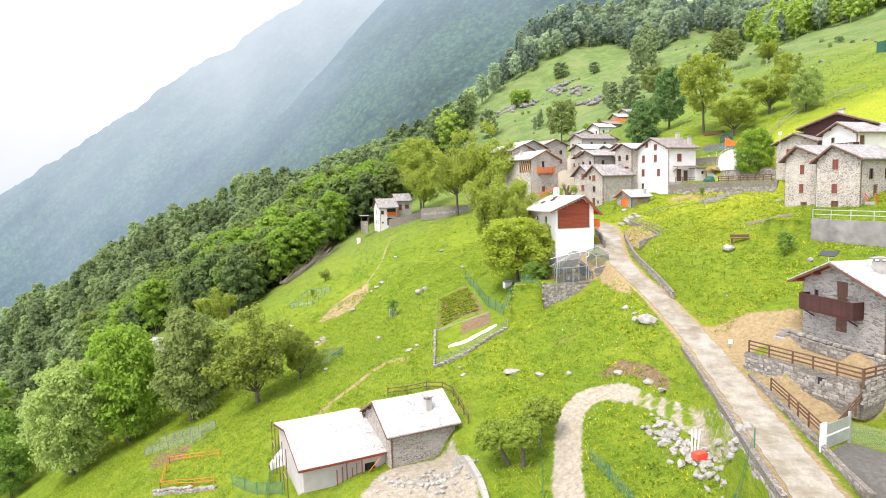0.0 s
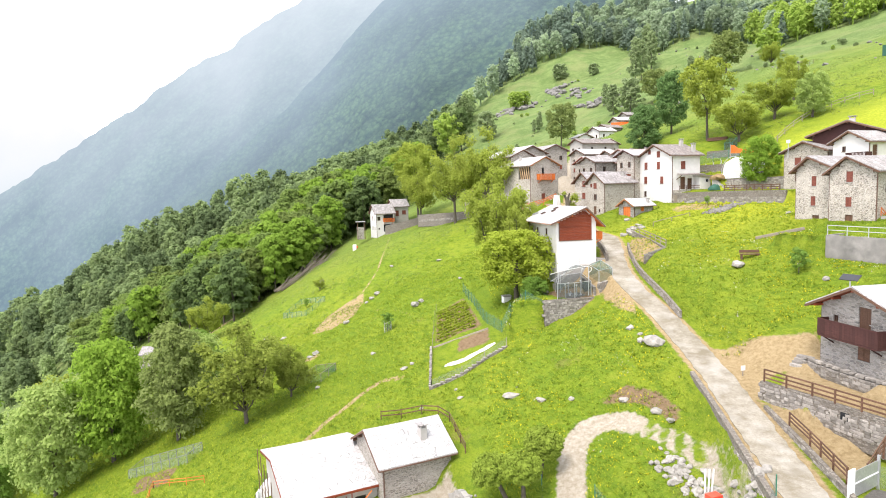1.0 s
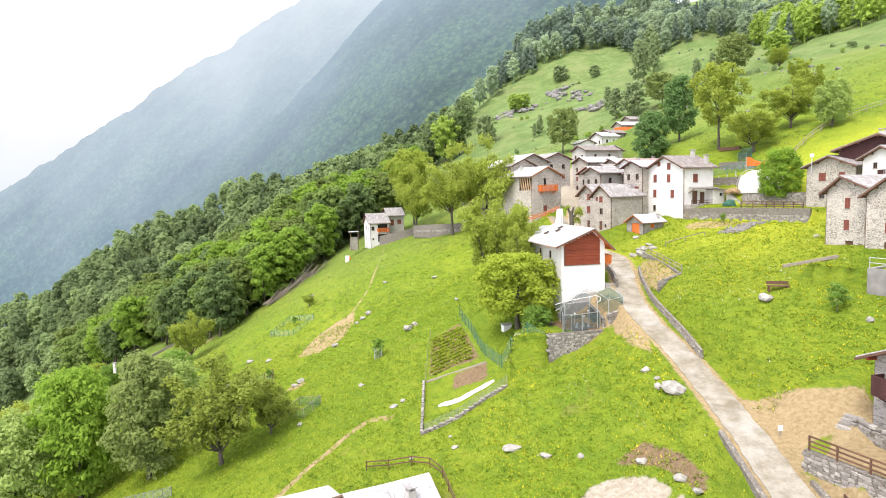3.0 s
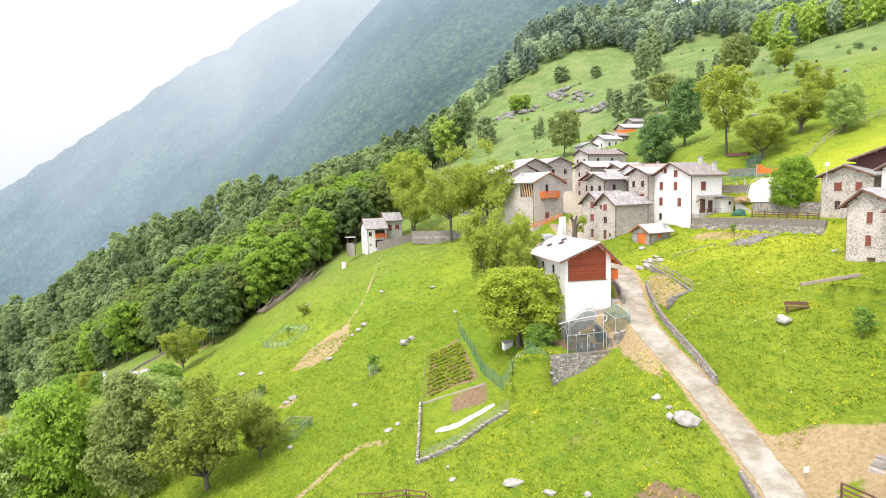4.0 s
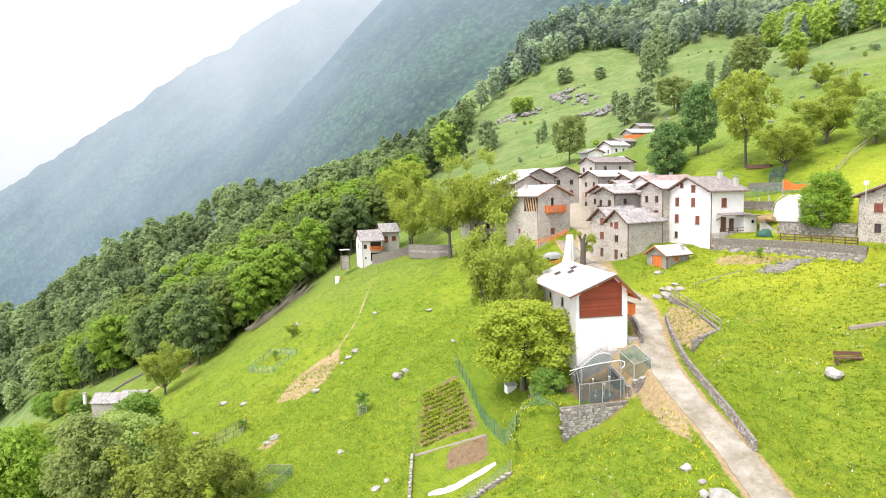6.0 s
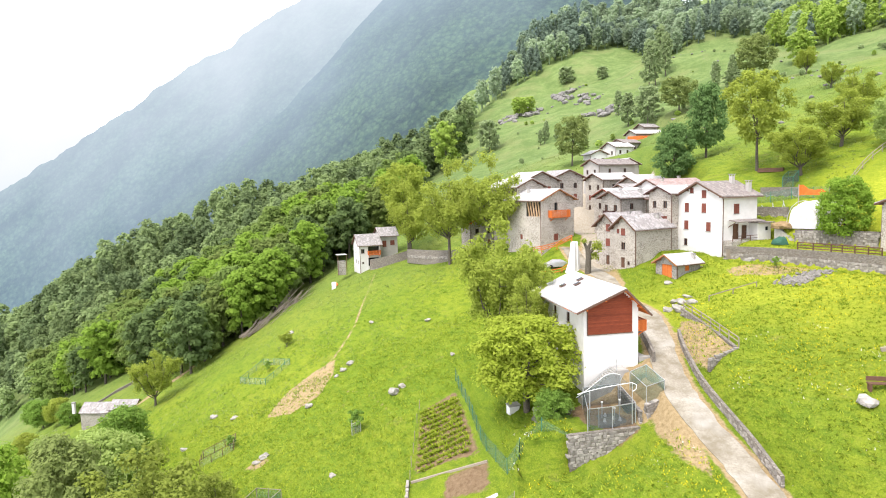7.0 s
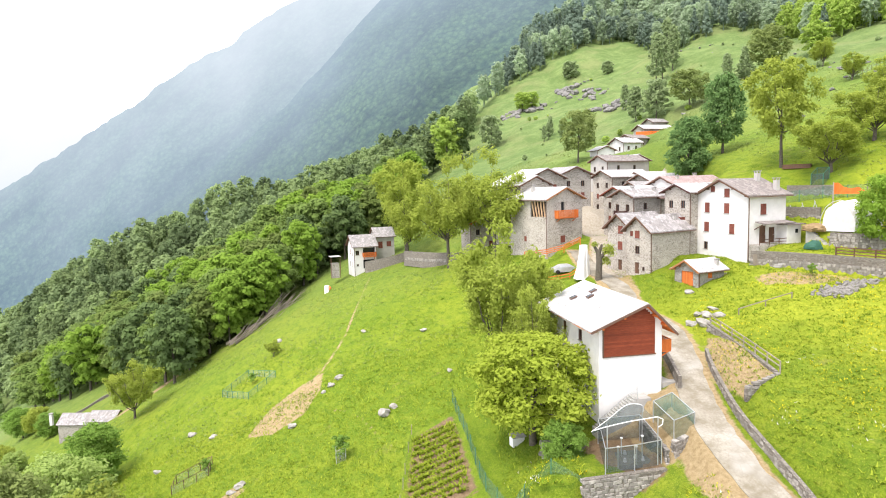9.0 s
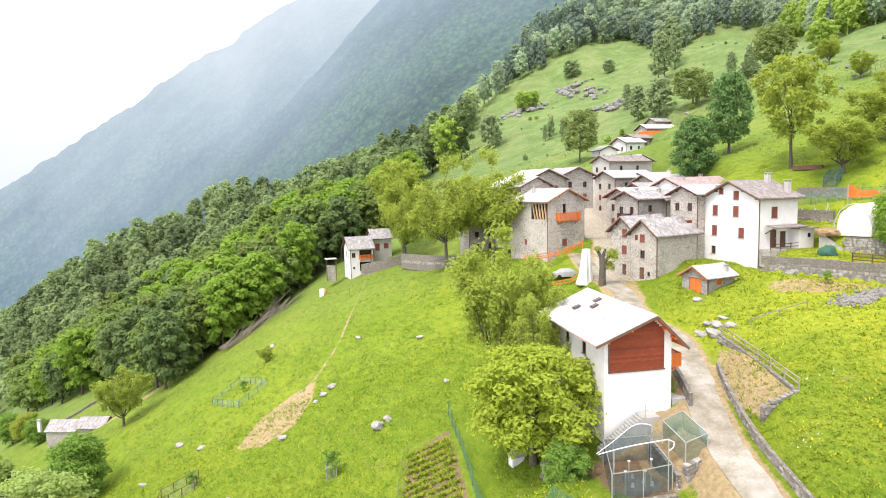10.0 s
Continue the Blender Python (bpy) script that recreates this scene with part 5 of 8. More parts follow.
            part("downpipe", beam((s * (w2 + 0.06), 0.12, (el if s < 0 else er) - 0.35), (s * (w2 + 0.06), 0.12, -0.4), 0.09, 0.09), COPPER, h)
    for fx in (-0.98, -0.5, 0.0, 0.5, 0.98):
        px = ridge + (fx * (w2 - ridge) if fx > 0 else fx * (w2 + ridge))
        pz = top - abs(px - ridge) * (sr if fx > 0 else sl) - 0.14
        part("purlin", box(px - 0.09, px + 0.09, -og + 0.08, 0.1, pz - 0.1, pz + 0.1), under or BROWN_WOOD, h)
    return h


def opening(h, what, m, ww, hh, shutter, surround):
    """What fills an opening; m stands at the middle of its foot, looking into the wall along y."""
    if surround is not None and what != "loft":
        bm = bmesh.new()
        for c in ((-ww / 2 - 0.12, -ww / 2, -0.02, 0.12, 0, hh), (ww / 2, ww / 2 + 0.12, -0.02, 0.12, 0, hh), (-ww / 2 - 0.12, ww / 2 + 0.12, -0.02, 0.12, hh, hh + 0.14)):
            add_box(bm, *c)
        part("surround", bm, surround, h, "", m)
    if what == "window":
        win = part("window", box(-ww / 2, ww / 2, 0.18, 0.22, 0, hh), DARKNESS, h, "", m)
        bm = bmesh.new()
        for c in ((-ww / 2, -ww / 2 + 0.07, 0.1, 0.18, 0, hh), (ww / 2 - 0.07, ww / 2, 0.1, 0.18, 0, hh), (-0.035, 0.035, 0.1, 0.18, 0.07, hh - 0.07),
                  (-ww / 2 + 0.07, ww / 2 - 0.07, 0.1, 0.18, 0, 0.07), (-ww / 2 + 0.07, ww / 2 - 0.07, 0.1, 0.18, hh - 0.07, hh)):
            add_box(bm, *c)
        part("window_frame", bm, BROWN_WOOD, win)
        part("window_sill", box(-ww / 2 - 0.1, ww / 2 + 0.1, -0.08, 0.1, -0.08, 0), CONCRETE, win)
    elif what == "shut":
        for s in (-1, 1):
            bm = bmesh.new()
            n = 4
            c0, c1 = (0.01, ww / 2) if s > 0 else (-ww / 2, -0.01)
            add_box(bm, c0, c1, 0.06, 0.10, 0, hh)
            leaf_ = part("shutter", bm, shutter or RED_SHUTTER, h, "", m)
            for i in range(n):
                z = hh * (i + 0.5) / n
                slat = part("slat", box(c0 + 0.05, c1 - 0.05, 0.03, 0.06, z - hh * 0.3 / n, z + hh * 0.3 / n), shutter or RED_SHUTTER, leaf_)
        part("window_sill", box(-ww / 2 - 0.1, ww / 2 + 0.1, -0.08, 0.1, -0.08, 0), CONCRETE, h, "", m)
    elif what in ("door", "orange_door"):
        mat = ORANGE_WOOD if what == "orange_door" else BROWN_WOOD
        k = max(3, int(ww / 0.2))
        dr = part("door", box(-ww / 2 + 0.004, ww / 2 - 0.004, 0.153, 0.18, 0.02, hh), mat, h, "", m)
        for i in range(k):
            part("board", box(-ww / 2 + ww * i / k + 0.008, -ww / 2 + ww * (i + 1) / k - 0.008, 0.12, 0.15, 0.02, hh), mat, dr)
        part("door_handle", box(ww / 2 - 0.22, ww / 2 - 0.1, 0.06, 0.12, hh * 0.48, hh * 0.48 + 0.05), METAL, dr)
    elif what == "loft":
        # near-black sheet set back in place of the loft's shade
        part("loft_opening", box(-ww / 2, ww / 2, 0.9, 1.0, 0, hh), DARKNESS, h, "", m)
    else:
        # near-black sheet standing in for the unlit room behind
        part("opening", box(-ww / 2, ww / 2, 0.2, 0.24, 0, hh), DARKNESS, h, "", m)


def chimney(name, x, y, z, turn, w, hgt, wall, cap=None):
    """A square stack under a slab on four stubs."""
    c = thing(name, x, y, z, turn, "grey rendered chimney stack with a slab cap on a roof", "chimney")
    part("shaft", box(-w / 2, w / 2, -w / 2, w / 2, -1.2, hgt), wall, c)
    for sx in (-1, 1):
        for sy in (-1, 1):
            part("stub", box(sx * w * 0.4 - 0.06, sx * w * 0.4 + 0.06, sy * w * 0.4 - 0.06, sy * w * 0.4 + 0.06, hgt, hgt + 0.25), wall, c)
    part("cap", box(-w * 0.68, w * 0.68, -w * 0.68, w * 0.68, hgt + 0.25, hgt + 0.35), cap or SLAB, c)
    return c


def rel(h, u, v, z=0.0, face=0.0):
    """A pose in a house's own measure."""
    return h.matrix_basis @ pose(u, v, z, 0, 0, face)


def balcony(h, side_pose, wide, deep, floor, tall, mat, solid=False, label="timber balcony"):
    """A balcony on a house: deck, brackets, posts, rails and boards; a part with its own pieces."""
    b = part("balcony", box(-wide / 2, wide / 2, -deep, 0, floor - 0.12, floor), mat, h, label, side_pose)
    for s in (-1, 1):
        for f in ((-1.0, 0.0) if deep > 0.5 else (-1.0,)):
            part("post", box(s * wide / 2 - 0.06, s * wide / 2 + 0.06, f * deep - 0.02 * (f == 0), f * deep + 0.1, floor, floor + tall), mat, b)
        part("bracket", beam((s * wide * 0.4, -deep * 0.9, floor - 0.14), (s * wide * 0.4, 0.05, floor - 0.75), 0.1), mat, b)
        part("side_rail", box(s * wide / 2 - 0.03, s * wide / 2 + 0.03, -deep, 0, floor + tall - 0.1, floor + tall), mat, b)
    part("rail", box(-wide / 2, wide / 2, -deep - 0.04, -deep + 0.06, floor + tall - 0.1, floor + tall), mat, b)
    n = max(4, int(wide / (0.24 if solid else 0.2)))
    for i in range(n):
        x0 = -wide / 2 + wide * i / n
        k = 0.006 if solid else 0.05
        part("board", box(x0 + k, x0 + wide / n - k, -deep - 0.02, -deep + 0.02, floor + 0.03, floor + tall - 0.08), mat, b)
    for s in (-1, 1):
        m = max(2, int(deep / 0.24))
        for i in range(m):
            part("side_board", box(s * wide / 2 - 0.02, s * wide / 2 + 0.02, -deep + deep * i / m + 0.01, -deep + deep * (i + 1) / m - 0.01, floor + 0.03, floor + tall - 0.08), mat, b)
    return b


# the chalet beside the lane
chalet = house("chalet", 19.75, 90.95, 10.0, 6.0, 12.5, -9.2, 5.9, 1.75, LIME, SLAB_PALE, "white rendered chalet with a red-boarded gable and pale roof", og=0.85, oe=1.1, ridge=1.25, verge=COPPER, under=ORANGE_WOOD, gutters=False, thick=0.14,
               left=(("window", -2.0, 3.6, 0.9, 1.1), ("window", 2.0, 3.6, 0.9, 1.1)))
for i in range(22):
    z0 = 3.12 + 0.2 * i
    z1 = z0 + 0.19
    xl, xr = -2.54, 2.30
    zr = lambda x: 5.9 + 1.75 - abs(x - 1.25) * (1.75 / (3 - 1.25) if x > 1.25 else 1.75 / 4.25) - 0.18
    if z1 > zr(xl):
        xl = max(xl, 1.25 - (5.9 + 1.75 - 0.18 - z1) * 4.25 / 1.75)
    if z1 > zr(xr):
        xr = min(xr, 1.25 + (5.9 + 1.75 - 0.18 - z1) * 1.75 / 1.75)
    if xr - xl > 0.4:
        part("board", box(xl, xr, -0.07, 0.02, z0, z1), RED_WOOD, chalet, "red-stained gable board" if i == 0 else "")
part("board_frame", box(-2.66, -2.54, -0.09, 0.02, 3.05, 5.9), BROWN_WOOD, chalet)
part("board_frame", box(-2.66, 2.42, -0.09, 0.02, 3.02, 3.12), BROWN_WOOD, chalet)
balcony(chalet, pose(3.0, 1.6, 0, 0, 0, 90), 2.2, 1.2, 3.1, 1.05, ORANGE_WOOD, label="orange timber balcony on the side wall")
aer = thing("aerial", *rel(chalet, -2.2, 0.4, 5.6).translation, 10, "thin white aerial mast on a gable", "aerial")
part("mast", box(-0.03, 0.03, -0.03, 0.03, -1.5, 2.2), WHITE_PAINT, aer)
part("arm", beam((0, 0, 2.0), (0.9, 0.4, 1.5), 0.04), WHITE_PAINT, aer)
for u, v in ((-0.6, 7.5), (0.2, 8.6), (-1.6, 9.4)):
    sky = thing("roof_window", *rel(chalet, u, v, 5.9 + 1.75 - abs(u - 1.25) * 0.41 + 0.3).translation, 10, "small dark skylight in a pale roof", "skylight")
    part("frame", box(-0.36, 0.36, -0.3, 0.3, -0.05, 0.06), COPPER, sky)
    part("pane", box(-0.31, 0.31, -0.25, 0.25, 0.06, 0.08), DARKNESS, sky)
    sky.matrix_basis = sky.matrix_basis @ pose(0, 0, 0, 0, -22, 0)
forecourt = thing("forecourt", 24.2, 93.6, -9.0, 10, "pale concrete forecourt beside the chalet", "paving", kind="structure")
part("slab", box(-1.6, 0.3, -1.6, 3.5, -1.2, 0.02), CONCRETE, forecourt)
stone_wall("side_wall", [(24.9, 99.0, -7.6), (24.7, 95.0, -8.4), (24.2, 91.0, -9.1)], 0.35, 1.0, "curved stone wall between chalet and lane", pieces=120)

# the white house
white_house = house("white_house", 43.0, 125.1, -70.0, 9.5, 6.8, -1.6, 8.6, 2.1, LIME, SLAB_BROWN, "white three-storey house with red-brown shutters and brown slab roof",
    front=(("shut", -1.66, 9.1, 0.84, 0.85), ("shut", 0.99, 8.35, 1.0, 1.2), ("shut", -2.7, 6.1, 0.98, 1.45), ("shut", 0.99, 6.05, 1.0, 1.45), ("shut", -2.77, 3.3, 0.98, 1.42), ("shut", 1.98, 3.2, 0.98, 1.42), ("window", -2.88, 0.7, 0.8, 1.1)),
    right=(("shut", -0.64, 5.9, 1.1, 1.5), ("door", -0.71, 2.0, 1.2, 2.4), ("door", 0.96, 2.0, 1.1, 2.1)))
for u, v, hh in ((0.9, 5.6, 1.3), (3.9, 5.9, 1.5)):
    chimney("chimney", *rel(white_house, u, v, 8.6 + 2.1 - u * 0.42).translation, -70, 0.6, hh, GREYR)
porch = thing("porch", *rel(white_house, 4.75, 3.6, 1.9).translation, 20, "tiled porch roof on posts over two doors", "porch")
part("roof", box(-2.6, 2.9, -1.6, 0.1, 2.75, 2.9, m=pose(0, 0, 0.25, 8, 0, 0)), SLAB_BROWN, porch)
part("deck", box(-3.4, 2.9, -1.8, 0.05, -2.2, 0.02), STONE, porch)
for x in (-2.4, 2.6):
    part("bracket", beam((x, -1.4, 2.75), (x, 0.0, 2.0), 0.1), BROWN_WOOD, porch)
post_rail("porch_railing", [tuple(rel(white_house, 6.4, 0.4, 1.9).translation), tuple(rel(white_house, 6.4, 5.6, 1.9).translation)], 0.85, (0.35, 0.75), BROWN_WOOD, "brown timber railing of a porch", 1.6, 0.08)
ann = thing("annex", *rel(white_house, 4.75, 6.9, 1.9).translation, 20, "small white annex at the side of the white house", "annex")
part("wall", box(-1.7, 0.9, -1.7, 0.6, -2.5, 2.5), LIME, ann)
part("roof", box(-1.9, 1.3, -2.1, 0.9, 2.52, 2.68), SLAB_BROWN, ann)
part("window", box(-0.2, 0.25, -1.74, -1.68, 1.4, 1.95), DARKNESS, ann)

# stone houses round it
twin = house("stone_house", 31.6, 126.5, -60.6, 4.6, 8.3, -3.7, 6.0, 1.8, STONE_WARM, SLAB, "stone house with slab roof and red-brown shutters", 
    front=(("shut", -1.28, 5.0, 0.6, 0.75), ("shut", -0.2, 4.7, 0.95, 1.15), ("window", -0.15, 2.45, 0.85, 1.15), ("door", -0.23, -0.5, 0.85, 1.7), ("window", 1.0, 0.05, 0.5, 0.6)))
twin_b = house("stone_house", *rel(twin, -4.75, 0.9).translation.xy, -60.6, 4.6, 7.4, -3.7, 6.2, 1.8, STONE_WARM, SLAB, "narrow stone house with red shutters joined to its neighbour",
    front=(("shut", 0.35, 5.1, 1.0, 1.25), ("shut", 0.3, 2.65, 1.0, 1.3), ("door", 0.3, -0.45, 0.8, 1.6)))
balcony_house = house("balcony_house", 24.5, 144.7, 32.5, 8.3, 10.0, -1.6, 8.3, 1.8, STONE_WARM, SLAB_PALE, "stone house with an orange balcony and open timber loft", under=WARM_WOOD, verge=WARM_WOOD,
    front=(("opening", -0.45, 6.0, 0.8, 1.7), ("shut", -0.47, 0.6, 1.1, 1.25)), left=(("loft", 2.7, 5.2, 4.0, 2.7), ("shut", -0.78, 0.7, 0.7, 0.95)))
balcony(balcony_house, pose(0.0, 0, 0, 0, 0, 0), 4.7, 0.9, 5.0, 1.3, ORANGE_WOOD, label="orange painted balcony")
for i in range(5):
    part("loft_post", beam((-4.1, 0.5 + i * 0.7, 5.2), (-4.1, 0.9 + i * 0.75, 7.9), 0.2), NEW_WOOD, balcony_house)
chimney("chimney", *rel(balcony_house, -1.6, 6.5, 9.6).translation, 30, 0.5, 0.9, GREYR)
post_rail("orange_fence", [(16.8, 140.5, -3.0), (20.6, 140.5, -2.7), (23.5, 140.5, -2.0), (26.3, 140.8, -0.8)], 1.0, (0.3, 0.6, 0.95), ORANGE_WOOD, "orange fence along a garden path", 1.6, 0.12)
post_rail("yellow_fence", [(19.5, 133.5), (24.5, 132.0)], 0.9, (0.35, 0.8), ORANGE_WOOD, "yellow timber fence below the stone house", 1.6, 0.12)

shed = house("shed", 34.5, 115.9, -63.7, 3.8, 4.7, -4.5, 2.3, 1.1, STONE_NEW, SLAB_PALE, "small stone shed with an orange door and pale slab roof", "shed", og=0.45, oe=0.45, under=WARM_WOOD, verge=WARM_WOOD, thick=0.12,
    front=(("orange_door", 0.14, 0.1, 1.9, 2.0),), right=(("shut", -0.2, 1.2, 0.8, 0.75),), shutter=ORANGE_WOOD)
chimney("chimney", *rel(shed, 1.3, 4.0, 2.6).translation, -63, 0.4, 0.6, GREYR)

# houses of the upper village, roof behind roof
def village_house(x, y, top, turn, w, d, hgt, wall, roof, label, shutters=True, **k):
    rise = w * 0.21
    eave = hgt - rise
    wins = []
    for f in range(1, int(eave / 2.5) + 1):
        for u in ((-w * 0.24, w * 0.24) if w > 4.6 else (0.0,)):
            wins.append(("shut" if shutters and (f + int(u)) % 2 else "window", u, eave - f * 2.45, 0.85, 1.15))
    h = house("stone_house", x, y, turn, w, d, top - hgt - 0.3, eave, rise, wall, roof, label, front=tuple(wins), right=tuple(("window", u, eave - 2.2, 0.8, 1.1) for u in (-d * 0.2, d * 0.22)), sink=4.0, **k)
    return h


va = village_house(42.3, 192, 16.2, -66, 6.4, 12, 9.0, GREYR, SLAB_BROWN, "grey rendered house with brown slab roof high in the village")
vb = village_house(39.6, 178, 12.2, -66, 6.6, 11, 9.0, STONE_WARM, SLAB_PALE, "stone house with pale slab roof in the upper village")
village_house(55.0, 201, 16.6, 20, 7.0, 7.0, 7.0, GREYR, SLAB_PALE, "house with pale slab roof and timber loggia")
village_house(47.5, 178.5, 11.6, -66, 7.5, 9.0, 8.0, STONE, SLAB_PALE, "stone house under a broad pale roof")
vd = village_house(43.3, 150, 10.2, -66, 7.2, 12, 9.0, LIME, TILE_RED, "white house with faded red sheet roof")
village_house(40.6, 160, 9.4, -66, 5.2, 8.0, 8.0, STONE, SLAB, "stone house with timbered gable")
vf = village_house(34.4, 148.5, 8.6, -66, 6.4, 9.0, 9.0, STONE_WARM, SLAB_PALE, "stone house with pale roof and red verge boards", verge=RED_WOOD)
vg = village_house(33.2, 140, 8.2, -64, 5.0, 9.0, 9.0, STONE, SLAB, "stone house with grey slab roof and dark balcony")
balcony(vg, pose(0, 0, 0, 0, 0, 0), 2.6, 0.7, 4.6, 1.0, DARK_WOOD, label="dark timber balcony")
village_house(31.0, 166, 12.9, 18, 7.0, 9.0, 8.0, STONE, SLAB, "stone house with pale slab roof at the back of the village")
village_house(24.4, 163, 12.6, 24, 8.5, 9.0, 8.0, STONE, SLAB_PALE, "long stone house with pale slab roof")
vh = village_house(20.6, 153, 11.0, 32, 7.0, 9.0, 9.0, STONE_WARM, SLAB_PALE, "stone house with white roof among trees")
vi = village_house(38.9, 131, 8.9, -66, 5.0, 9.0, 11.0, STONE_WARM, SLAB_PALE, "tall stone house with shutters beside the white house", verge=DARK_WOOD)
balcony(vi, pose(0.4, 0, 0, 0, 0, 0), 2.4, 0.8, 5.2, 1.0, RED_SHUTTER, label="red-brown balcony")
village_house(38.4, 142.5, 8.0, -66, 5.5, 9.0, 9.0, STONE, TILE_RED, "stone house under a pinkish roof")
village_house(45.0, 168, 11.0, -66, 6.0, 9.0, 8.0, STONE, SLAB_PALE, "stone house under a pale slab roof")
village_house(11.6, 164, 3.2, 18, 6.0, 6.0, 6.5, STONE_WARM, SLAB, "stone house with orange eaves behind the ash trees", verge=ORANGE_WOOD, under=ORANGE_WOOD)
for h_, u, v, z in ((va, 1.4, 8, 8.2), (vf, 1.0, 3, 8.0), (vd, 1.2, 2.5, 8.2), (vd, -0.5, 8.5, 8.6), (vg, 1.0, 6, 8.2), (vh, -1, 5, 8.3), (twin, 0.9, 6.5, 6.9), (twin_b, 0.7, 4.5, 7.2), (vi, 1.2, 5.5, 10.0)):
    chimney("chimney", *rel(h_, u, v, z).translation, h_.matrix_basis.to_euler().z * 57.3, 0.45, 0.8, GREYR)
# houses up the hill
village_house(56.8, 228, 23.0, -70, 7.0, 6.5, 6.0, LIME, SLAB_PALE, "small white house on the slope above the village")
village_house(52.4, 223, 20.4, 15, 5.5, 5.0, 4.5, LIME, SLAB_PALE, "white outbuilding with pale roof on the slope")
village_house(60.8, 232, 24.2, -60, 5.0, 7.5, 6.0, STONE, SLAB_BROWN, "brown stone barn on the slope above the village")
village_house(69.4, 246, 28.3, -75, 6.5, 11, 6.5, STONE_WARM, SLAB_PALE, "stone house with pale roof below orange site netting")
village_house(75.8, 256, 31.3, -75, 6.0, 10, 6.0, STONE, SLAB, "stone house highest on the slope")
net_fence("site_netting", ((66.5, 240.0), (71.0, 240.0), (76.0, 242.0), (79.0, 246.0)), 2.2, ORANGE_TARP, PALE_WOOD, "orange site netting round a house on the slope", 2.4)

# the tall houses at the end of the lawn
tower = house("tower_house", 58.4, 101.1, -72.0, 7.8, 7.0, -2.1, 8.1, 1.4, STONE_WARM, SLAB, "tall stone house with red shutters behind the lawn", sink=4,
    front=(("shut", -1.3, 6.0, 1.2, 1.2), ("window", -1.3, 3.4, 0.9, 1.2), ("door", -1.3, 0.1, 0.9, 2.0), ("shut", 1.8, 6.0, 1.0, 1.2)))
right_a = house("stone_house", 48.0, 81.3, -66.8, 5.2, 9.0, -4.8, 7.6, 1.5, STONE_WARM, SLAB, "tall pointed-stone house with slab roof and brown shutters", ridge=-0.75,
    front=(("shut", -0.17, 5.5, 0.65, 1.25), ("shut", 2.2, 5.4, 0.6, 1.3), ("shut", -0.23, 3.0, 0.65, 1.2), ("shut", 2.15, 2.85, 0.65, 1.2), ("door", 0.15, 0.3, 0.95, 1.5), ("window", 1.48, 0.5, 0.4, 1.0)))
right_b = house("stone_house", 49.3, 76.2, -62.0, 5.2, 9.0, -4.8, 7.2, 1.6, STONE_WARM, SLAB, "tall pointed-stone house with slab roof and outside stair", ridge=-0.5,
    front=(("shut", -0.33, 5.9, 0.75, 1.25), ("shut", -0.38, 2.95, 0.7, 1.15), ("door", -0.3, 0.0, 0.9, 2.0)), right=(("window", -2.0, 4.6, 1.0, 1.3), ("window", 1.5, 4.6, 1.0, 1.3), ("door", -1.0, 1.8, 1.0, 2.1)))
white_gable = house("white_gabled_house", 60.1, 92.9, -71, 5.4, 9.0, 0.2, 6.6, 1.4, LIME, SLAB, "white gabled house with slab roof and dark balcony", sink=5, front=(("window", -1.0, 5.2, 0.6, 0.8),), right=(("door", -3.2, 4.0, 1.0, 2.0),))
balcony(white_gable, pose(1.6, 0, 0, 0, 0, 0), 3.0, 1.0, 4.0, 1.0, DARK_WOOD, label="dark balcony rail")
dark_house = house("timber_house", 62.8, 97.7, -40.4, 9.0, 9.0, 1.5, 6.9, 1.7, DARK_WOOD, SLAB_BROWN, "dark red timber-clad upper storey under a broad brown roof", og=1.0, oe=1.0, sink=5, front=(("window", -1.5, 4.4, 1.4, 1.0),))
chimney("chimney", 64.7, 99.5, 9.6, -40, 0.8, 1.2, GREYR)
# outside stair, white railing and yard wall at the stone house
stair = thing("outside_stair", *rel(right_b, 2.9, 0.6).translation, -62, "concrete outside stair with orange handrails", "stair")
for i in range(10):
    part("step", box(0.0, 1.1, 0.28 * (9 - i), 0.28 * (10 - i), -1.5, 0.19 * (i + 1)), CONCRETE, stair)
for x in (0.0, 1.1):
    part("handrail", beam((x, 0.0, 2.9), (x, 2.8, 0.95), 0.07), ORANGE_WOOD, stair)
    part("handrail", beam((x, 0.0, 2.5), (x, 2.8, 0.55), 0.07), ORANGE_WOOD, stair)
    for i in range(4):
        part("baluster", box(x - 0.035, x + 0.035, i * 0.9, i * 0.9 + 0.07, 1.9 - i * 0.62, 2.9 - i * 0.62), ORANGE_WOOD, stair)
yw = thing("yard_wall", 0, 0, 0, 0, "stained grey concrete wall below the stone houses", "wall")
YARD = ((42.2, 69.4, -4.6), (44.0, 65.6, -4.65), (46.1, 61.4, -4.7))
for a, b in zip(YARD, YARD[1:]):
    part("section", beam((a[0], a[1], a[2] - 1.6), (b[0], b[1], b[2] - 1.6), 0.35, 3.4), OLD_CONCRETE, yw)
part("return_wall", beam((42.2, 69.4, -6.2), (45.0, 71.0, -6.2), 0.35, 3.4), OLD_CONCRETE, yw)
post_rail("white_railing", [(q[0], q[1], q[2] + 0.1) for q in YARD], 1.1, (0.55, 1.05), METAL, "pale steel railing on a yard wall", 1.7, 0.06)

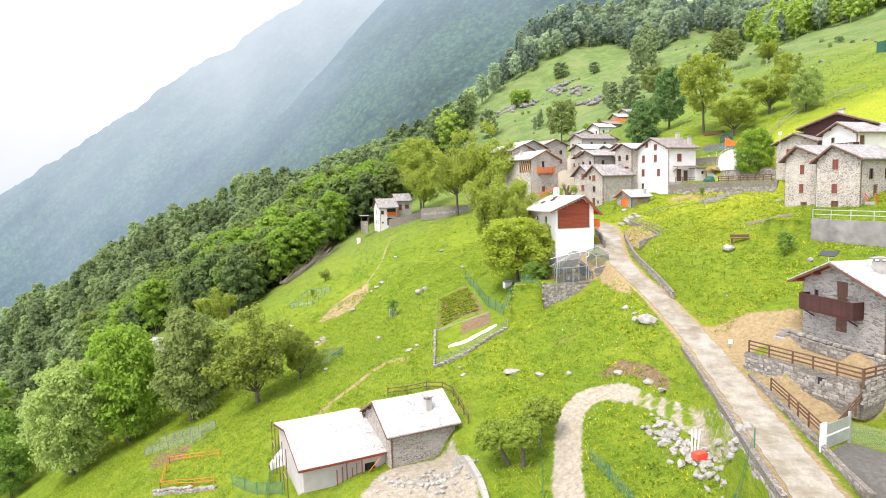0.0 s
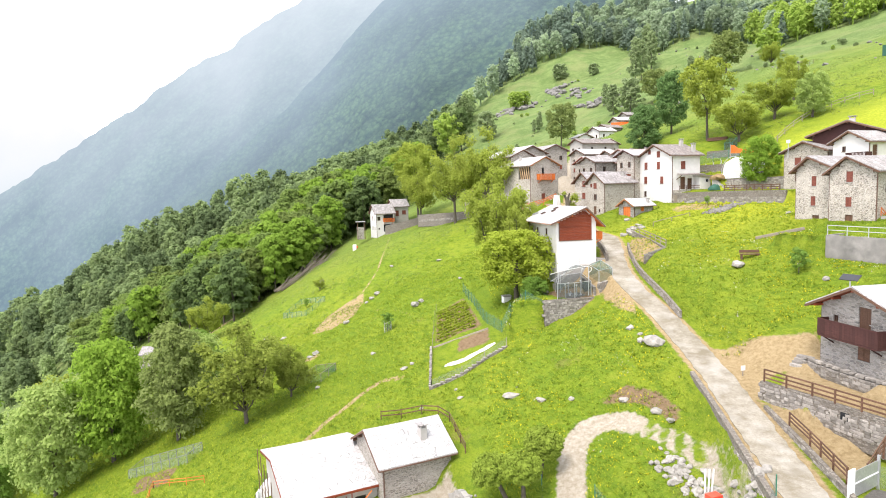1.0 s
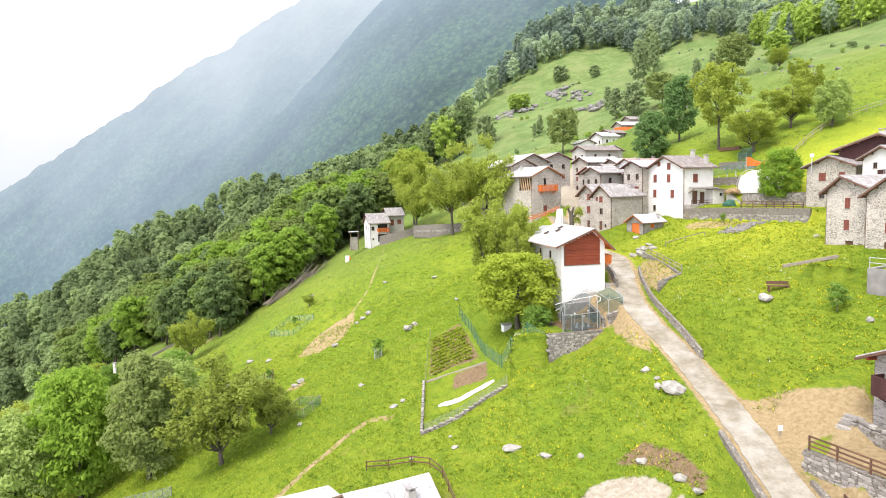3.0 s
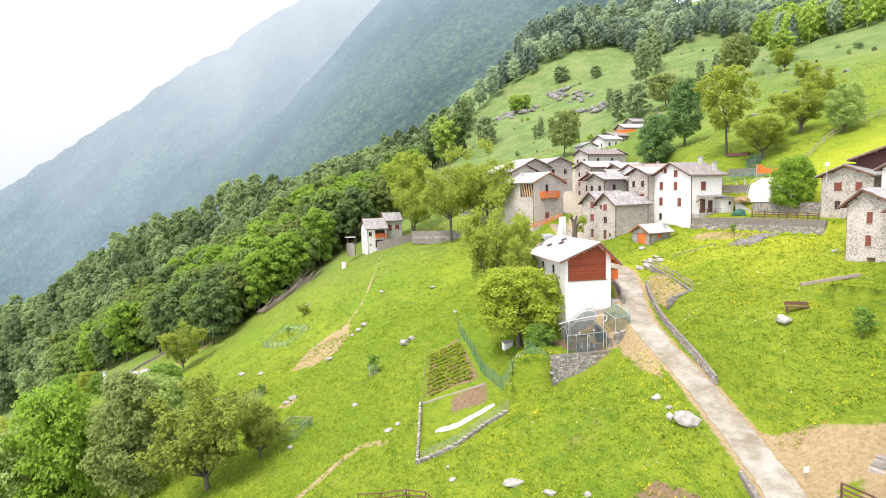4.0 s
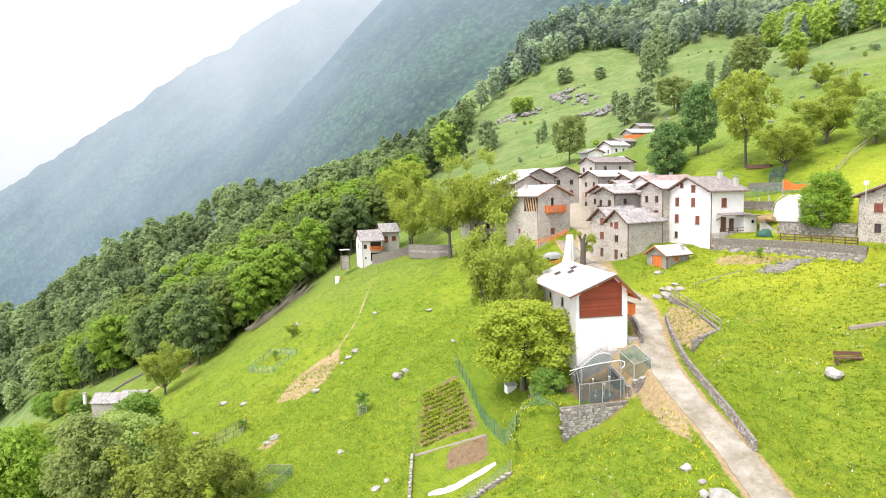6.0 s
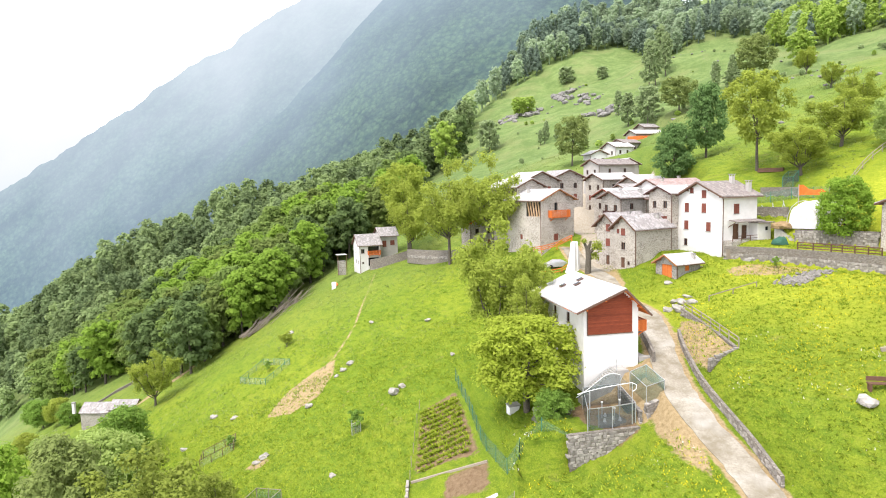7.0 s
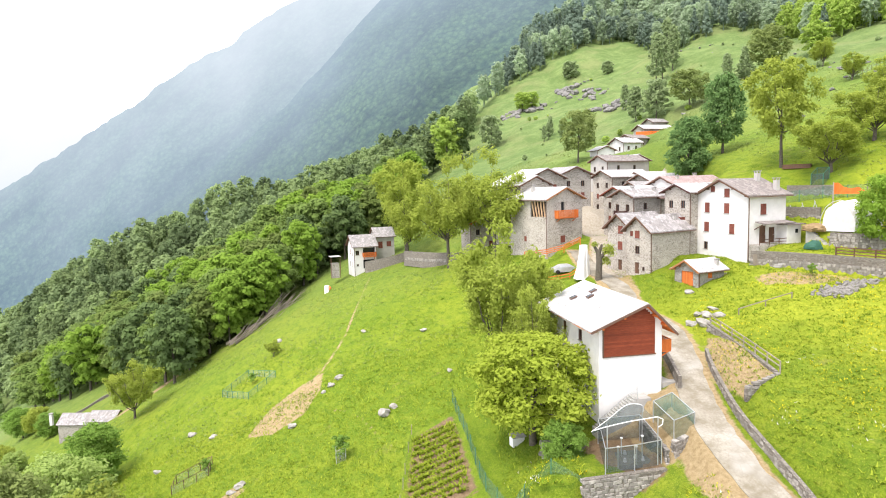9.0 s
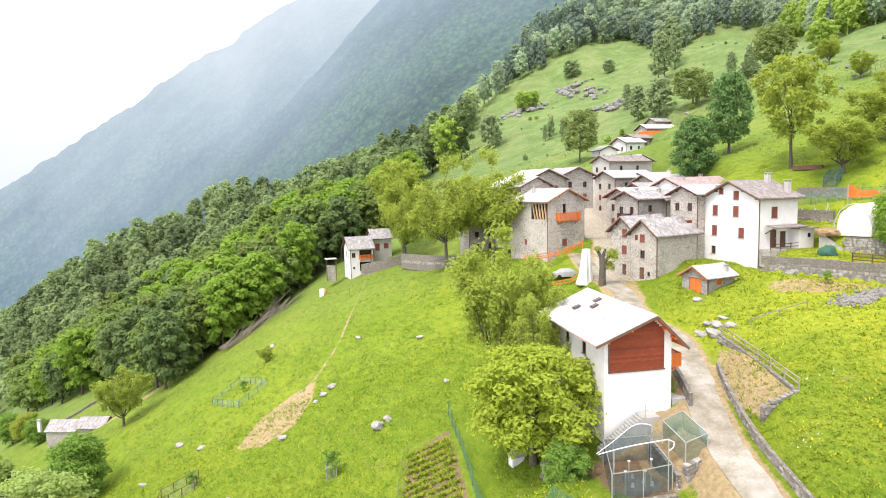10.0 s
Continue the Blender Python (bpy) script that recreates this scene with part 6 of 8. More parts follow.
# the grey stone house with the dark balcony
gate_house = house("balcony_cottage", 34.0, 51.6, -78.9, 8.4, 9.0, -14.2, 5.1, 1.75, STONE_NEW, SLAB_PALE, "grey stone house with a dark timber balcony and brown doors", og=0.9, oe=0.85, ridge=-0.4, verge=BROWN_WOOD, under=RED_WOOD,
    front=(("door", 0.1, 2.75, 1.15, 2.65), ("shut", 0.1, 1.05, 1.15, 1.3), ("window", -2.7, 3.7, 0.5, 0.6)), shutter=BROWN_WOOD)
balcony(gate_house, pose(-0.6, 0, 0, 0, 0, 0), 5.7, 1.05, 2.6, 1.4, DARK_WOOD, True, "dark stained solid balcony")
chimney("chimney", *rel(gate_house, 1.6, 2.2, 6.2).translation, -79, 0.85, 1.0, CONCRETE)
solar = thing("solar_panel", *rel(gate_house, -0.9, -0.5, 7.2).translation, -60, "small tilted solar panel on a gable", "solar panel")
part("pole", box(-0.04, 0.04, -0.04, 0.04, -0.4, 0.5), METAL, solar)
part("panel", box(-0.7, 0.7, -0.4, 0.4, -0.03, 0.03, m=pose(0, 0, 0.55, 30, 0, 0)), DARKNESS, solar)
rub = thing("entrance_steps", 31.6, 56.4, -15.0, -60, "rough stone steps up to the grey stone house", "steps")
for i in range(4):
    part("step", box(-0.7, 0.7, i * 0.35, i * 0.35 + 0.5, -0.6, 0.2 * (i + 1)), LOOSE, rub)

# the house under building at the foot of the meadow
low = house("low_house", -16.9, 62.4, -65.0, 12.8, 8.9, -29.7, 3.4, 1.5, GREYR, SLAB_PALE, "half-built grey rendered house with a large pale roof", oe=0.5, og=0.5, verge=RED_WOOD, thick=0.14, gutters=False, sink=4,
    right=(("opening", 2.3, 1.3, 1.1, 1.2),))
part("fascia", beam((6.95, -0.5, 3.35), (6.95, 9.4, 3.35), 0.06, 0.22), RED_WOOD, low, "red eaves board")
low_b = house("low_house", -7.5, 62.1, -64.5, 7.7, 7.2, -27.1, 3.1, 2.1, STONE, SLAB_PALE, "grey stone house with pale slab roof beside the half-built one", oe=0.5, og=0.5, thick=0.14, sink=4)
chimney("chimney", *rel(low_b, 2.0, 5.0, 4.2).translation, -60, 0.7, 1.1, GREYR)

# building site round the low house
for i in range(5):
    pl = thing("scaffold_pole", *rel(low, -4.5 + i * 2.1, -1.1, -0.6).translation, -65, "rusty scaffold pole at the half-built gable", "scaffold", "scaffold poles")
    part("pole", box(-0.04, 0.04, -0.04, 0.04, 0, 5.2), COPPER, pl)
    part("ledger", beam((0, 0, 3.0 - (i % 2)), (2.1, 0, 3.0 - (i % 2)), 0.06), PALE_WOOD, pl)
for i in range(6):
    form = thing("formwork", *rel(low, 6.9 + 0.2 * (i % 2), 3.2 + i * 0.5, 0.7).translation, -65, "red formwork prop beside the half-built house", "formwork", "formwork props")
    part("prop", box(-0.05, 0.05, -0.05, 0.05, 0, 2.0 + 0.3 * (i % 3)), RED_SHUTTER, form)
plank = thing("plank", *rel(low, 6.7, 6.2, 1.2).translation, -20, "yellow timber plank leaning in an opening", "plank")
part("board", beam((0, 0, 0.2), (1.4, 0.5, 2.0), 0.25, 0.05), ORANGE_WOOD, plank)
wrap = crumpled("plastic_sheet", ((-20.2, 65.8), (-18.8, 66.6), (-17.0, 66.4)), 1.6, 1.6, SHEETING, "grey-white plastic sheet heaped behind the roof", "cover")
yard = smooth_line(((0.6, 58.6), (1.9, 55.2), (2.8, 51.6), (3.2, 47.0), (3.4, 43)))
ky = thing("yard_kerb", 0, 0, 0, 0, "curved pale concrete wall round the building yard", "wall")
bm = bmesh.new()
for a, b in zip(yard, yard[1:]):
    za, zb = float(ground(a[0], a[1])), float(ground(b[0], b[1]))
    add_beam(bm, (a[0], a[1], za - 0.1), (b[0], b[1], zb - 0.1), 0.5, 1.2)
part("kerb", bm, CONCRETE, ky)
r = random.Random(77)
stone_heap("rubble", [(-3.6 + r.gauss(1.6, 1.9), 55.6 + r.gauss(-0.6, 1.2), r.uniform(0.12, 0.34), 1.3) for i in range(150)], "broken building stone tipped in the yard")
post_rail("timber_railing", [(-7.4, 73.6), (-0.6, 70.6), (1.2, 66.0), (2.1, 61.9)], 1.1, (0.5, 1.0), BROWN_WOOD, "dark timber railing behind the stone house", 2.0, 0.1)
pan = thing("solar_panel", -8.6, 66.0, float(ground(-8.6, 66.0)) + 2.2, 30, "slim tilted solar panel on a pole", "solar panel")
part("pole", box(-0.04, 0.04, -0.04, 0.04, -2.6, 0), METAL, pan)
part("panel", box(-1.1, 1.1, -0.35, 0.35, -0.03, 0.03, m=pose(0, 0, 0, 30, 15, 0)), METAL, pan)
tool = thing("red_crate", 19.6, 46.0, float(ground(19.6, 46.0)) + 0.35, 20, "red plastic crate on the heap of field stones", "crate")
part("crate", box(-0.5, 0.5, -0.35, 0.35, 0, 0.5), plain("red_plastic", (0.75, 0.06, 0.03), (0.85, 0.1, 0.06), 3.0, 0.4), tool)
for k in range(3):
    st = thing("stake", 19.4 + k * 0.22, 47.0, float(ground(19.5, 47.0)) + 0.2, 0, "white stake standing in the stone heap", "stake", "white stakes")
    part("pole", beam((0, 0, -0.4), (0.1 * k, 0, 1.9), 0.1), WHITE_PAINT, st)

# cottage at the wood's edge
cot = house("cottage", -20.1, 188.0, -68.9, 6.6, 5.6, -12.1, 7.6, 2.4, LIME, SLAB, "white cottage with a timber balcony at the wood's edge", og=0.5, oe=0.5, thick=0.12, sink=5,
    front=(("shut", -0.6, 5.4, 0.8, 1.3), ("window", 1.6, 5.2, 0.7, 1.1), ("window", 1.6, 2.6, 0.7, 1.0), ("window", -0.8, 2.6, 0.8, 1.1)),
    right=(("loft", 1.0, 5.0, 3.0, 2.1), ("window", -1.9, 5.4, 0.9, 1.1), ("loft", 1.0, 2.0, 3.0, 2.2), ("window", -1.9, 2.7, 0.5, 0.5)))
balcony(cot, pose(3.3, 3.8, 0, 0, 0, 90), 3.2, 0.8, 5.0, 1.0, ORANGE_WOOD, label="orange timber balcony")
cot_b = house("cottage", -15.3, 194.9, -71.6, 6.6, 4.8, -7.0, 4.2, 2.0, GREYR, SLAB, "grey cottage with red windows behind the white one", og=0.4, oe=0.4, thick=0.12, sink=6, right=(("shut", -1.2, 1.2, 1.1, 1.7), ("shut", 1.0, 1.6, 1.2, 1.3)))
stone_wall("terrace_wall", [(-16.2, 184.6, -11.4), (-10.5, 182.6, -10.2), (-4.6, 181.4, -8.6)], 0.5, 3.2, "grey stone terrace wall beside the cottage", 1.5, pieces=140)
stone_wall("terrace_wall", [(-6.0, 176.5, -6.9), (0.5, 165.0, -6.2), (8.0, 158.0, -5.6)], 0.5, 1.9, "long stone terrace wall under the trees", 1.5, pieces=200)
porch_c = thing("lean_to", -23.6, 186.6, -9.2, 20, "small lean-to roof and orange awning beside the cottage", "lean-to")
part("roof", box(-1.6, 1.0, -1.4, 1.2, 2.2, 2.32), SLAB_PALE, porch_c)
part("wall", box(-1.2, 0.6, -0.9, 0.9, -3, 0.6), STONE, porch_c)
for s in (-1.4, 0.8):
    part("post", box(s - 0.07, s + 0.07, -1.2, -1.06, -3, 2.2), BROWN_WOOD, porch_c)
crumpled("awning", ((-25.6, 183.0), (-24.4, 182.6)), 1.6, 1.2, ORANGE_TARP, "orange cover beside the cottage", "cover")
fs = thing("white_post", -25.0, 180.5, float(ground(-25.0, 180.5)), 0, "white concrete gate pillar below the cottage", "pillar")
part("pillar", box(-0.5, 0.5, -0.5, 0.5, -1, 1.6), WHITE_PAINT, fs)

# huts far down the slope
house("hut", -75.8, 169.0, -92, 4.6, 5.6, -42.4, 2.8, 1.4, STONE, SLAB, "small stone hut with slab roof far down the slope", "hut", og=0.4, oe=0.4, thick=0.1, sink=3, gutters=False, right=(("window", -0.8, 1.0, 0.8, 0.7),))
house("hut", -83.5, 170.5, -92, 4.8, 6.5, -43.4, 2.6, 1.6, STONE, SLAB, "old stone hut with slab roof far down the slope", "hut", og=0.3, oe=0.3, thick=0.12, sink=3, gutters=False)
chimney("chimney", -86.5, 170.5, -40.6, 0, 0.6, 1.2, LIME)
stone_wall("field_wall", [(-95, 190), (-84, 196), (-74, 197)], 0.6, 0.8, "old dry stone wall at the wood's edge", pieces=80)

# terraces between the white house and the tall houses
stone_wall("terrace_wall", [(44.0, 118.2, -2.2), (47.2, 113.2, -2.0), (51.2, 105.6, -1.9), (54.2, 98.6, -1.9)], 0.5, 2.0, "long stone terrace wall behind the lawn", 1.0, 0.3)
stone_wall("terrace_wall", [(53.4, 116.6, 0.0), (55.4, 113.0, 0.1), (58.6, 107.0, 0.2)], 0.5, 2.1, "upper stone terrace wall below the white tent", 1.0, 0.3)
stone_wall("lawn_wall", [(39.5, 119.0, -3.9), (43.5, 112.8, -3.3)], 0.4, 0.6, "low stone wall at the lawn's upper edge", pieces=90)
post_rail("timber_railing", [(49.4, 109.2, -0.1), (51.4, 105.4, -0.1), (53.8, 99.8, -0.1)], 1.1, (0.35, 0.7, 1.05), BROWN_WOOD, "brown railing on top of the terrace wall", 1.5, 0.12)
flight = thing("stone_stair", 54.0, 116.4, 0.0, 30, "stone steps climbing beside the white house", "stair")
for i in range(12):
    part("step", box(-0.6 + i * 0.02, 0.6, i * 0.3, i * 0.3 + 0.4, -1.5, 0.2 * (i + 1)), CONCRETE, flight)
flight_b = thing("stone_stair", 45.4, 114.6, -2.1, -62, "short stone steps in the terrace wall", "stair")
for i in range(7):
    part("step", box(-0.5, 0.5, i * 0.28, i * 0.28 + 0.36, -1.0, 0.19 * (i + 1)), CONCRETE, flight_b)


def dome_tent(x, y, z):
    """A tunnel of white sheeting over hoops, with a skirt and an open foot."""
    t = thing("sheet_tent", x, y, z, 25, "white plastic sheeting tent on the upper terrace", "tent")
    bm = bmesh.new()
    rr = random.Random(3)
    rows = []
    for i in range(11):
        u = i / 10
        row = []
        sc = 0.72 + 0.28 * math.sin(math.pi * (0.12 + 0.76 * u))
        for k in range(13):
            a = math.pi * k / 12
            c, s = math.cos(a), math.sin(a)
            row.append(bm.verts.new((-3.6 + 7.2 * u + rr.uniform(-.08, .08), -2.6 * sc * math.copysign(abs(c) ** 0.6, c), 4.0 * sc * s ** 0.7 + rr.uniform(-.08, .08))))
        rows.append(row)
    for p, q in zip(rows, rows[1:]):
        for k in range(12):
            bm.faces.new((p[k], p[k + 1], q[k + 1], q[k]))
    bm.faces.new(rows[0])
    bm.faces.new(rows[-1][::-1])
    part("sheet", bm, SHEETING, t)
    for i in (0, 3, 6):
        hoop = bmesh.new()
        for k in range(8):
            a, b = math.pi * k / 8, math.pi * (k + 1) / 8
            add_beam(hoop, (-3.4 + i * 1.1, -2.66 * math.cos(a), 4.02 * math.sin(a) ** 0.8), (-3.4 + i * 1.1, -2.66 * math.cos(b), 4.02 * math.sin(b) ** 0.8), 0.06)
        part("hoop", hoop, METAL, t)
    return t


dome_tent(57.4, 117.8, 2.2)
tarp = thing("tarpaulin", 57.6, 119.4, 6.9, 10, "orange tarpaulin stretched behind the tent", "tarpaulin")
bm = bmesh.new()
g = [[bm.verts.new((-2.6 + i * 0.9, 0.3 * math.sin(i), (0.0, 1.5 - 0.22 * i + 0.25 * math.sin(i * 1.9))[k])) for k in (0, 1)] for i in range(7)]
for p, q in zip(g, g[1:]):
    bm.faces.new((p[0], q[0], q[1], p[1]))
part("sheet", bm, ORANGE_TARP, tarp)
for i in (-2.6, 2.6):
    part("pole", box(i - 0.05, i + 0.05, 0, 0.1, -6, 1.6), PALE_WOOD, tarp)
bush = thing("covered_heap", 50.6, 115.6, 0.1, 0, "dark green sheet over a heap on the terrace", "cover")
bm = bmesh.new()
bmesh.ops.create_icosphere(bm, subdivisions=3, radius=1.1)
for v in bm.verts:
    v.co.z = max(0, v.co.z) * 1.0
    v.co *= 1 + 0.2 * noise.noise(v.co * 1.6)
part("sheet", bm, GREEN_NET, bush)
post_rail("paddock_fence", [(64, 122), (72, 128), (82, 132), (90, 131)], 1.3, (0.6, 1.2), PALE_WOOD, "weathered paddock fence above the houses", 2.6, 0.1)
net_fence("mesh_fence", ((54, 131), (58, 126), (62, 121.5)), 1.8, NET_GREEN, GREEN_POST, "dark green mesh fence above the terraces", 2.4)
net_fence("pasture_fence", ((112, 205), (118, 206), (124, 208)), 1.4, NET_GREY, BROWN_WOOD, "short row of stakes on the high pasture", 1.4)
square_pen(61.4, 132.4, -60, 0.9, 0.8, 1.8, "net_cage", "square cage of dark green netting on posts", NET_DARK, GREEN_POST)
stack = thing("timber_stack", 62.0, 139.6, float(ground(62.0, 139.6)), -50, "stack of weathered reddish timber on the slope", "timber")
for i in range(10):
    part("beam", box(-2.2 + 0.1 * (i % 3), 2.2, 0.3 * (i % 4) - 0.6, 0.3 * (i % 4) - 0.34, 0.24 * (i // 4), 0.24 * (i // 4) + 0.22), BROWN_WOOD, stack)
box_ = thing("water_tank", 126.0, 176.0, float(ground(126.0, 176.0)), 20, "dark green tank on the high pasture", "tank")
part("tank", box(-1.6, 1.6, -1.2, 1.2, -0.5, 2.6), GREEN_NET, box_)
lampm = thing("floodlight", 56.8, 103.0, 6.6, -60, "white floodlight panel on a roof mast", "floodlight")
part("mast", box(-0.04, 0.04, -0.04, 0.04, -1.5, 1.3), METAL, lampm)
part("panel", box(-0.28, 0.28, -0.05, 0.05, 0.9, 1.4), WHITE_PAINT, lampm)
cars = thing("covered_car", 22.4, 135.0, float(ground(22.4, 135.0)), 8, "low car under a grey cover beside the lane", "car")
bm = bmesh.new()
prof = ((-2.1, 0.25), (-2.1, 0.8), (-1.3, 0.95), (-0.7, 1.4), (0.8, 1.42), (1.4, 0.95), (2.1, 0.8), (2.1, 0.25))
vv = [[bm.verts.new((x, s * (0.85 if z < 1.2 else 0.68), z)) for x, z in prof] for s in (-1, 1)]
for i in range(len(prof) - 1):
    bm.faces.new((vv[0][i], vv[0][i + 1], vv[1][i + 1], vv[1][i]))
bm.faces.new(vv[0])
bm.faces.new(vv[1][::-1])
bmesh.ops.bevel(bm, geom=bm.edges[:], offset=0.08, segments=2, affect="EDGES")
part("cover", bm, METAL, cars, "crumpled grey cover")
for x in (-1.3, 1.3):
    for s in (-1, 1):
        bm = bmesh.new()
        bmesh.ops.create_cone(bm, cap_ends=True, segments=16, radius1=0.32, radius2=0.32, depth=0.2, matrix=pose(x, s * 0.8, 0.32, 90, 0, 0))
        part("wheel", bm, DARKNESS, cars)

drape = thing("draped_sheet", 24.3, 130.4, float(ground(24.3, 130.4)), 0, "tall white sheet draped over a post beside the pollard", "cover")
bm = bmesh.new()
rings = []
for i in range(9):
    t = i / 8
    rad = 1.25 - 0.75 * t ** 0.8
    rings.append([bm.verts.new(((rad + 0.16 * math.sin(k * 2.1 + i * 0.4)) * math.cos(k * math.pi / 8) + 0.25 * t, (rad + 0.14 * math.sin(k * 3.3)) * math.sin(k * math.pi / 8), -0.3 + 5.2 * t)) for k in range(16)])
for p, q in zip(rings, rings[1:]):
    for k in range(16):
        bm.faces.new((p[k], p[(k + 1) % 16], q[(k + 1) % 16], q[k]))
bm.faces.new(rings[-1])
part("sheet", bm, LIME, drape)

# walled plots above the white house
stone_wall("plot_wall", [(52.8, 128.6, 3.2), (54.2, 125.2, 3.2), (55.4, 122.2, 3.2)], 0.4, 1.9, "stone wall of a small plot behind the white house", 0.8, pieces=140)
stone_wall("plot_wall", [(57.0, 133.4, 6.3), (58.8, 129.8, 6.3), (60.4, 126.6, 6.3)], 0.4, 1.8, "pale wall of the upper plot below the green fence", 0.8, pieces=140)
for i in range(6):
    tb = thing("steel_prop", 53.6 + i * 0.4, 127.0 - i * 0.8, float(ground(53.6 + i * 0.4, 127.0 - i * 0.8)), 0, "slanting grey steel prop on the small plot", "prop", "steel props")
    part("tube", beam((0, 0, -0.2), (0.5 * (-1) ** i, 0.2, 1.5), 0.07), METAL, tb)
bank = thing("earth_heap", 53.0, 119.4, float(ground(53.0, 119.4)), 0, "heap of reddish dug earth beside the tent", "earth")
bm = bmesh.new()
bmesh.ops.create_icosphere(bm, subdivisions=4, radius=1.0)
for v in bm.verts:
    v.co *= 1 + 0.25 * noise.noise(v.co * 1.8) + 0.1 * noise.noise(v.co * 5)
    v.co = Vector((v.co.x * 1.3, v.co.y * 1.9, max(-0.3, v.co.z * 0.75 + 0.15 * noise.noise(v.co * 7))))
part("earth", bm, EARTH, bank)
# slab of old board leaning on the porch wall
lb = thing("board", 44.2, 117.4, -2.1, 25, "pale board leaning against the terrace wall", "board")
part("panel", box(-0.7, 0.7, -0.3, -0.24, 0.0, 1.5, m=pose(0, 0, 0, -8, 0, 0)), PALE_WOOD, lb)

# ---- trees ----
def leaf_cloud(seed, lobes, count, size, shell=0.55, under=-0.55, uneven=1.0, scatter=0.5, single=False):
    """Leaves as small folded blades on the outside of irregular lobes (centre, radii)."""
    r = np.random.RandomState(seed)
    vol = np.array([a[3] * a[4] * a[5] for a in lobes]) ** 0.67
    pick = r.choice(len(lobes), count, p=vol / vol.sum())
    L = np.array(lobes)[pick]
    d = r.normal(size=(count, 3))
    d /= np.linalg.norm(d, axis=1, keepdims=True)
    d[:, 2] = np.where(d[:, 2] < under, -d[:, 2] * 0.6, d[:, 2])
    rad = 1 - shell * r.rand(count) ** 1.8
    bump = 1 + uneven * (0.22 * np.sin(d[:, 0] * 5 + pick * 1.7) * np.sin(d[:, 1] * 6 + pick) + 0.12 * np.sin(d[:, 2] * 11 + pick))
    c = L[:, :3] + d * L[:, 3:] * (rad * bump)[:, None]
    nrm = d + scatter * r.normal(size=(count, 3)) + np.array((0, 0, 0.55))
    nrm /= np.linalg.norm(nrm, axis=1, keepdims=True)
    t = np.cross(nrm, r.normal(size=(count, 3)))
    t /= np.linalg.norm(t, axis=1, keepdims=True)
    b = np.cross(nrm, t)
    s = size * r.uniform(0.6, 1.35, (count, 1))
    if single:
        v = np.stack([c - t * s, c + t * s * 0.6 + b * s * 0.7, c + t * s * 0.6 - b * s * 0.7], 1).reshape(-1, 3)
        return v, np.arange(count * 3).reshape(-1, 3)
    v = np.stack([c - t * s, c - b * s * 0.62 - nrm * s * 0.2, c + t * s, c + b * s * 0.62 - nrm * s * 0.2], 1).reshape(-1, 3)
    i = np.arange(count)[:, None] * 4
    f = np.concatenate([i + np.array([[0, 1, 2]]), i + np.array([[0, 2, 3]])], 0)
    return v, f


def limb(vs, fs, a, b, ra, rb, n=6):
    a, b = np.array(a, float), np.array(b, float)
    d = (b - a) / np.linalg.norm(b - a)
    p = np.cross(d, (0.3, 0.5, 0.81))
    p /= np.linalg.norm(p)
    q = np.cross(d, p)
    o = len(vs)
    for c, rr in ((a, ra), (b, rb)):
        for k in range(n):
            t = 2 * math.pi * k / n
            vs.append(tuple(c + rr * (p * math.cos(t) + q * math.sin(t))))
    for k in range(n):
        fs.append((o + k, o + (k + 1) % n, o + n + (k + 1) % n, o + n + k))


def tree_kind(seed, height, spread, trunk, bare, leaves, size, flat=0.9, n_lobes=30, limbs=9, lean=0.0, conic=0.0, lobe=0.27, single=False, scatter=0.5):
    """Meshes of one kind of tree: a tapered trunk with limbs, and a crown of leaves in many small lobes. Unit: metres."""
    r = random.Random(seed)
    vs, fs = [], []
    mid = np.array((lean * height * 0.4, r.uniform(-0.3, 0.3), height * 0.45))
    limb(vs, fs, (0, 0, -0.8), mid * 0.5 + (0.1, 0, 0), trunk * 1.25, trunk * 0.85, 8)
    limb(vs, fs, mid * 0.5 + (0.1, 0, 0), mid, trunk * 0.85, trunk * 0.6, 8)
    limb(vs, fs, mid, (mid[0] * 1.6, mid[1], height * 0.88), trunk * 0.6, trunk * 0.12, 6)
    lobes = []
    half = (1 - bare) * height * 0.5
    c_mid = height - half
    for i in range(n_lobes):
        a = 2.399 * i + r.uniform(-0.3, 0.3)
        up = -0.88 + 1.8 * (i + 0.5) / n_lobes
        width = math.sqrt(max(0.03, 1 - (abs(up) ** 2.4))) * max(0.1, 1 - conic * (up + 1) * 0.45)
        deep = r.choice((0.82, 0.86, 0.74, 0.45))
        k = spread * lobe * r.uniform(0.75, 1.3) * max(0.25, 1 - conic * 0.35 * (up + 1))
        rr = max(0.0, spread * width * deep * r.uniform(0.88, 1.1) - 0.3 * k)
        cx, cy, cz = mid[0] * (1 + 0.4 * up) + rr * math.cos(a), mid[1] + rr * math.sin(a), c_mid + up * half * 0.9
        lobes.append((cx, cy, cz, k * r.uniform(0.9, 1.25), k * r.uniform(0.9, 1.25), k * flat * r.uniform(0.75, 1.05)))
        if i % max(1, n_lobes // limbs) == 0:
            s = mid * r.uniform(0.6, 1.25)
            limb(vs, fs, s, (s[0] + (cx - s[0]) * 0.85, s[1] + (cy - s[1]) * 0.85, s[2] + (cz - s[2]) * 0.85), trunk * 0.35, trunk * 0.06, 5)
    lobes.append((mid[0] * 1.3, mid[1], c_mid + half * 0.1, spread * 0.5, spread * 0.5, half * 0.6))
    v, f = leaf_cloud(seed, lobes, leaves, size, scatter=scatter, single=single)
    return vs, fs, v, f


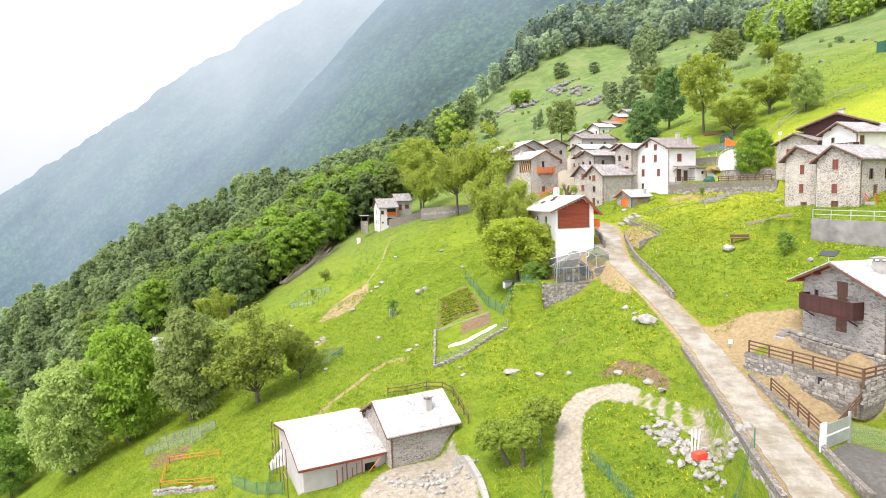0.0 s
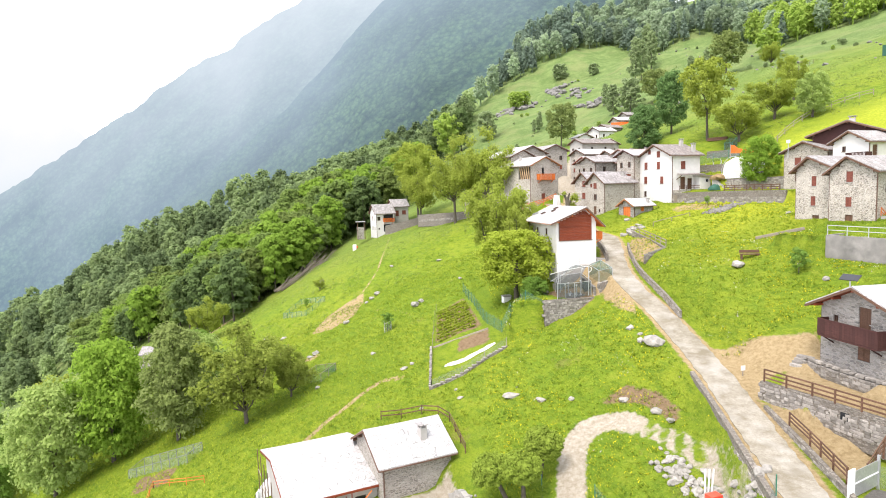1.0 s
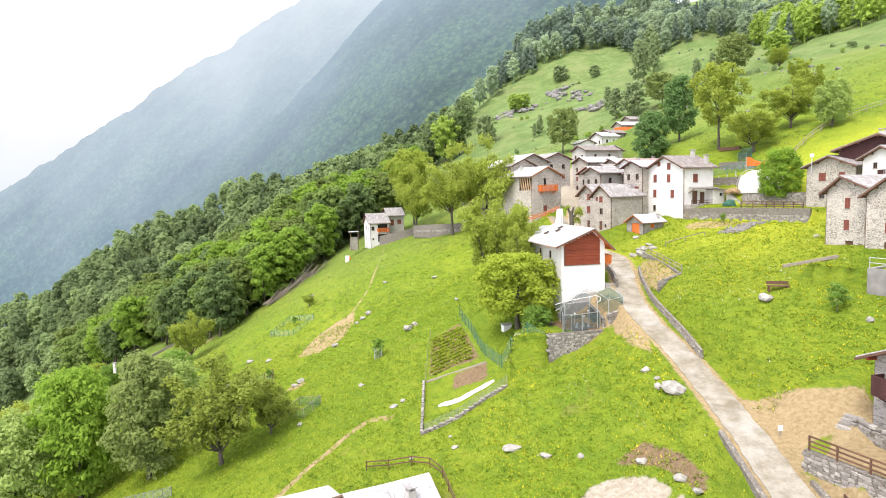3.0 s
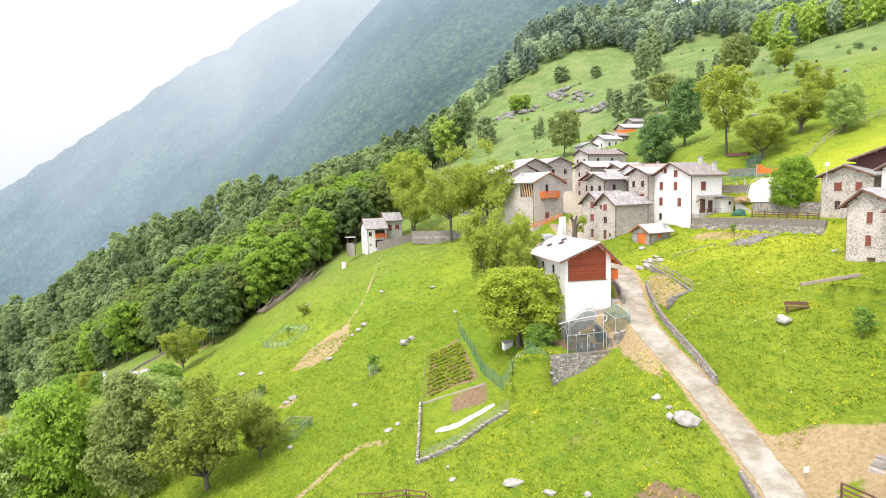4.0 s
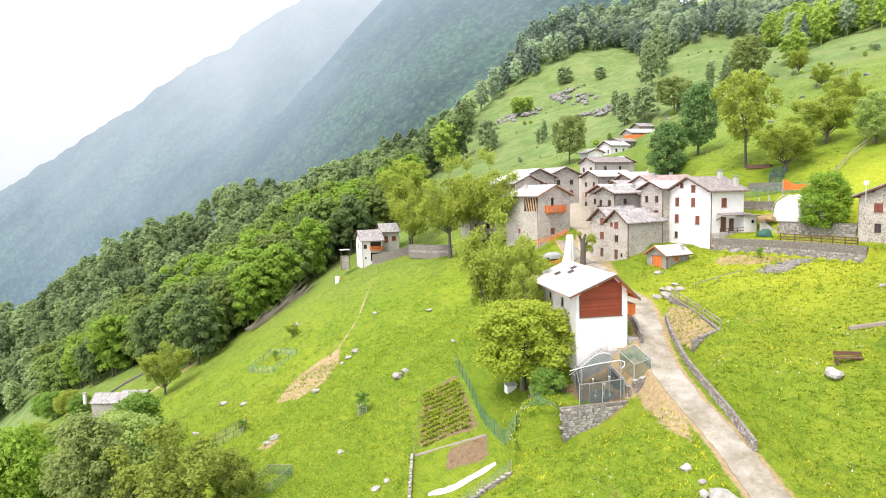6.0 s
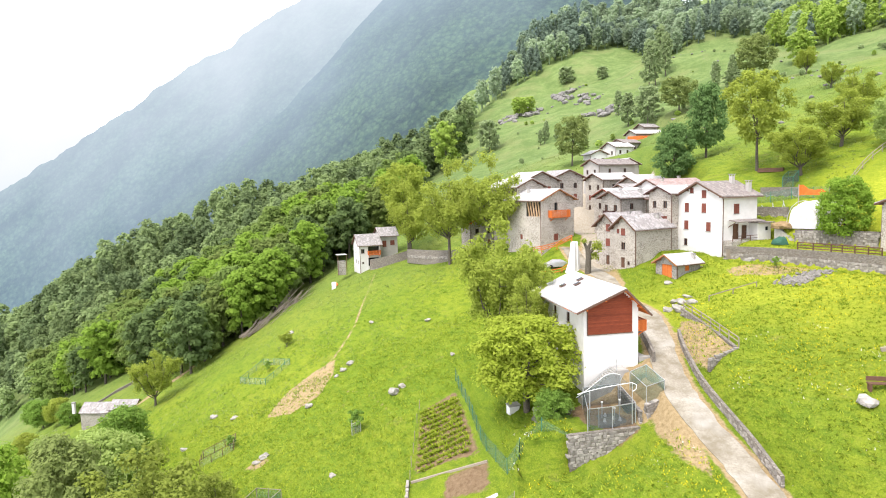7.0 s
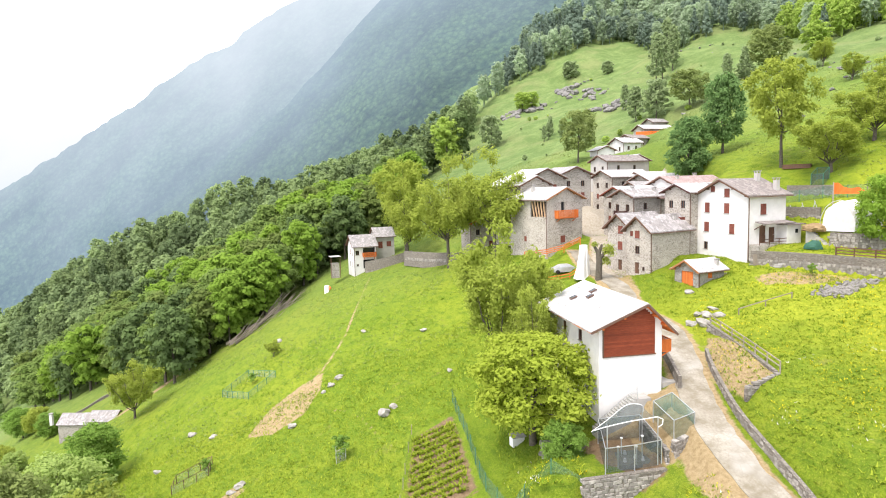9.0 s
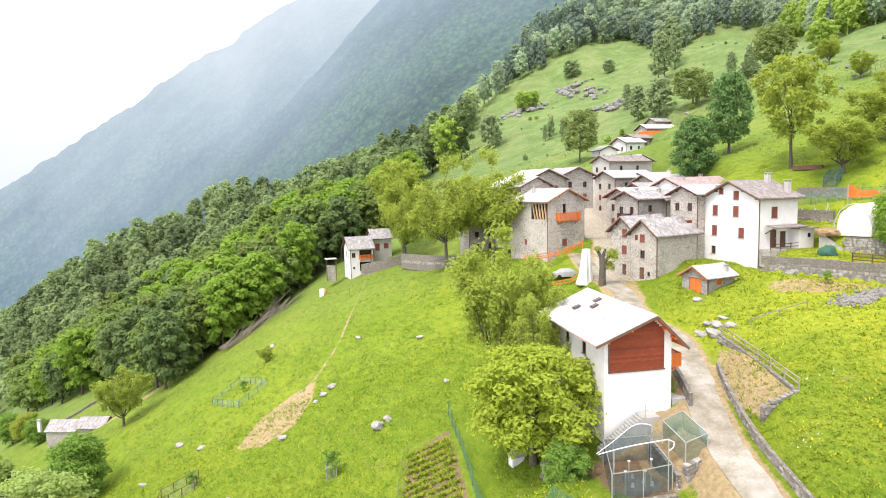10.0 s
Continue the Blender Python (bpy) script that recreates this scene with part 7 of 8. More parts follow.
def tree_thing(name, kind_, leaf, bark, label):
    vs, fs, v, f = kind_
    t = thing(name, 0, 0, -500, 0, label, "tree")
    trunk = new("trunk", mesh_of("trunk", vs, fs, bark, True))
    crown = new("crown", mesh_of("crown", v.tolist(), f.tolist(), leaf, False))
    trunk.parent = crown.parent = t
    return t



def ash_kind(seed, height, spread, trunk, fork, leaves, size, arms=11):
    """A loose tree: steep limbs from a low fork, twigs along them, and small tufts of leaf with sky between."""
    r = random.Random(seed)
    vs, fs, lobes = [], [], []
    low = np.array((0.15, 0.1, height * fork))
    limb(vs, fs, (0, 0, -0.8), low, trunk * 1.2, trunk * 0.8, 8)
    for i in range(arms):
        a = 2.399 * i + r.uniform(-0.25, 0.25)
        out = spread * (0.15 if i == 0 else r.uniform(0.45, 1.0))
        top = height * (1.0 if i == 0 else r.uniform(0.62, 0.95) - 0.16 * out / spread)
        start = low * r.uniform(0.7, 1.0)
        p, n = start, 5
        for k in range(1, n + 1):
            t = k / n
            q = np.array((start[0] + out * math.cos(a) * t ** 0.8 + r.uniform(-.25, .25), start[1] + out * math.sin(a) * t ** 0.8 + r.uniform(-.25, .25), start[2] + (top - start[2]) * t ** 1.1))
            limb(vs, fs, p, q, trunk * 0.42 * (1.08 - t + 0.2), trunk * 0.42 * (1.0 - t * 0.9), 5)
            if k > 1:
                for _ in range(3):
                    b, reach = r.uniform(0, 6.28), r.uniform(0.5, 1.5) * spread / 4.5
                    e = q + np.array((math.cos(b) * reach, math.sin(b) * reach, r.uniform(-0.35, 0.9)))
                    limb(vs, fs, q, e, trunk * 0.1, trunk * 0.03, 3)
                    w = r.uniform(0.55, 0.95) * spread / 4.5
                    lobes.append((*e, w, w, w * r.uniform(0.8, 1.25)))
            p = q
        w = 0.7 * spread / 4.5
        lobes.append((*p, w, w, w * 1.4))
    v, f = leaf_cloud(seed, lobes, leaves, size, 0.9, -2.0)
    return vs, fs, v, f


def clipped():
    """A pruned, flat-bottomed head of dense leaf in knobs on a slim trunk, 4.2 high."""
    vs, fs = [], []
    r = random.Random(9)
    limb(vs, fs, (0, 0, -0.6), (0.05, 0, 1.5), 0.2, 0.15, 8)
    limb(vs, fs, (0.05, 0, 1.5), (0, 0, 2.9), 0.15, 0.08, 8)
    for a in range(5):
        limb(vs, fs, (0.03, 0, 1.5), (0.8 * math.cos(a * 1.26), 0.8 * math.sin(a * 1.26), 2.6), 0.08, 0.03, 5)
    lobes = [(0, 0, 2.75, 1.15, 1.15, 0.95)]
    for i in range(34):
        a, u = 2.399 * i, -0.75 + 1.7 * i / 34
        w = math.sqrt(max(0.05, 1 - abs(u) ** 2.6))
        k = r.uniform(0.3, 0.48)
        lobes.append((1.12 * w * math.cos(a), 1.12 * w * math.sin(a), 2.8 + 0.9 * u, k, k, k * 0.9))
    v, f = leaf_cloud(41, lobes, 9000, 0.1, 0.3, -2.0, 0.6)
    return vs, fs, v, f


KIND_HEIGHT = {"olive": 12, "high": 12, "light": 12, "mid": 13, "dark": 12, "grey": 14, "w_mid": 13, "w_dark": 13, "w_light": 12, "w_olive": 12, "w_grey": 14, "h_grey": 13, "h_light": 12, "fir": 14, "young": 3, "ball": 4.2, "ash": 12, "ash_b": 12, "walnut": 10, "ash_c": 12, "ash_t": 12, "h_olive": 12, "pale": 12, "birch": 14}
KINDS = {
    "olive": tree_thing("ash_tree", tree_kind(1, 12, 5.2, 0.2, 0.1, 12000, 0.195, 0.85, 70, lobe=0.22), LEAF_OLIVE, BARK, "tall loose-crowned tree in young olive leaf"),
    "ash": tree_thing("ash_tree", ash_kind(31, 12, 4.6, 0.26, 0.18, 15000, 0.165), LEAF_OLIVE, BARK, "loose ash tree in thin young olive leaf"),
    "ash_b": tree_thing("ash_tree", ash_kind(37, 12, 4.6, 0.26, 0.22, 15000, 0.165, 12), LEAF_OLIVE, BARK, "loose many-stemmed ash tree in young olive leaf"),
    "ash_t": tree_thing("ash_tree", ash_kind(51, 12, 4.4, 0.22, 0.36, 14000, 0.165, 15), LEAF_OLIVE, BARK, "tall ash tree in thin olive leaf over a bare trunk"),
    "h_olive": tree_thing("hill_tree", tree_kind(24, 12, 4.9, 0.2, 0.16, 6000, 0.27, 0.9, 60, 6, lobe=0.19), LEAF_GREY, BARK, "spreading olive-grey tree on the high pasture"),
    "ash_c": tree_thing("cherry_tree", ash_kind(44, 12, 5.2, 0.26, 0.16, 13000, 0.215, 14), LEAF_ASH, BARK, "broad loose fruit tree in olive leaf"),
    "walnut": tree_thing("walnut_tree", tree_kind(9, 10, 5.4, 0.3, 0.14, 15000, 0.185, 0.8, 110, 12, lobe=0.17), LEAF_WALNUT, BARK, "broad walnut tree in yellow-green young leaf"),
    "pale": tree_thing("willow_tree", tree_kind(8, 12, 5.0, 0.24, 0.03, 12000, 0.21, 0.9, 90, lobe=0.2), LEAF_PALE, BARK, "full tree in pale yellowish-grey leaf"),
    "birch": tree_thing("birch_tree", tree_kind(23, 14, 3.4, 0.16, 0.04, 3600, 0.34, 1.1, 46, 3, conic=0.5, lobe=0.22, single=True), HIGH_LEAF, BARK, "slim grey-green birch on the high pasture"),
    "high": tree_thing("ash_tree", tree_kind(6, 12, 4.9, 0.2, 0.22, 8500, 0.2, 0.9, 64, lobe=0.17), LEAF_OLIVE, BARK, "tall ash tree in young olive leaf with a bare lower trunk"),
    "light": tree_thing("maple_tree", tree_kind(2, 12, 5.3, 0.24, 0.02, 13000, 0.225, 0.85, 90, lobe=0.21), LEAF_LIGHT, BARK, "full round broadleaf tree in bright green leaf"),
    "mid": tree_thing("broadleaf_tree", tree_kind(3, 13, 5.2, 0.26, 0.04, 11000, 0.235, 0.85, 80, lobe=0.22), LEAF_MID, BARK, "green broadleaf tree at the edge of the meadow"),
    "dark": tree_thing("chestnut_tree", tree_kind(4, 12, 4.9, 0.26, 0.06, 11000, 0.235, 0.85, 70, lobe=0.23), LEAF_DARK, BARK, "dense dark green tree"),
    "grey": tree_thing("willow_tree", tree_kind(5, 14, 4.9, 0.24, 0.02, 13500, 0.2, 1.15, 90, conic=0.3, lobe=0.2), LEAF_GREY, BARK, "tall grey-green tree with drooping foliage"),
    "w_mid": tree_thing("wood_tree", tree_kind(11, 13, 4.8, 0.24, 0.08, 4200, 0.42, 0.85, 34, 3, lobe=0.24, single=True, scatter=0.32), WOOD_MID, BARK, "green broadleaf tree of the wood"),
    "w_dark": tree_thing("wood_tree", tree_kind(12, 13, 4.6, 0.24, 0.06, 4200, 0.42, 0.9, 34, 3, lobe=0.24, single=True, scatter=0.32), WOOD_DARK, BARK, "dark green broadleaf tree of the wood"),
    "w_light": tree_thing("wood_tree", tree_kind(13, 12, 4.8, 0.24, 0.06, 4200, 0.42, 0.8, 34, 3, lobe=0.24, single=True, scatter=0.32), WOOD_LIGHT, BARK, "bright green broadleaf tree of the wood"),
    "w_olive": tree_thing("wood_tree", tree_kind(14, 12, 4.6, 0.24, 0.08, 4200, 0.41, 0.85, 34, 3, lobe=0.24, single=True, scatter=0.32), WOOD_OLIVE, BARK, "olive green broadleaf tree of the wood"),
    "w_grey": tree_thing("wood_tree", tree_kind(15, 14, 4.3, 0.22, 0.06, 4200, 0.41, 1.0, 34, 3, conic=0.4, lobe=0.24, single=True, scatter=0.32), LEAF_GREY, BARK, "slim grey-green tree of the wood"),
    "h_grey": tree_thing("hill_tree", tree_kind(21, 13, 4.6, 0.2, 0.06, 4400, 0.38, 1.0, 40, 3, lobe=0.22, single=True, scatter=0.4), HIGH_LEAF, BARK, "grey-green tree on the high pasture, haze-paled in its leaf colour"),
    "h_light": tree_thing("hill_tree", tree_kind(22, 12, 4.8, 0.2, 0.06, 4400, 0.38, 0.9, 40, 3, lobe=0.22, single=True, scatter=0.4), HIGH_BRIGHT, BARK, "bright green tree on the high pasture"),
    "fir": tree_thing("fir_tree", tree_kind(16, 14, 2.8, 0.22, 0.05, 3000, 0.32, 0.8, 34, 2, conic=1.1, single=True), WOOD_DARK, BARK, "narrow dark fir tree"),
    "young": tree_thing("young_tree", tree_kind(17, 3, 1.1, 0.05, 0.2, 1100, 0.12, 0.9, 12, 4), LEAF_MID, BARK, "young fruit tree inside a wire guard"),
    "ball": tree_thing("clipped_tree", clipped(), LEAF_HEDGE, BARK, "clipped round-headed tree with a slender leaning trunk"),
}
placed = []


def plant(kind_, x, y, height, wide=1.0, turn=None, z=None, label="", group="trees on the slope", tip=0.0):
    src = KINDS[kind_]
    s = height / KIND_HEIGHT[kind_]
    t = copy_thing(src, pose(x, y, float(ground(x, y)) - 0.1 if z is None else z, 0, tip, turn if turn is not None else (x * 37 + y * 91) % 360))
    t.scale = (s * wide, s * wide, s)
    tagged(t, label, group=group)
    placed.append((x, y))
    return t


for k, x, y, hgt, wd in (
    ("pale", -62.4, 97.0, 19.5, 0.84), ("light", -54.6, 100.4, 21.0, 0.76), ("grey", -41.4, 95.4, 19.4, 0.95), ("pale", -43.4, 107, 14.6, 1.05), ("mid", -93, 179, 6.5, 1.2), ("olive", -101, 187, 7.5, 1.2), ("mid", -109, 192, 8, 1.2), ("pale", -88, 160, 5, 1.3), ("olive", -97, 168, 6, 1.3), ("mid", -120, 205, 8, 1.3), ("ash_c", -28.2, 88.3, 13.4, 1.08), ("ash_c", -22.6, 91.6, 7.4, 1.0), ("mid", -76.4, 101.7, 11, 0.9), ("mid", -84, 108, 16, 1.0),
    ("pale", -66, 112, 15, 0.9), ("olive", -74, 118, 16, 0.9), ("mid", -51.4, 127.5, 10.8, 1.1), ("ash", -59.6, 155.6, 11.5, 1.0),
    ("ash", 10.0, 108.6, 17.5, 0.85), ("ash_b", 12.6, 99.6, 11.4, 0.66), ("ash_b", 12.8, 104.0, 12.5, 0.85), ("walnut", 11.2, 92.4, 10.6, 1.12), ("mid", 13.0, 87.4, 4.4, 1.25),
    ("ash_t", 4.0, 157.5, 19.5, 0.9), ("ash_t", -5.4, 179, 17, 0.9), ("ash_t", 12.6, 152, 18.5, 0.95), ("high", -6.4, 190, 24, 0.85), ("ash_t", 9.0, 165, 18, 0.9), ("ash_b", 17.0, 128, 6.5, 0.9),
    ("high", 60.9, 142.4, 19.0, 0.82), ("dark", 62.4, 168.0, 17.0, 0.68), ("dark", 54.8, 166.4, 14.2, 0.86), ("light", 56.6, 111.0, 9.4, 0.85), ("ash", 63.6, 133.2, 9.2, 1.5), ("ash_b", 74, 139, 9.4, 1.4), ("pale", 77, 130, 9.5, 0.9), ("ash_b", 88, 156, 10, 1.1), ("h_olive", 43.8, 222.5, 16.0, 0.9), 
    ("h_light", 4.5, 318, 24, 0.85), ("w_dark", 12, 321, 23, 0.75), ("h_grey", 25, 309, 15, 1.1), ("h_grey", 87.9, 445, 13, 1.4), ("birch", 114, 359, 27, 0.9), ("birch", 119, 364, 24, 0.9), ("birch", 129, 377, 25, 0.9), ("birch", 134, 400, 22, 1.1), ("birch", 105, 260, 12, 1.0),
    ("h_grey", 113, 264, 6.5, 1.9), ("birch", 112, 262, 13, 0.8), ("birch", 75, 267, 14, 1.2), ("h_grey", 80, 260, 15, 1.0), ("birch", 82, 304, 12, 1.0), ("h_olive", 88, 250, 13.5, 1.3), ("h_olive", 122, 265, 17, 1.15), ("ash", 112, 203, 7, 1.3), ("ash_b", 131, 247, 9, 1.2),
    ("birch", 45, 291, 7, 0.9), ("birch", 47, 293, 8, 0.9), ("birch", 53, 297, 8, 0.9), ("birch", 49, 300, 9, 0.9), ("h_light", 142, 270, 13, 1.1), ("h_grey", 109, 433, 9, 1.4), ("ash_b", -29.5, 150, 3.2, 1.2), ("h_light", 48, 382, 11, 1.2), ("h_light", 54, 386, 10, 1.2)):
    plant(k, x, y, hgt, wd)
for x, y, h_, tp in ((5.4, 53.6, 5.0, -26), (6.6, 52.6, 5.0, -2), (8.4, 55.2, 5.0, 6)):
    plant("ball", x, y, h_, 1.0, 0, group="clipped trees beside the track", tip=tp)
for x, y, h_ in ((-9.2, 105.2, 3.2), (-31.0, 141.6, 2.2), (-29.8, 117.0, 2.2), (38.8, 68.6, 3.0), (46, 108, 1.6)):
    plant("young", x, y, h_, 1.0, group="young guarded trees")

rng = random.Random(12)
EDGE = ((60, -84), (100, -86), (125, -84), (140, -100), (160, -110), (185, -104), (194, -74), (203, -48), (212, -30), (228, -16), (245, -12), (262, -10), (300, -6), (330, 6), (380, 20), (430, 40), (520, 85), (650, 130))
ey, ex = [e[0] for e in EDGE], [e[1] for e in EDGE]
cells = {}


def clear(x, y, gap):
    i, j = int(x // 10), int(y // 10)
    for a in (-1, 0, 1):
        for b in (-1, 0, 1):
            for p, q in cells.get((i + a, j + b), ()):
                if (p - x) ** 2 + (q - y) ** 2 < gap * gap:
                    return False
    cells.setdefault((i, j), []).append((x, y))
    return True


for x, y in placed:
    cells.setdefault((int(x // 10), int(y // 10)), []).append((x, y))
wood = []
# the wood's lower edge, and the line above which the hill is wooded
LOWER = ((-320, 330), (-165, 266), (-125, 228), (-108, 212), (-95, 206), (-76, 192), (-66, 178), (-59, 167), (-56, 165), (-52, 176), (-43, 183), (-40, 198), (-35, 209), (-20, 224), (-12, 245), (-6, 300), (6, 335), (20, 385))
UPPER = np.array(((20, 418, 0), (50, 462, 0), (95, 484, 0), (138, 504, 0), (156, 440, 0), (190, 444, 0), (204, 426, 0), (176, 318, 0), (196, 304, 0), (330, 290, 0)), float)
lx, ly = [q[0] for q in LOWER], [q[1] for q in LOWER]
for _ in range(40000):
    y = 95 + 315 * rng.random() ** 1.1
    x = rng.uniform(-300, 22)
    near_wood = y < 150 and x < np.interp(y, ey, ex) - 10
    if not (near_wood or y > np.interp(x, lx, ly) + 1.0) or x < -0.82 * y - 10:
        continue
    beyond, _z = near_line(np.array(x), np.array(y), CREST)
    if beyond < -14:
        continue
    if not clear(x, y, 5.4 + (y - 125) * 0.012):
        continue
    front = y < np.interp(x, lx, ly) + 16
    k = rng.choice(("w_light", "w_light", "w_mid", "w_dark", "w_olive")) if front and x > -60 else rng.choice(("w_mid", "w_mid", "w_mid", "w_dark", "w_dark", "w_olive", "w_light"))
    wood.append((math.hypot(x, y - 30), k, x, y, rng.uniform(14, 22), rng.uniform(0.8, 1.05), "wood below the meadow"))
    if len(wood) > 690:
        break
# the wood along the hill's crest and high pasture
n_high = 0
for _ in range(30000):
    y = rng.uniform(280, 640)
    x = rng.uniform(0, 360)
    d, _z = near_line(np.array(x), np.array(y), CREST)
    over, _z = near_line(np.array(x), np.array(y), UPPER)
    if d < -10 or over > 0 or over < -70 or not clear(x, y, 6.2):
        continue
    dark = d < 40 and float(fbm(x, y, 50, 3, 21)) > -0.1
    wood.append((math.hypot(x, y - 30) + 400, rng.choice(("fir", "fir", "w_mid")) if dark else ("w_light" if x > 165 and y < 400 and rng.random() < 0.7 else rng.choice(("w_olive", "w_grey", "w_grey", "w_mid", "fir"))), x, y, rng.uniform(13, 23), rng.uniform(0.8, 1.0), "wood on the hill"))
    n_high += 1
    if n_high > 620:
        break
wood.sort()
for _q, k, x, y, hgt, wd, grp in wood[:180]:
    plant(k, x, y, hgt, wd, group=grp)


def far_wood(rows, leaf, label, seed):
    """The trees of a distant wood, crown beside crown, as one mesh."""
    r = random.Random(seed)
    kinds = []
    for q in range(8):
        rr = random.Random(seed * 10 + q)
        fir = q > 5
        lobes = []
        for i in range(22):
            t = (i + 0.5) / 22
            a = 2.399 * i
            reach = (2.3 * (1 - t) + 0.15) if fir else 3.3 * math.sqrt(max(0.02, 1 - (2 * t - 0.9) ** 2 / 1.25)) * rr.uniform(0.75, 1.05)
            k = (0.95 * (1 - t) + 0.3) if fir else rr.uniform(1.0, 1.6)
            lobes.append((reach * 0.8 * math.cos(a), reach * 0.8 * math.sin(a), 2.2 + (10.6 if fir else 9.2) * t, k, k, k * 0.9))
        v, f = leaf_cloud(seed * 10 + q, lobes, 760, 0.62, scatter=0.3, single=True)
        tv, tf = [], []
        limb(tv, tf, (0, 0, -1), (0, 0, 9), 0.3, 0.12, 4)
        tf = [t3 for a, b, c, d in tf for t3 in ((a, b, c), (a, c, d))]
        kinds.append((np.concatenate([np.array(tv), v]), np.concatenate([np.array(tf), f + len(tv)])))
    tones = []
    V, F, o = [], [], 0
    for _q, k, x, y, hgt, wd, grp in rows:
        v, f = kinds[6 + r.randrange(2) if k == "fir" else r.randrange(6)]
        tones += [(max(0.0, r.uniform(-0.5, 1.0)), max(0.0, r.uniform(-1.2, 1.0)), 0.0, 1.0)] * len(v)
        a, s = r.uniform(0, 6.3), hgt / 13
        c, sn = math.cos(a) * s * wd, math.sin(a) * s * wd
        n = 0.85 if k == "fir" else 1.0
        V.append(np.stack([x + (v[:, 0] * c - v[:, 1] * sn) * n, y + (v[:, 0] * sn + v[:, 1] * c) * n, v[:, 2] * s + float(ground(x, y))], 1))
        F.append(f + o)
        o += len(v)
    V, F = np.concatenate(V), np.concatenate(F)
    me = bpy.data.meshes.new("far_wood")
    me.vertices.add(len(V))
    me.vertices.foreach_set("co", V.ravel())
    me.loops.add(F.size)
    me.loops.foreach_set("vertex_index", F.ravel().astype(np.int32))
    me.polygons.add(len(F))
    me.polygons.foreach_set("loop_start", np.arange(0, F.size, 3, dtype=np.int32))
    me.update(calc_edges=True)
    me.attributes.new("tone", "FLOAT_COLOR", "POINT").data.foreach_set("color", np.array(tones).ravel())
    me.materials.append(leaf)
    return tagged(new("far_wood", me), label, "woods", kind="stuff")


# distant rows get the leaf copies with haze in their colour
rest = wood[180:]
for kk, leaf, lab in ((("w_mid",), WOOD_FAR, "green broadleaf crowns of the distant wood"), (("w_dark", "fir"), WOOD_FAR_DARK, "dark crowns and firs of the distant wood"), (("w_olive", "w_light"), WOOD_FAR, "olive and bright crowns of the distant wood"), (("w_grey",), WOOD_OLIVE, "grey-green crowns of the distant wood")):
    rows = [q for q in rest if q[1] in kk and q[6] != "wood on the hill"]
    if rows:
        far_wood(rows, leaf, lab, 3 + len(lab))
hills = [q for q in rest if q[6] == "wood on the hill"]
far_wood([q for q in hills if q[1] in ("w_grey", "w_olive")], CREST_LEAF, "grey-green crowns of the hill's wood, haze-paled in their leaf colour", 8)
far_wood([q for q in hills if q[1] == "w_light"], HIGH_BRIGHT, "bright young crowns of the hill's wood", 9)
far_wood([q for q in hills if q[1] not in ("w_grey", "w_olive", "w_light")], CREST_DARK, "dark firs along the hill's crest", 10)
scrub = []
for _ in range(120):
    y = rng.uniform(230, 430)
    x = rng.uniform(20 + 0.12 * (y - 190), 60 + 0.42 * y)
    if float(fbm(x, y, 60, 3, 8)) > 0.05:
        scrub.append((0, "w_grey", x, y, rng.uniform(0.8, 2.6), rng.uniform(1.4, 2.2), ""))
far_wood(scrub[::2], HIGH_LEAF, "low grey-green scrub scattered on the high pasture", 5)
far_wood(scrub[1::2], HIGH_BRIGHT, "low olive scrub scattered on the high pasture", 6)
# dead brush at the wood's edge
for i, (bx, by) in enumerate(((-45.4, 175.6), (-42.0, 180.2), (-39.0, 186.4))):
    br = thing("brushwood", bx, by, float(ground(bx, by)), 20, "heap of grey-brown fallen branches at the wood's edge", "brushwood", "fallen branches")
    for k in range(26):
        a = rng.uniform(-0.6, 0.9)
        L = rng.uniform(3, 8)
        at = (rng.uniform(-2.5, 2.5), rng.uniform(-2, 2), 0)
        vs, fs = [], []
        limb(vs, fs, at, (at[0] + L * math.cos(a), at[1] + L * math.sin(a) * 0.6, 0.42 * L * math.cos(a) + rng.uniform(0.3, 3.4)), 0.12, 0.03, 4)
        new("branch", mesh_of("branch", vs, fs, DEADWOOD)).parent = br
# a pollarded trunk where the lane enters the village
st = thing("pollard_trunk", 26.0, 127.2, float(ground(26.0, 127.2)), 0, "thick bare pollarded trunk with a few young shoots", "tree")
vs, fs = [], []
limb(vs, fs, (0, 0, -0.6), (0.1, 0, 2.6), 0.55, 0.45, 10)
limb(vs, fs, (0.1, 0, 2.6), (0.0, 0.1, 4.2), 0.45, 0.38, 10)
for a, b in (((0, 0, 3.8), (-0.8, 0.2, 5.4)), ((0.1, 0, 4.0), (0.4, -0.4, 5.2)), ((0.2, 0, 3.2), (1.3, 0.1, 4.2))):
    limb(vs, fs, a, b, 0.3, 0.16, 7)
tk = new("trunk", mesh_of("trunk", vs, fs, BARK, True))
v, f = leaf_cloud(61, [(1.5, 0, 4.2, 1.0, 0.9, 1.2), (1.2, 0.3, 2.6, 0.8, 0.7, 1.0), (-0.6, 0, 5.2, 0.5, 0.5, 0.5)], 900, 0.15)
cr_ = new("foliage", mesh_of("foliage", v.tolist(), f.tolist(), LEAF_OLIVE))
tk.parent = cr_.parent = st
for src in KINDS.values():
    for o in list(src.children) + [src]:
        bpy.data.objects.remove(o)

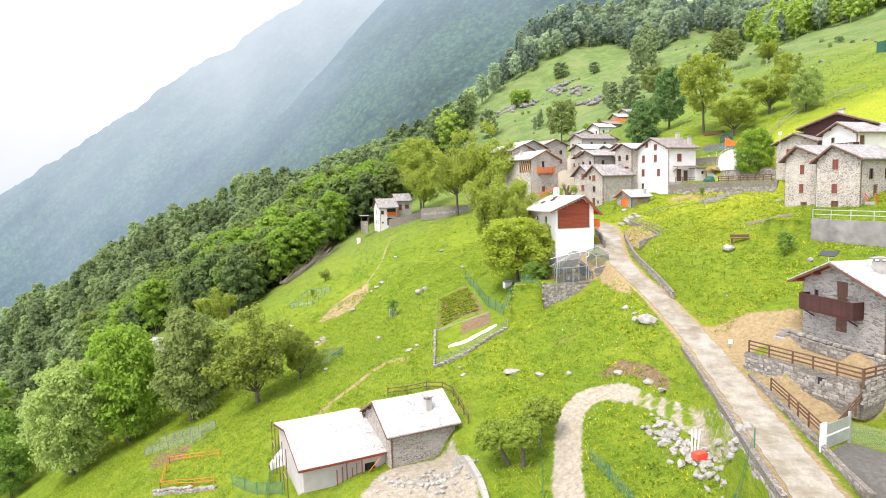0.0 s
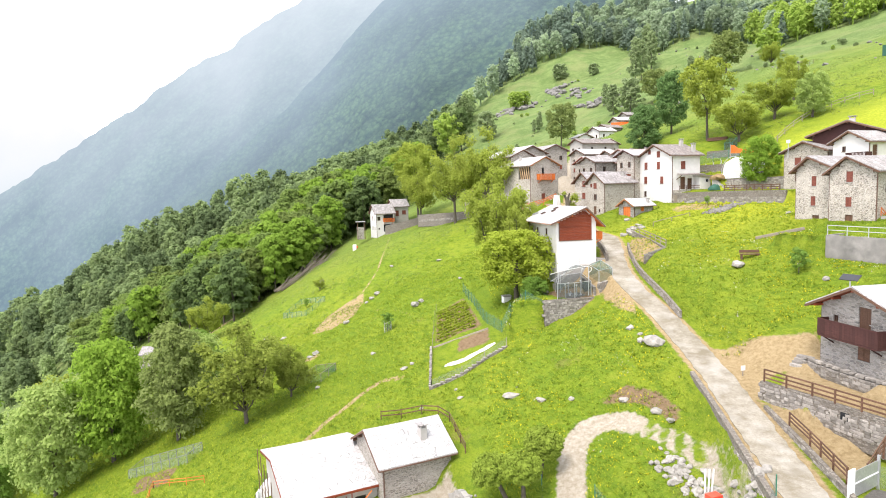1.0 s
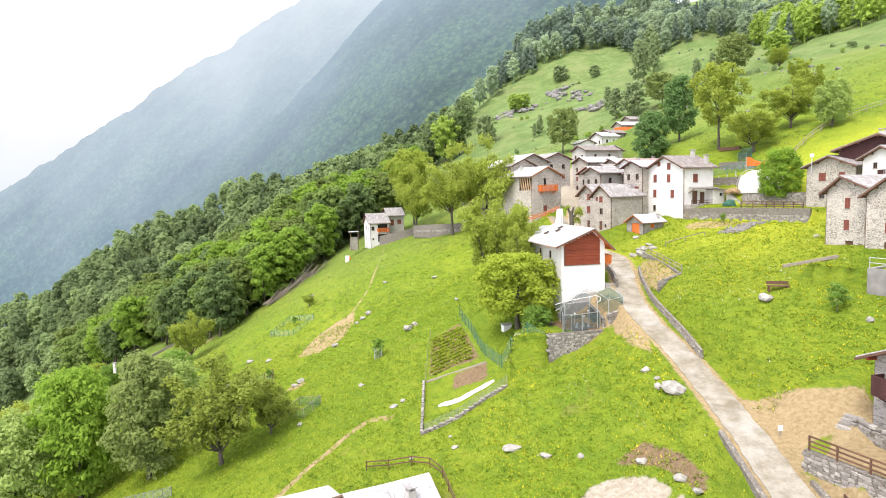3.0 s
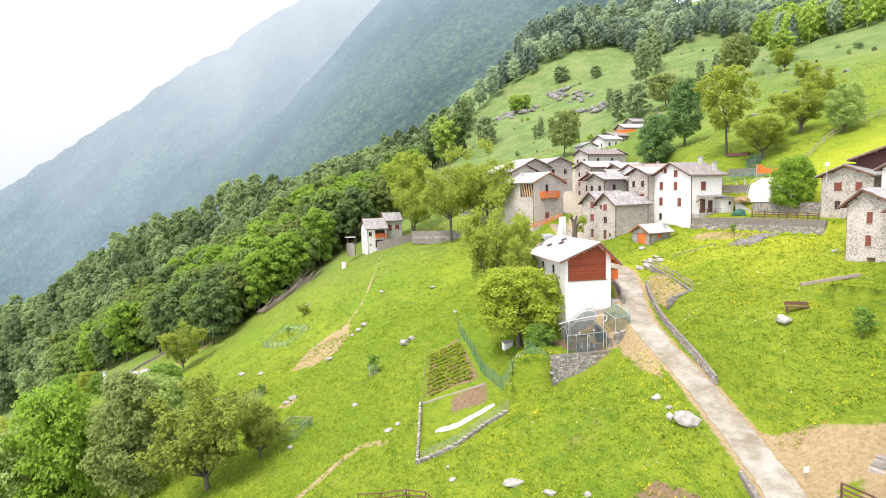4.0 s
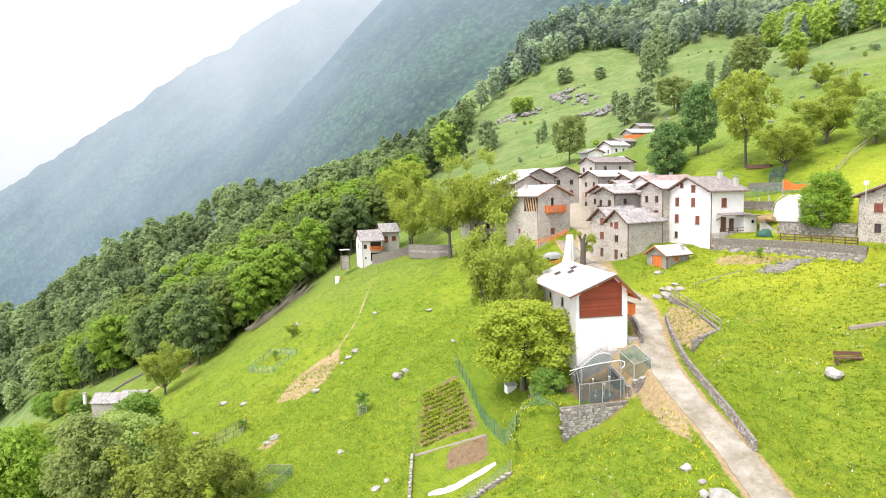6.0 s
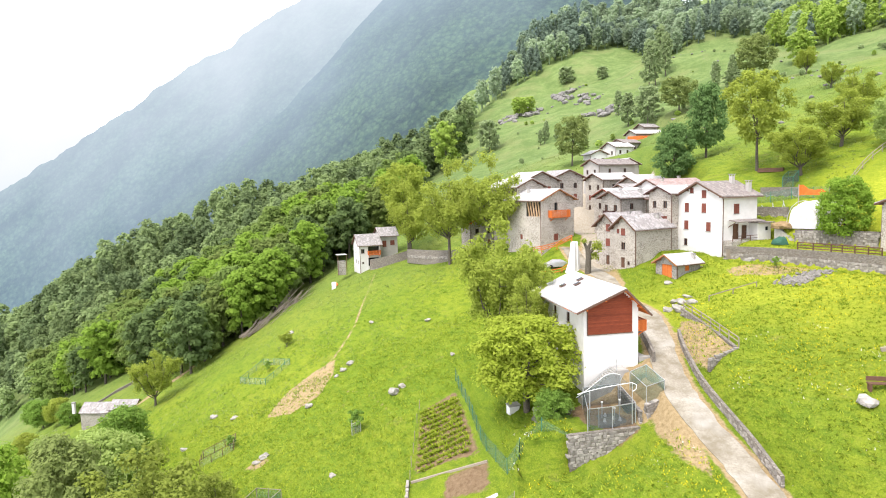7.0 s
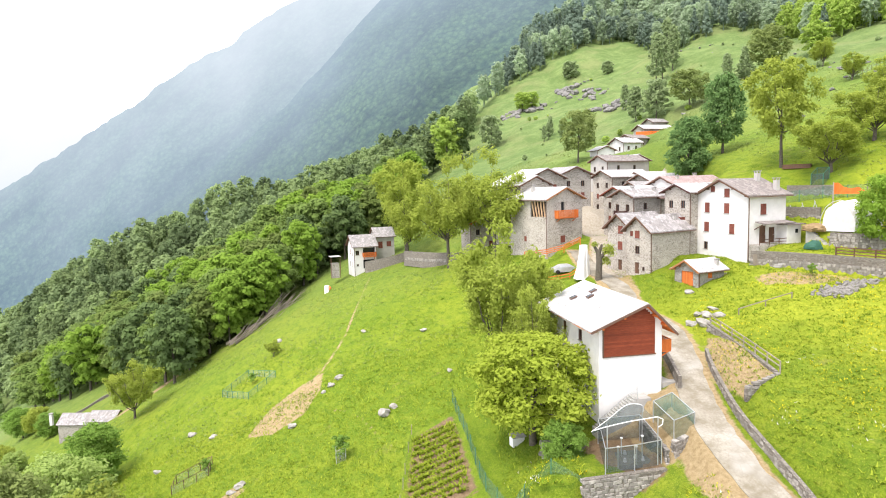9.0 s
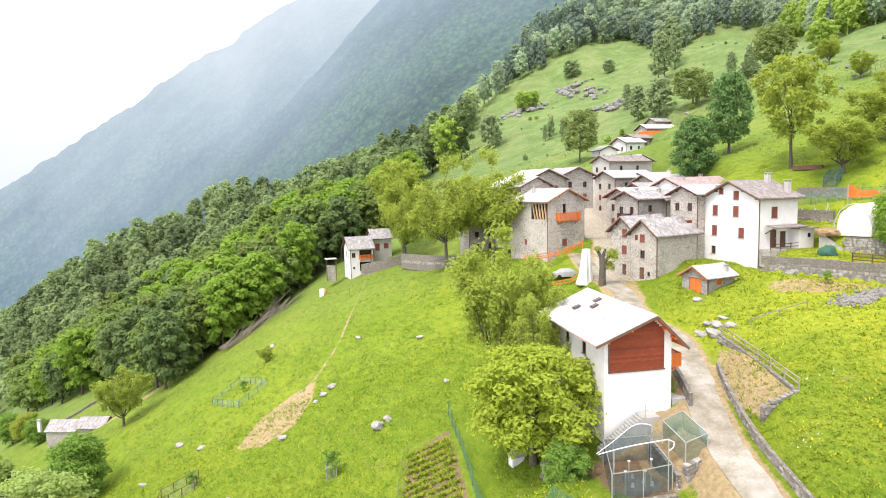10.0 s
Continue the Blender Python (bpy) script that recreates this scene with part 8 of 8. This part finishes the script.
# ---- grass, flowers, garden rows: too many to count ----
def tufts(name, count, box_, tall, mat, label, category, seed, keep, per=3, wide=0.05):
    r = np.random.RandomState(seed)
    x, y = r.uniform(box_[0], box_[1], count), r.uniform(box_[2], box_[3], count)
    k = keep(x, y)
    x, y = x[k], y[k]
    z = ground(x, y)
    vs, fs = [], []
    n = len(x)
    for _ in range(per):
        a = r.uniform(0, 6.28, n)
        lean = r.uniform(1.0, 2.6, n)
        h = tall * r.uniform(0.5, 1.3, n)
        ox, oy = x + r.uniform(-.18, .18, n), y + r.uniform(-.18, .18, n)
        w = wide * r.uniform(0.7, 1.6, n)
        p = np.stack([np.stack([ox - np.sin(a) * w, oy + np.cos(a) * w, z - 0.05], 1), np.stack([ox + np.sin(a) * w, oy - np.cos(a) * w, z - 0.05], 1),
                      np.stack([ox + np.cos(a) * lean * h, oy + np.sin(a) * lean * h, z + h], 1)], 1).reshape(-1, 3)
        o = sum(len(q) for q in vs)
        vs.append(p)
        fs.append(np.arange(n * 3).reshape(-1, 3) + o)
    return tagged(new(name, mesh_of(name, np.concatenate(vs).tolist(), np.concatenate(fs).tolist(), mat)), label, category, kind="stuff")


def blade_mat(name, dark, light):
    n = Nodes(name, 0.9, 0.0, 0.1)
    c = n.mix(n.island(), dark, light)
    n.colour(c)
    tr = n.t.nodes.new("ShaderNodeBsdfTranslucent")
    n.link(c, tr.inputs["Color"])
    ms = n.t.nodes.new("ShaderNodeMixShader")
    ms.inputs[0].default_value = 0.4
    n.link(n.b.outputs[0], ms.inputs[1])
    n.link(tr.outputs[0], ms.inputs[2])
    n.link(ms.outputs[0], n.t.nodes["Material Output"].inputs["Surface"])
    return n.m


def open_grass(x, y):
    d, _z = near_line(x, y, ROAD_PTS)
    t, _q = near_line(x, y, np.concatenate([TRACK, np.zeros((len(TRACK), 1))], 1))
    k = (np.abs(d) > 2.4) & (np.abs(t) > 1.3)
    k &= ~((x > 26) & (x < 36) & (y > 40) & (y < 62))
    k &= ~((x > 14) & (x < 25) & (y > 81) & (y < 104))
    k &= ~((x > -1.5) & (x < 8) & (y > 80) & (y < 105))
    k &= ~((x > -24) & (x < 4) & (y > 45) & (y < 66))
    return k


BLADE = blade_mat("grass_blades", (0.135, 0.21, 0.014), (0.36, 0.42, 0.043))
BLADE_DARK = blade_mat("weed_leaves", (0.1, 0.185, 0.015), (0.2, 0.30, 0.025))
BLADE_HIGH = blade_mat("pasture_blades", (0.17, 0.23, 0.06), (0.26, 0.32, 0.10))
YELLOW = blade_mat("yellow_petals", (0.60, 0.50, 0.02), (0.80, 0.66, 0.03))
WHITE_PETAL = blade_mat("white_petals", (0.70, 0.70, 0.64), (0.82, 0.82, 0.78))
tufts("grass", 74000, (-64, 62, 42, 130), 0.17, BLADE, "long meadow grass in tussocks", "grass", 1, open_grass)
def upper_grass(x, y):
    return open_grass(x, y) & (fbm(x, y, 30, 3, 12) > -0.25) & ~((x > 16) & (x < 62) & (y < 210))
tufts("pasture_grass", 34000, (-70, 130, 125, 260), 0.2, BLADE_HIGH, "rough grass of the upper slopes", "grass", 7, upper_grass, 3, 0.07)
def clumped(x, y):
    return open_grass(x, y) & (fbm(x, y, 14, 4, 9) > 0.12)
tufts("weeds", 46000, (-66, 60, 42, 150), 0.19, BLADE_DARK, "darker weeds and docks in the meadow", "weeds", 2, clumped, 3, 0.05)
def blooming(x, y):
    return open_grass(x, y) & (fbm(x, y, 20, 4, 4) > 0.0) & (x > 5)
tufts("buttercups", 26000, (5, 60, 42, 112), 0.09, YELLOW, "yellow buttercups in the grass", "flowers", 3, blooming, 2, 0.035)
def pale_blooms(x, y):
    return open_grass(x, y) & (fbm(x, y, 11, 3, 14) > 0.45)
tufts("white_flowers", 3600, (8, 60, 55, 90), 0.10, WHITE_PETAL, "white umbels along the bank", "flowers", 5, pale_blooms, 2, 0.035)
def garden_rows(x, y):
    return inside_garden(x, y) & (np.abs(((y - 90) * 1.0) % 1.1 - 0.55) < 0.22)
def inside_garden(x, y):
    return (x > -0.6) & (x < 5.2 - (y - 90) * 0.1) & (y > 90.5) & (y < 103)
tufts("vegetable_rows", 4200, (-1, 6, 90, 103), 0.24, BLADE, "rows of young vegetable plants", "vegetables", 6, garden_rows, 5, 0.08)
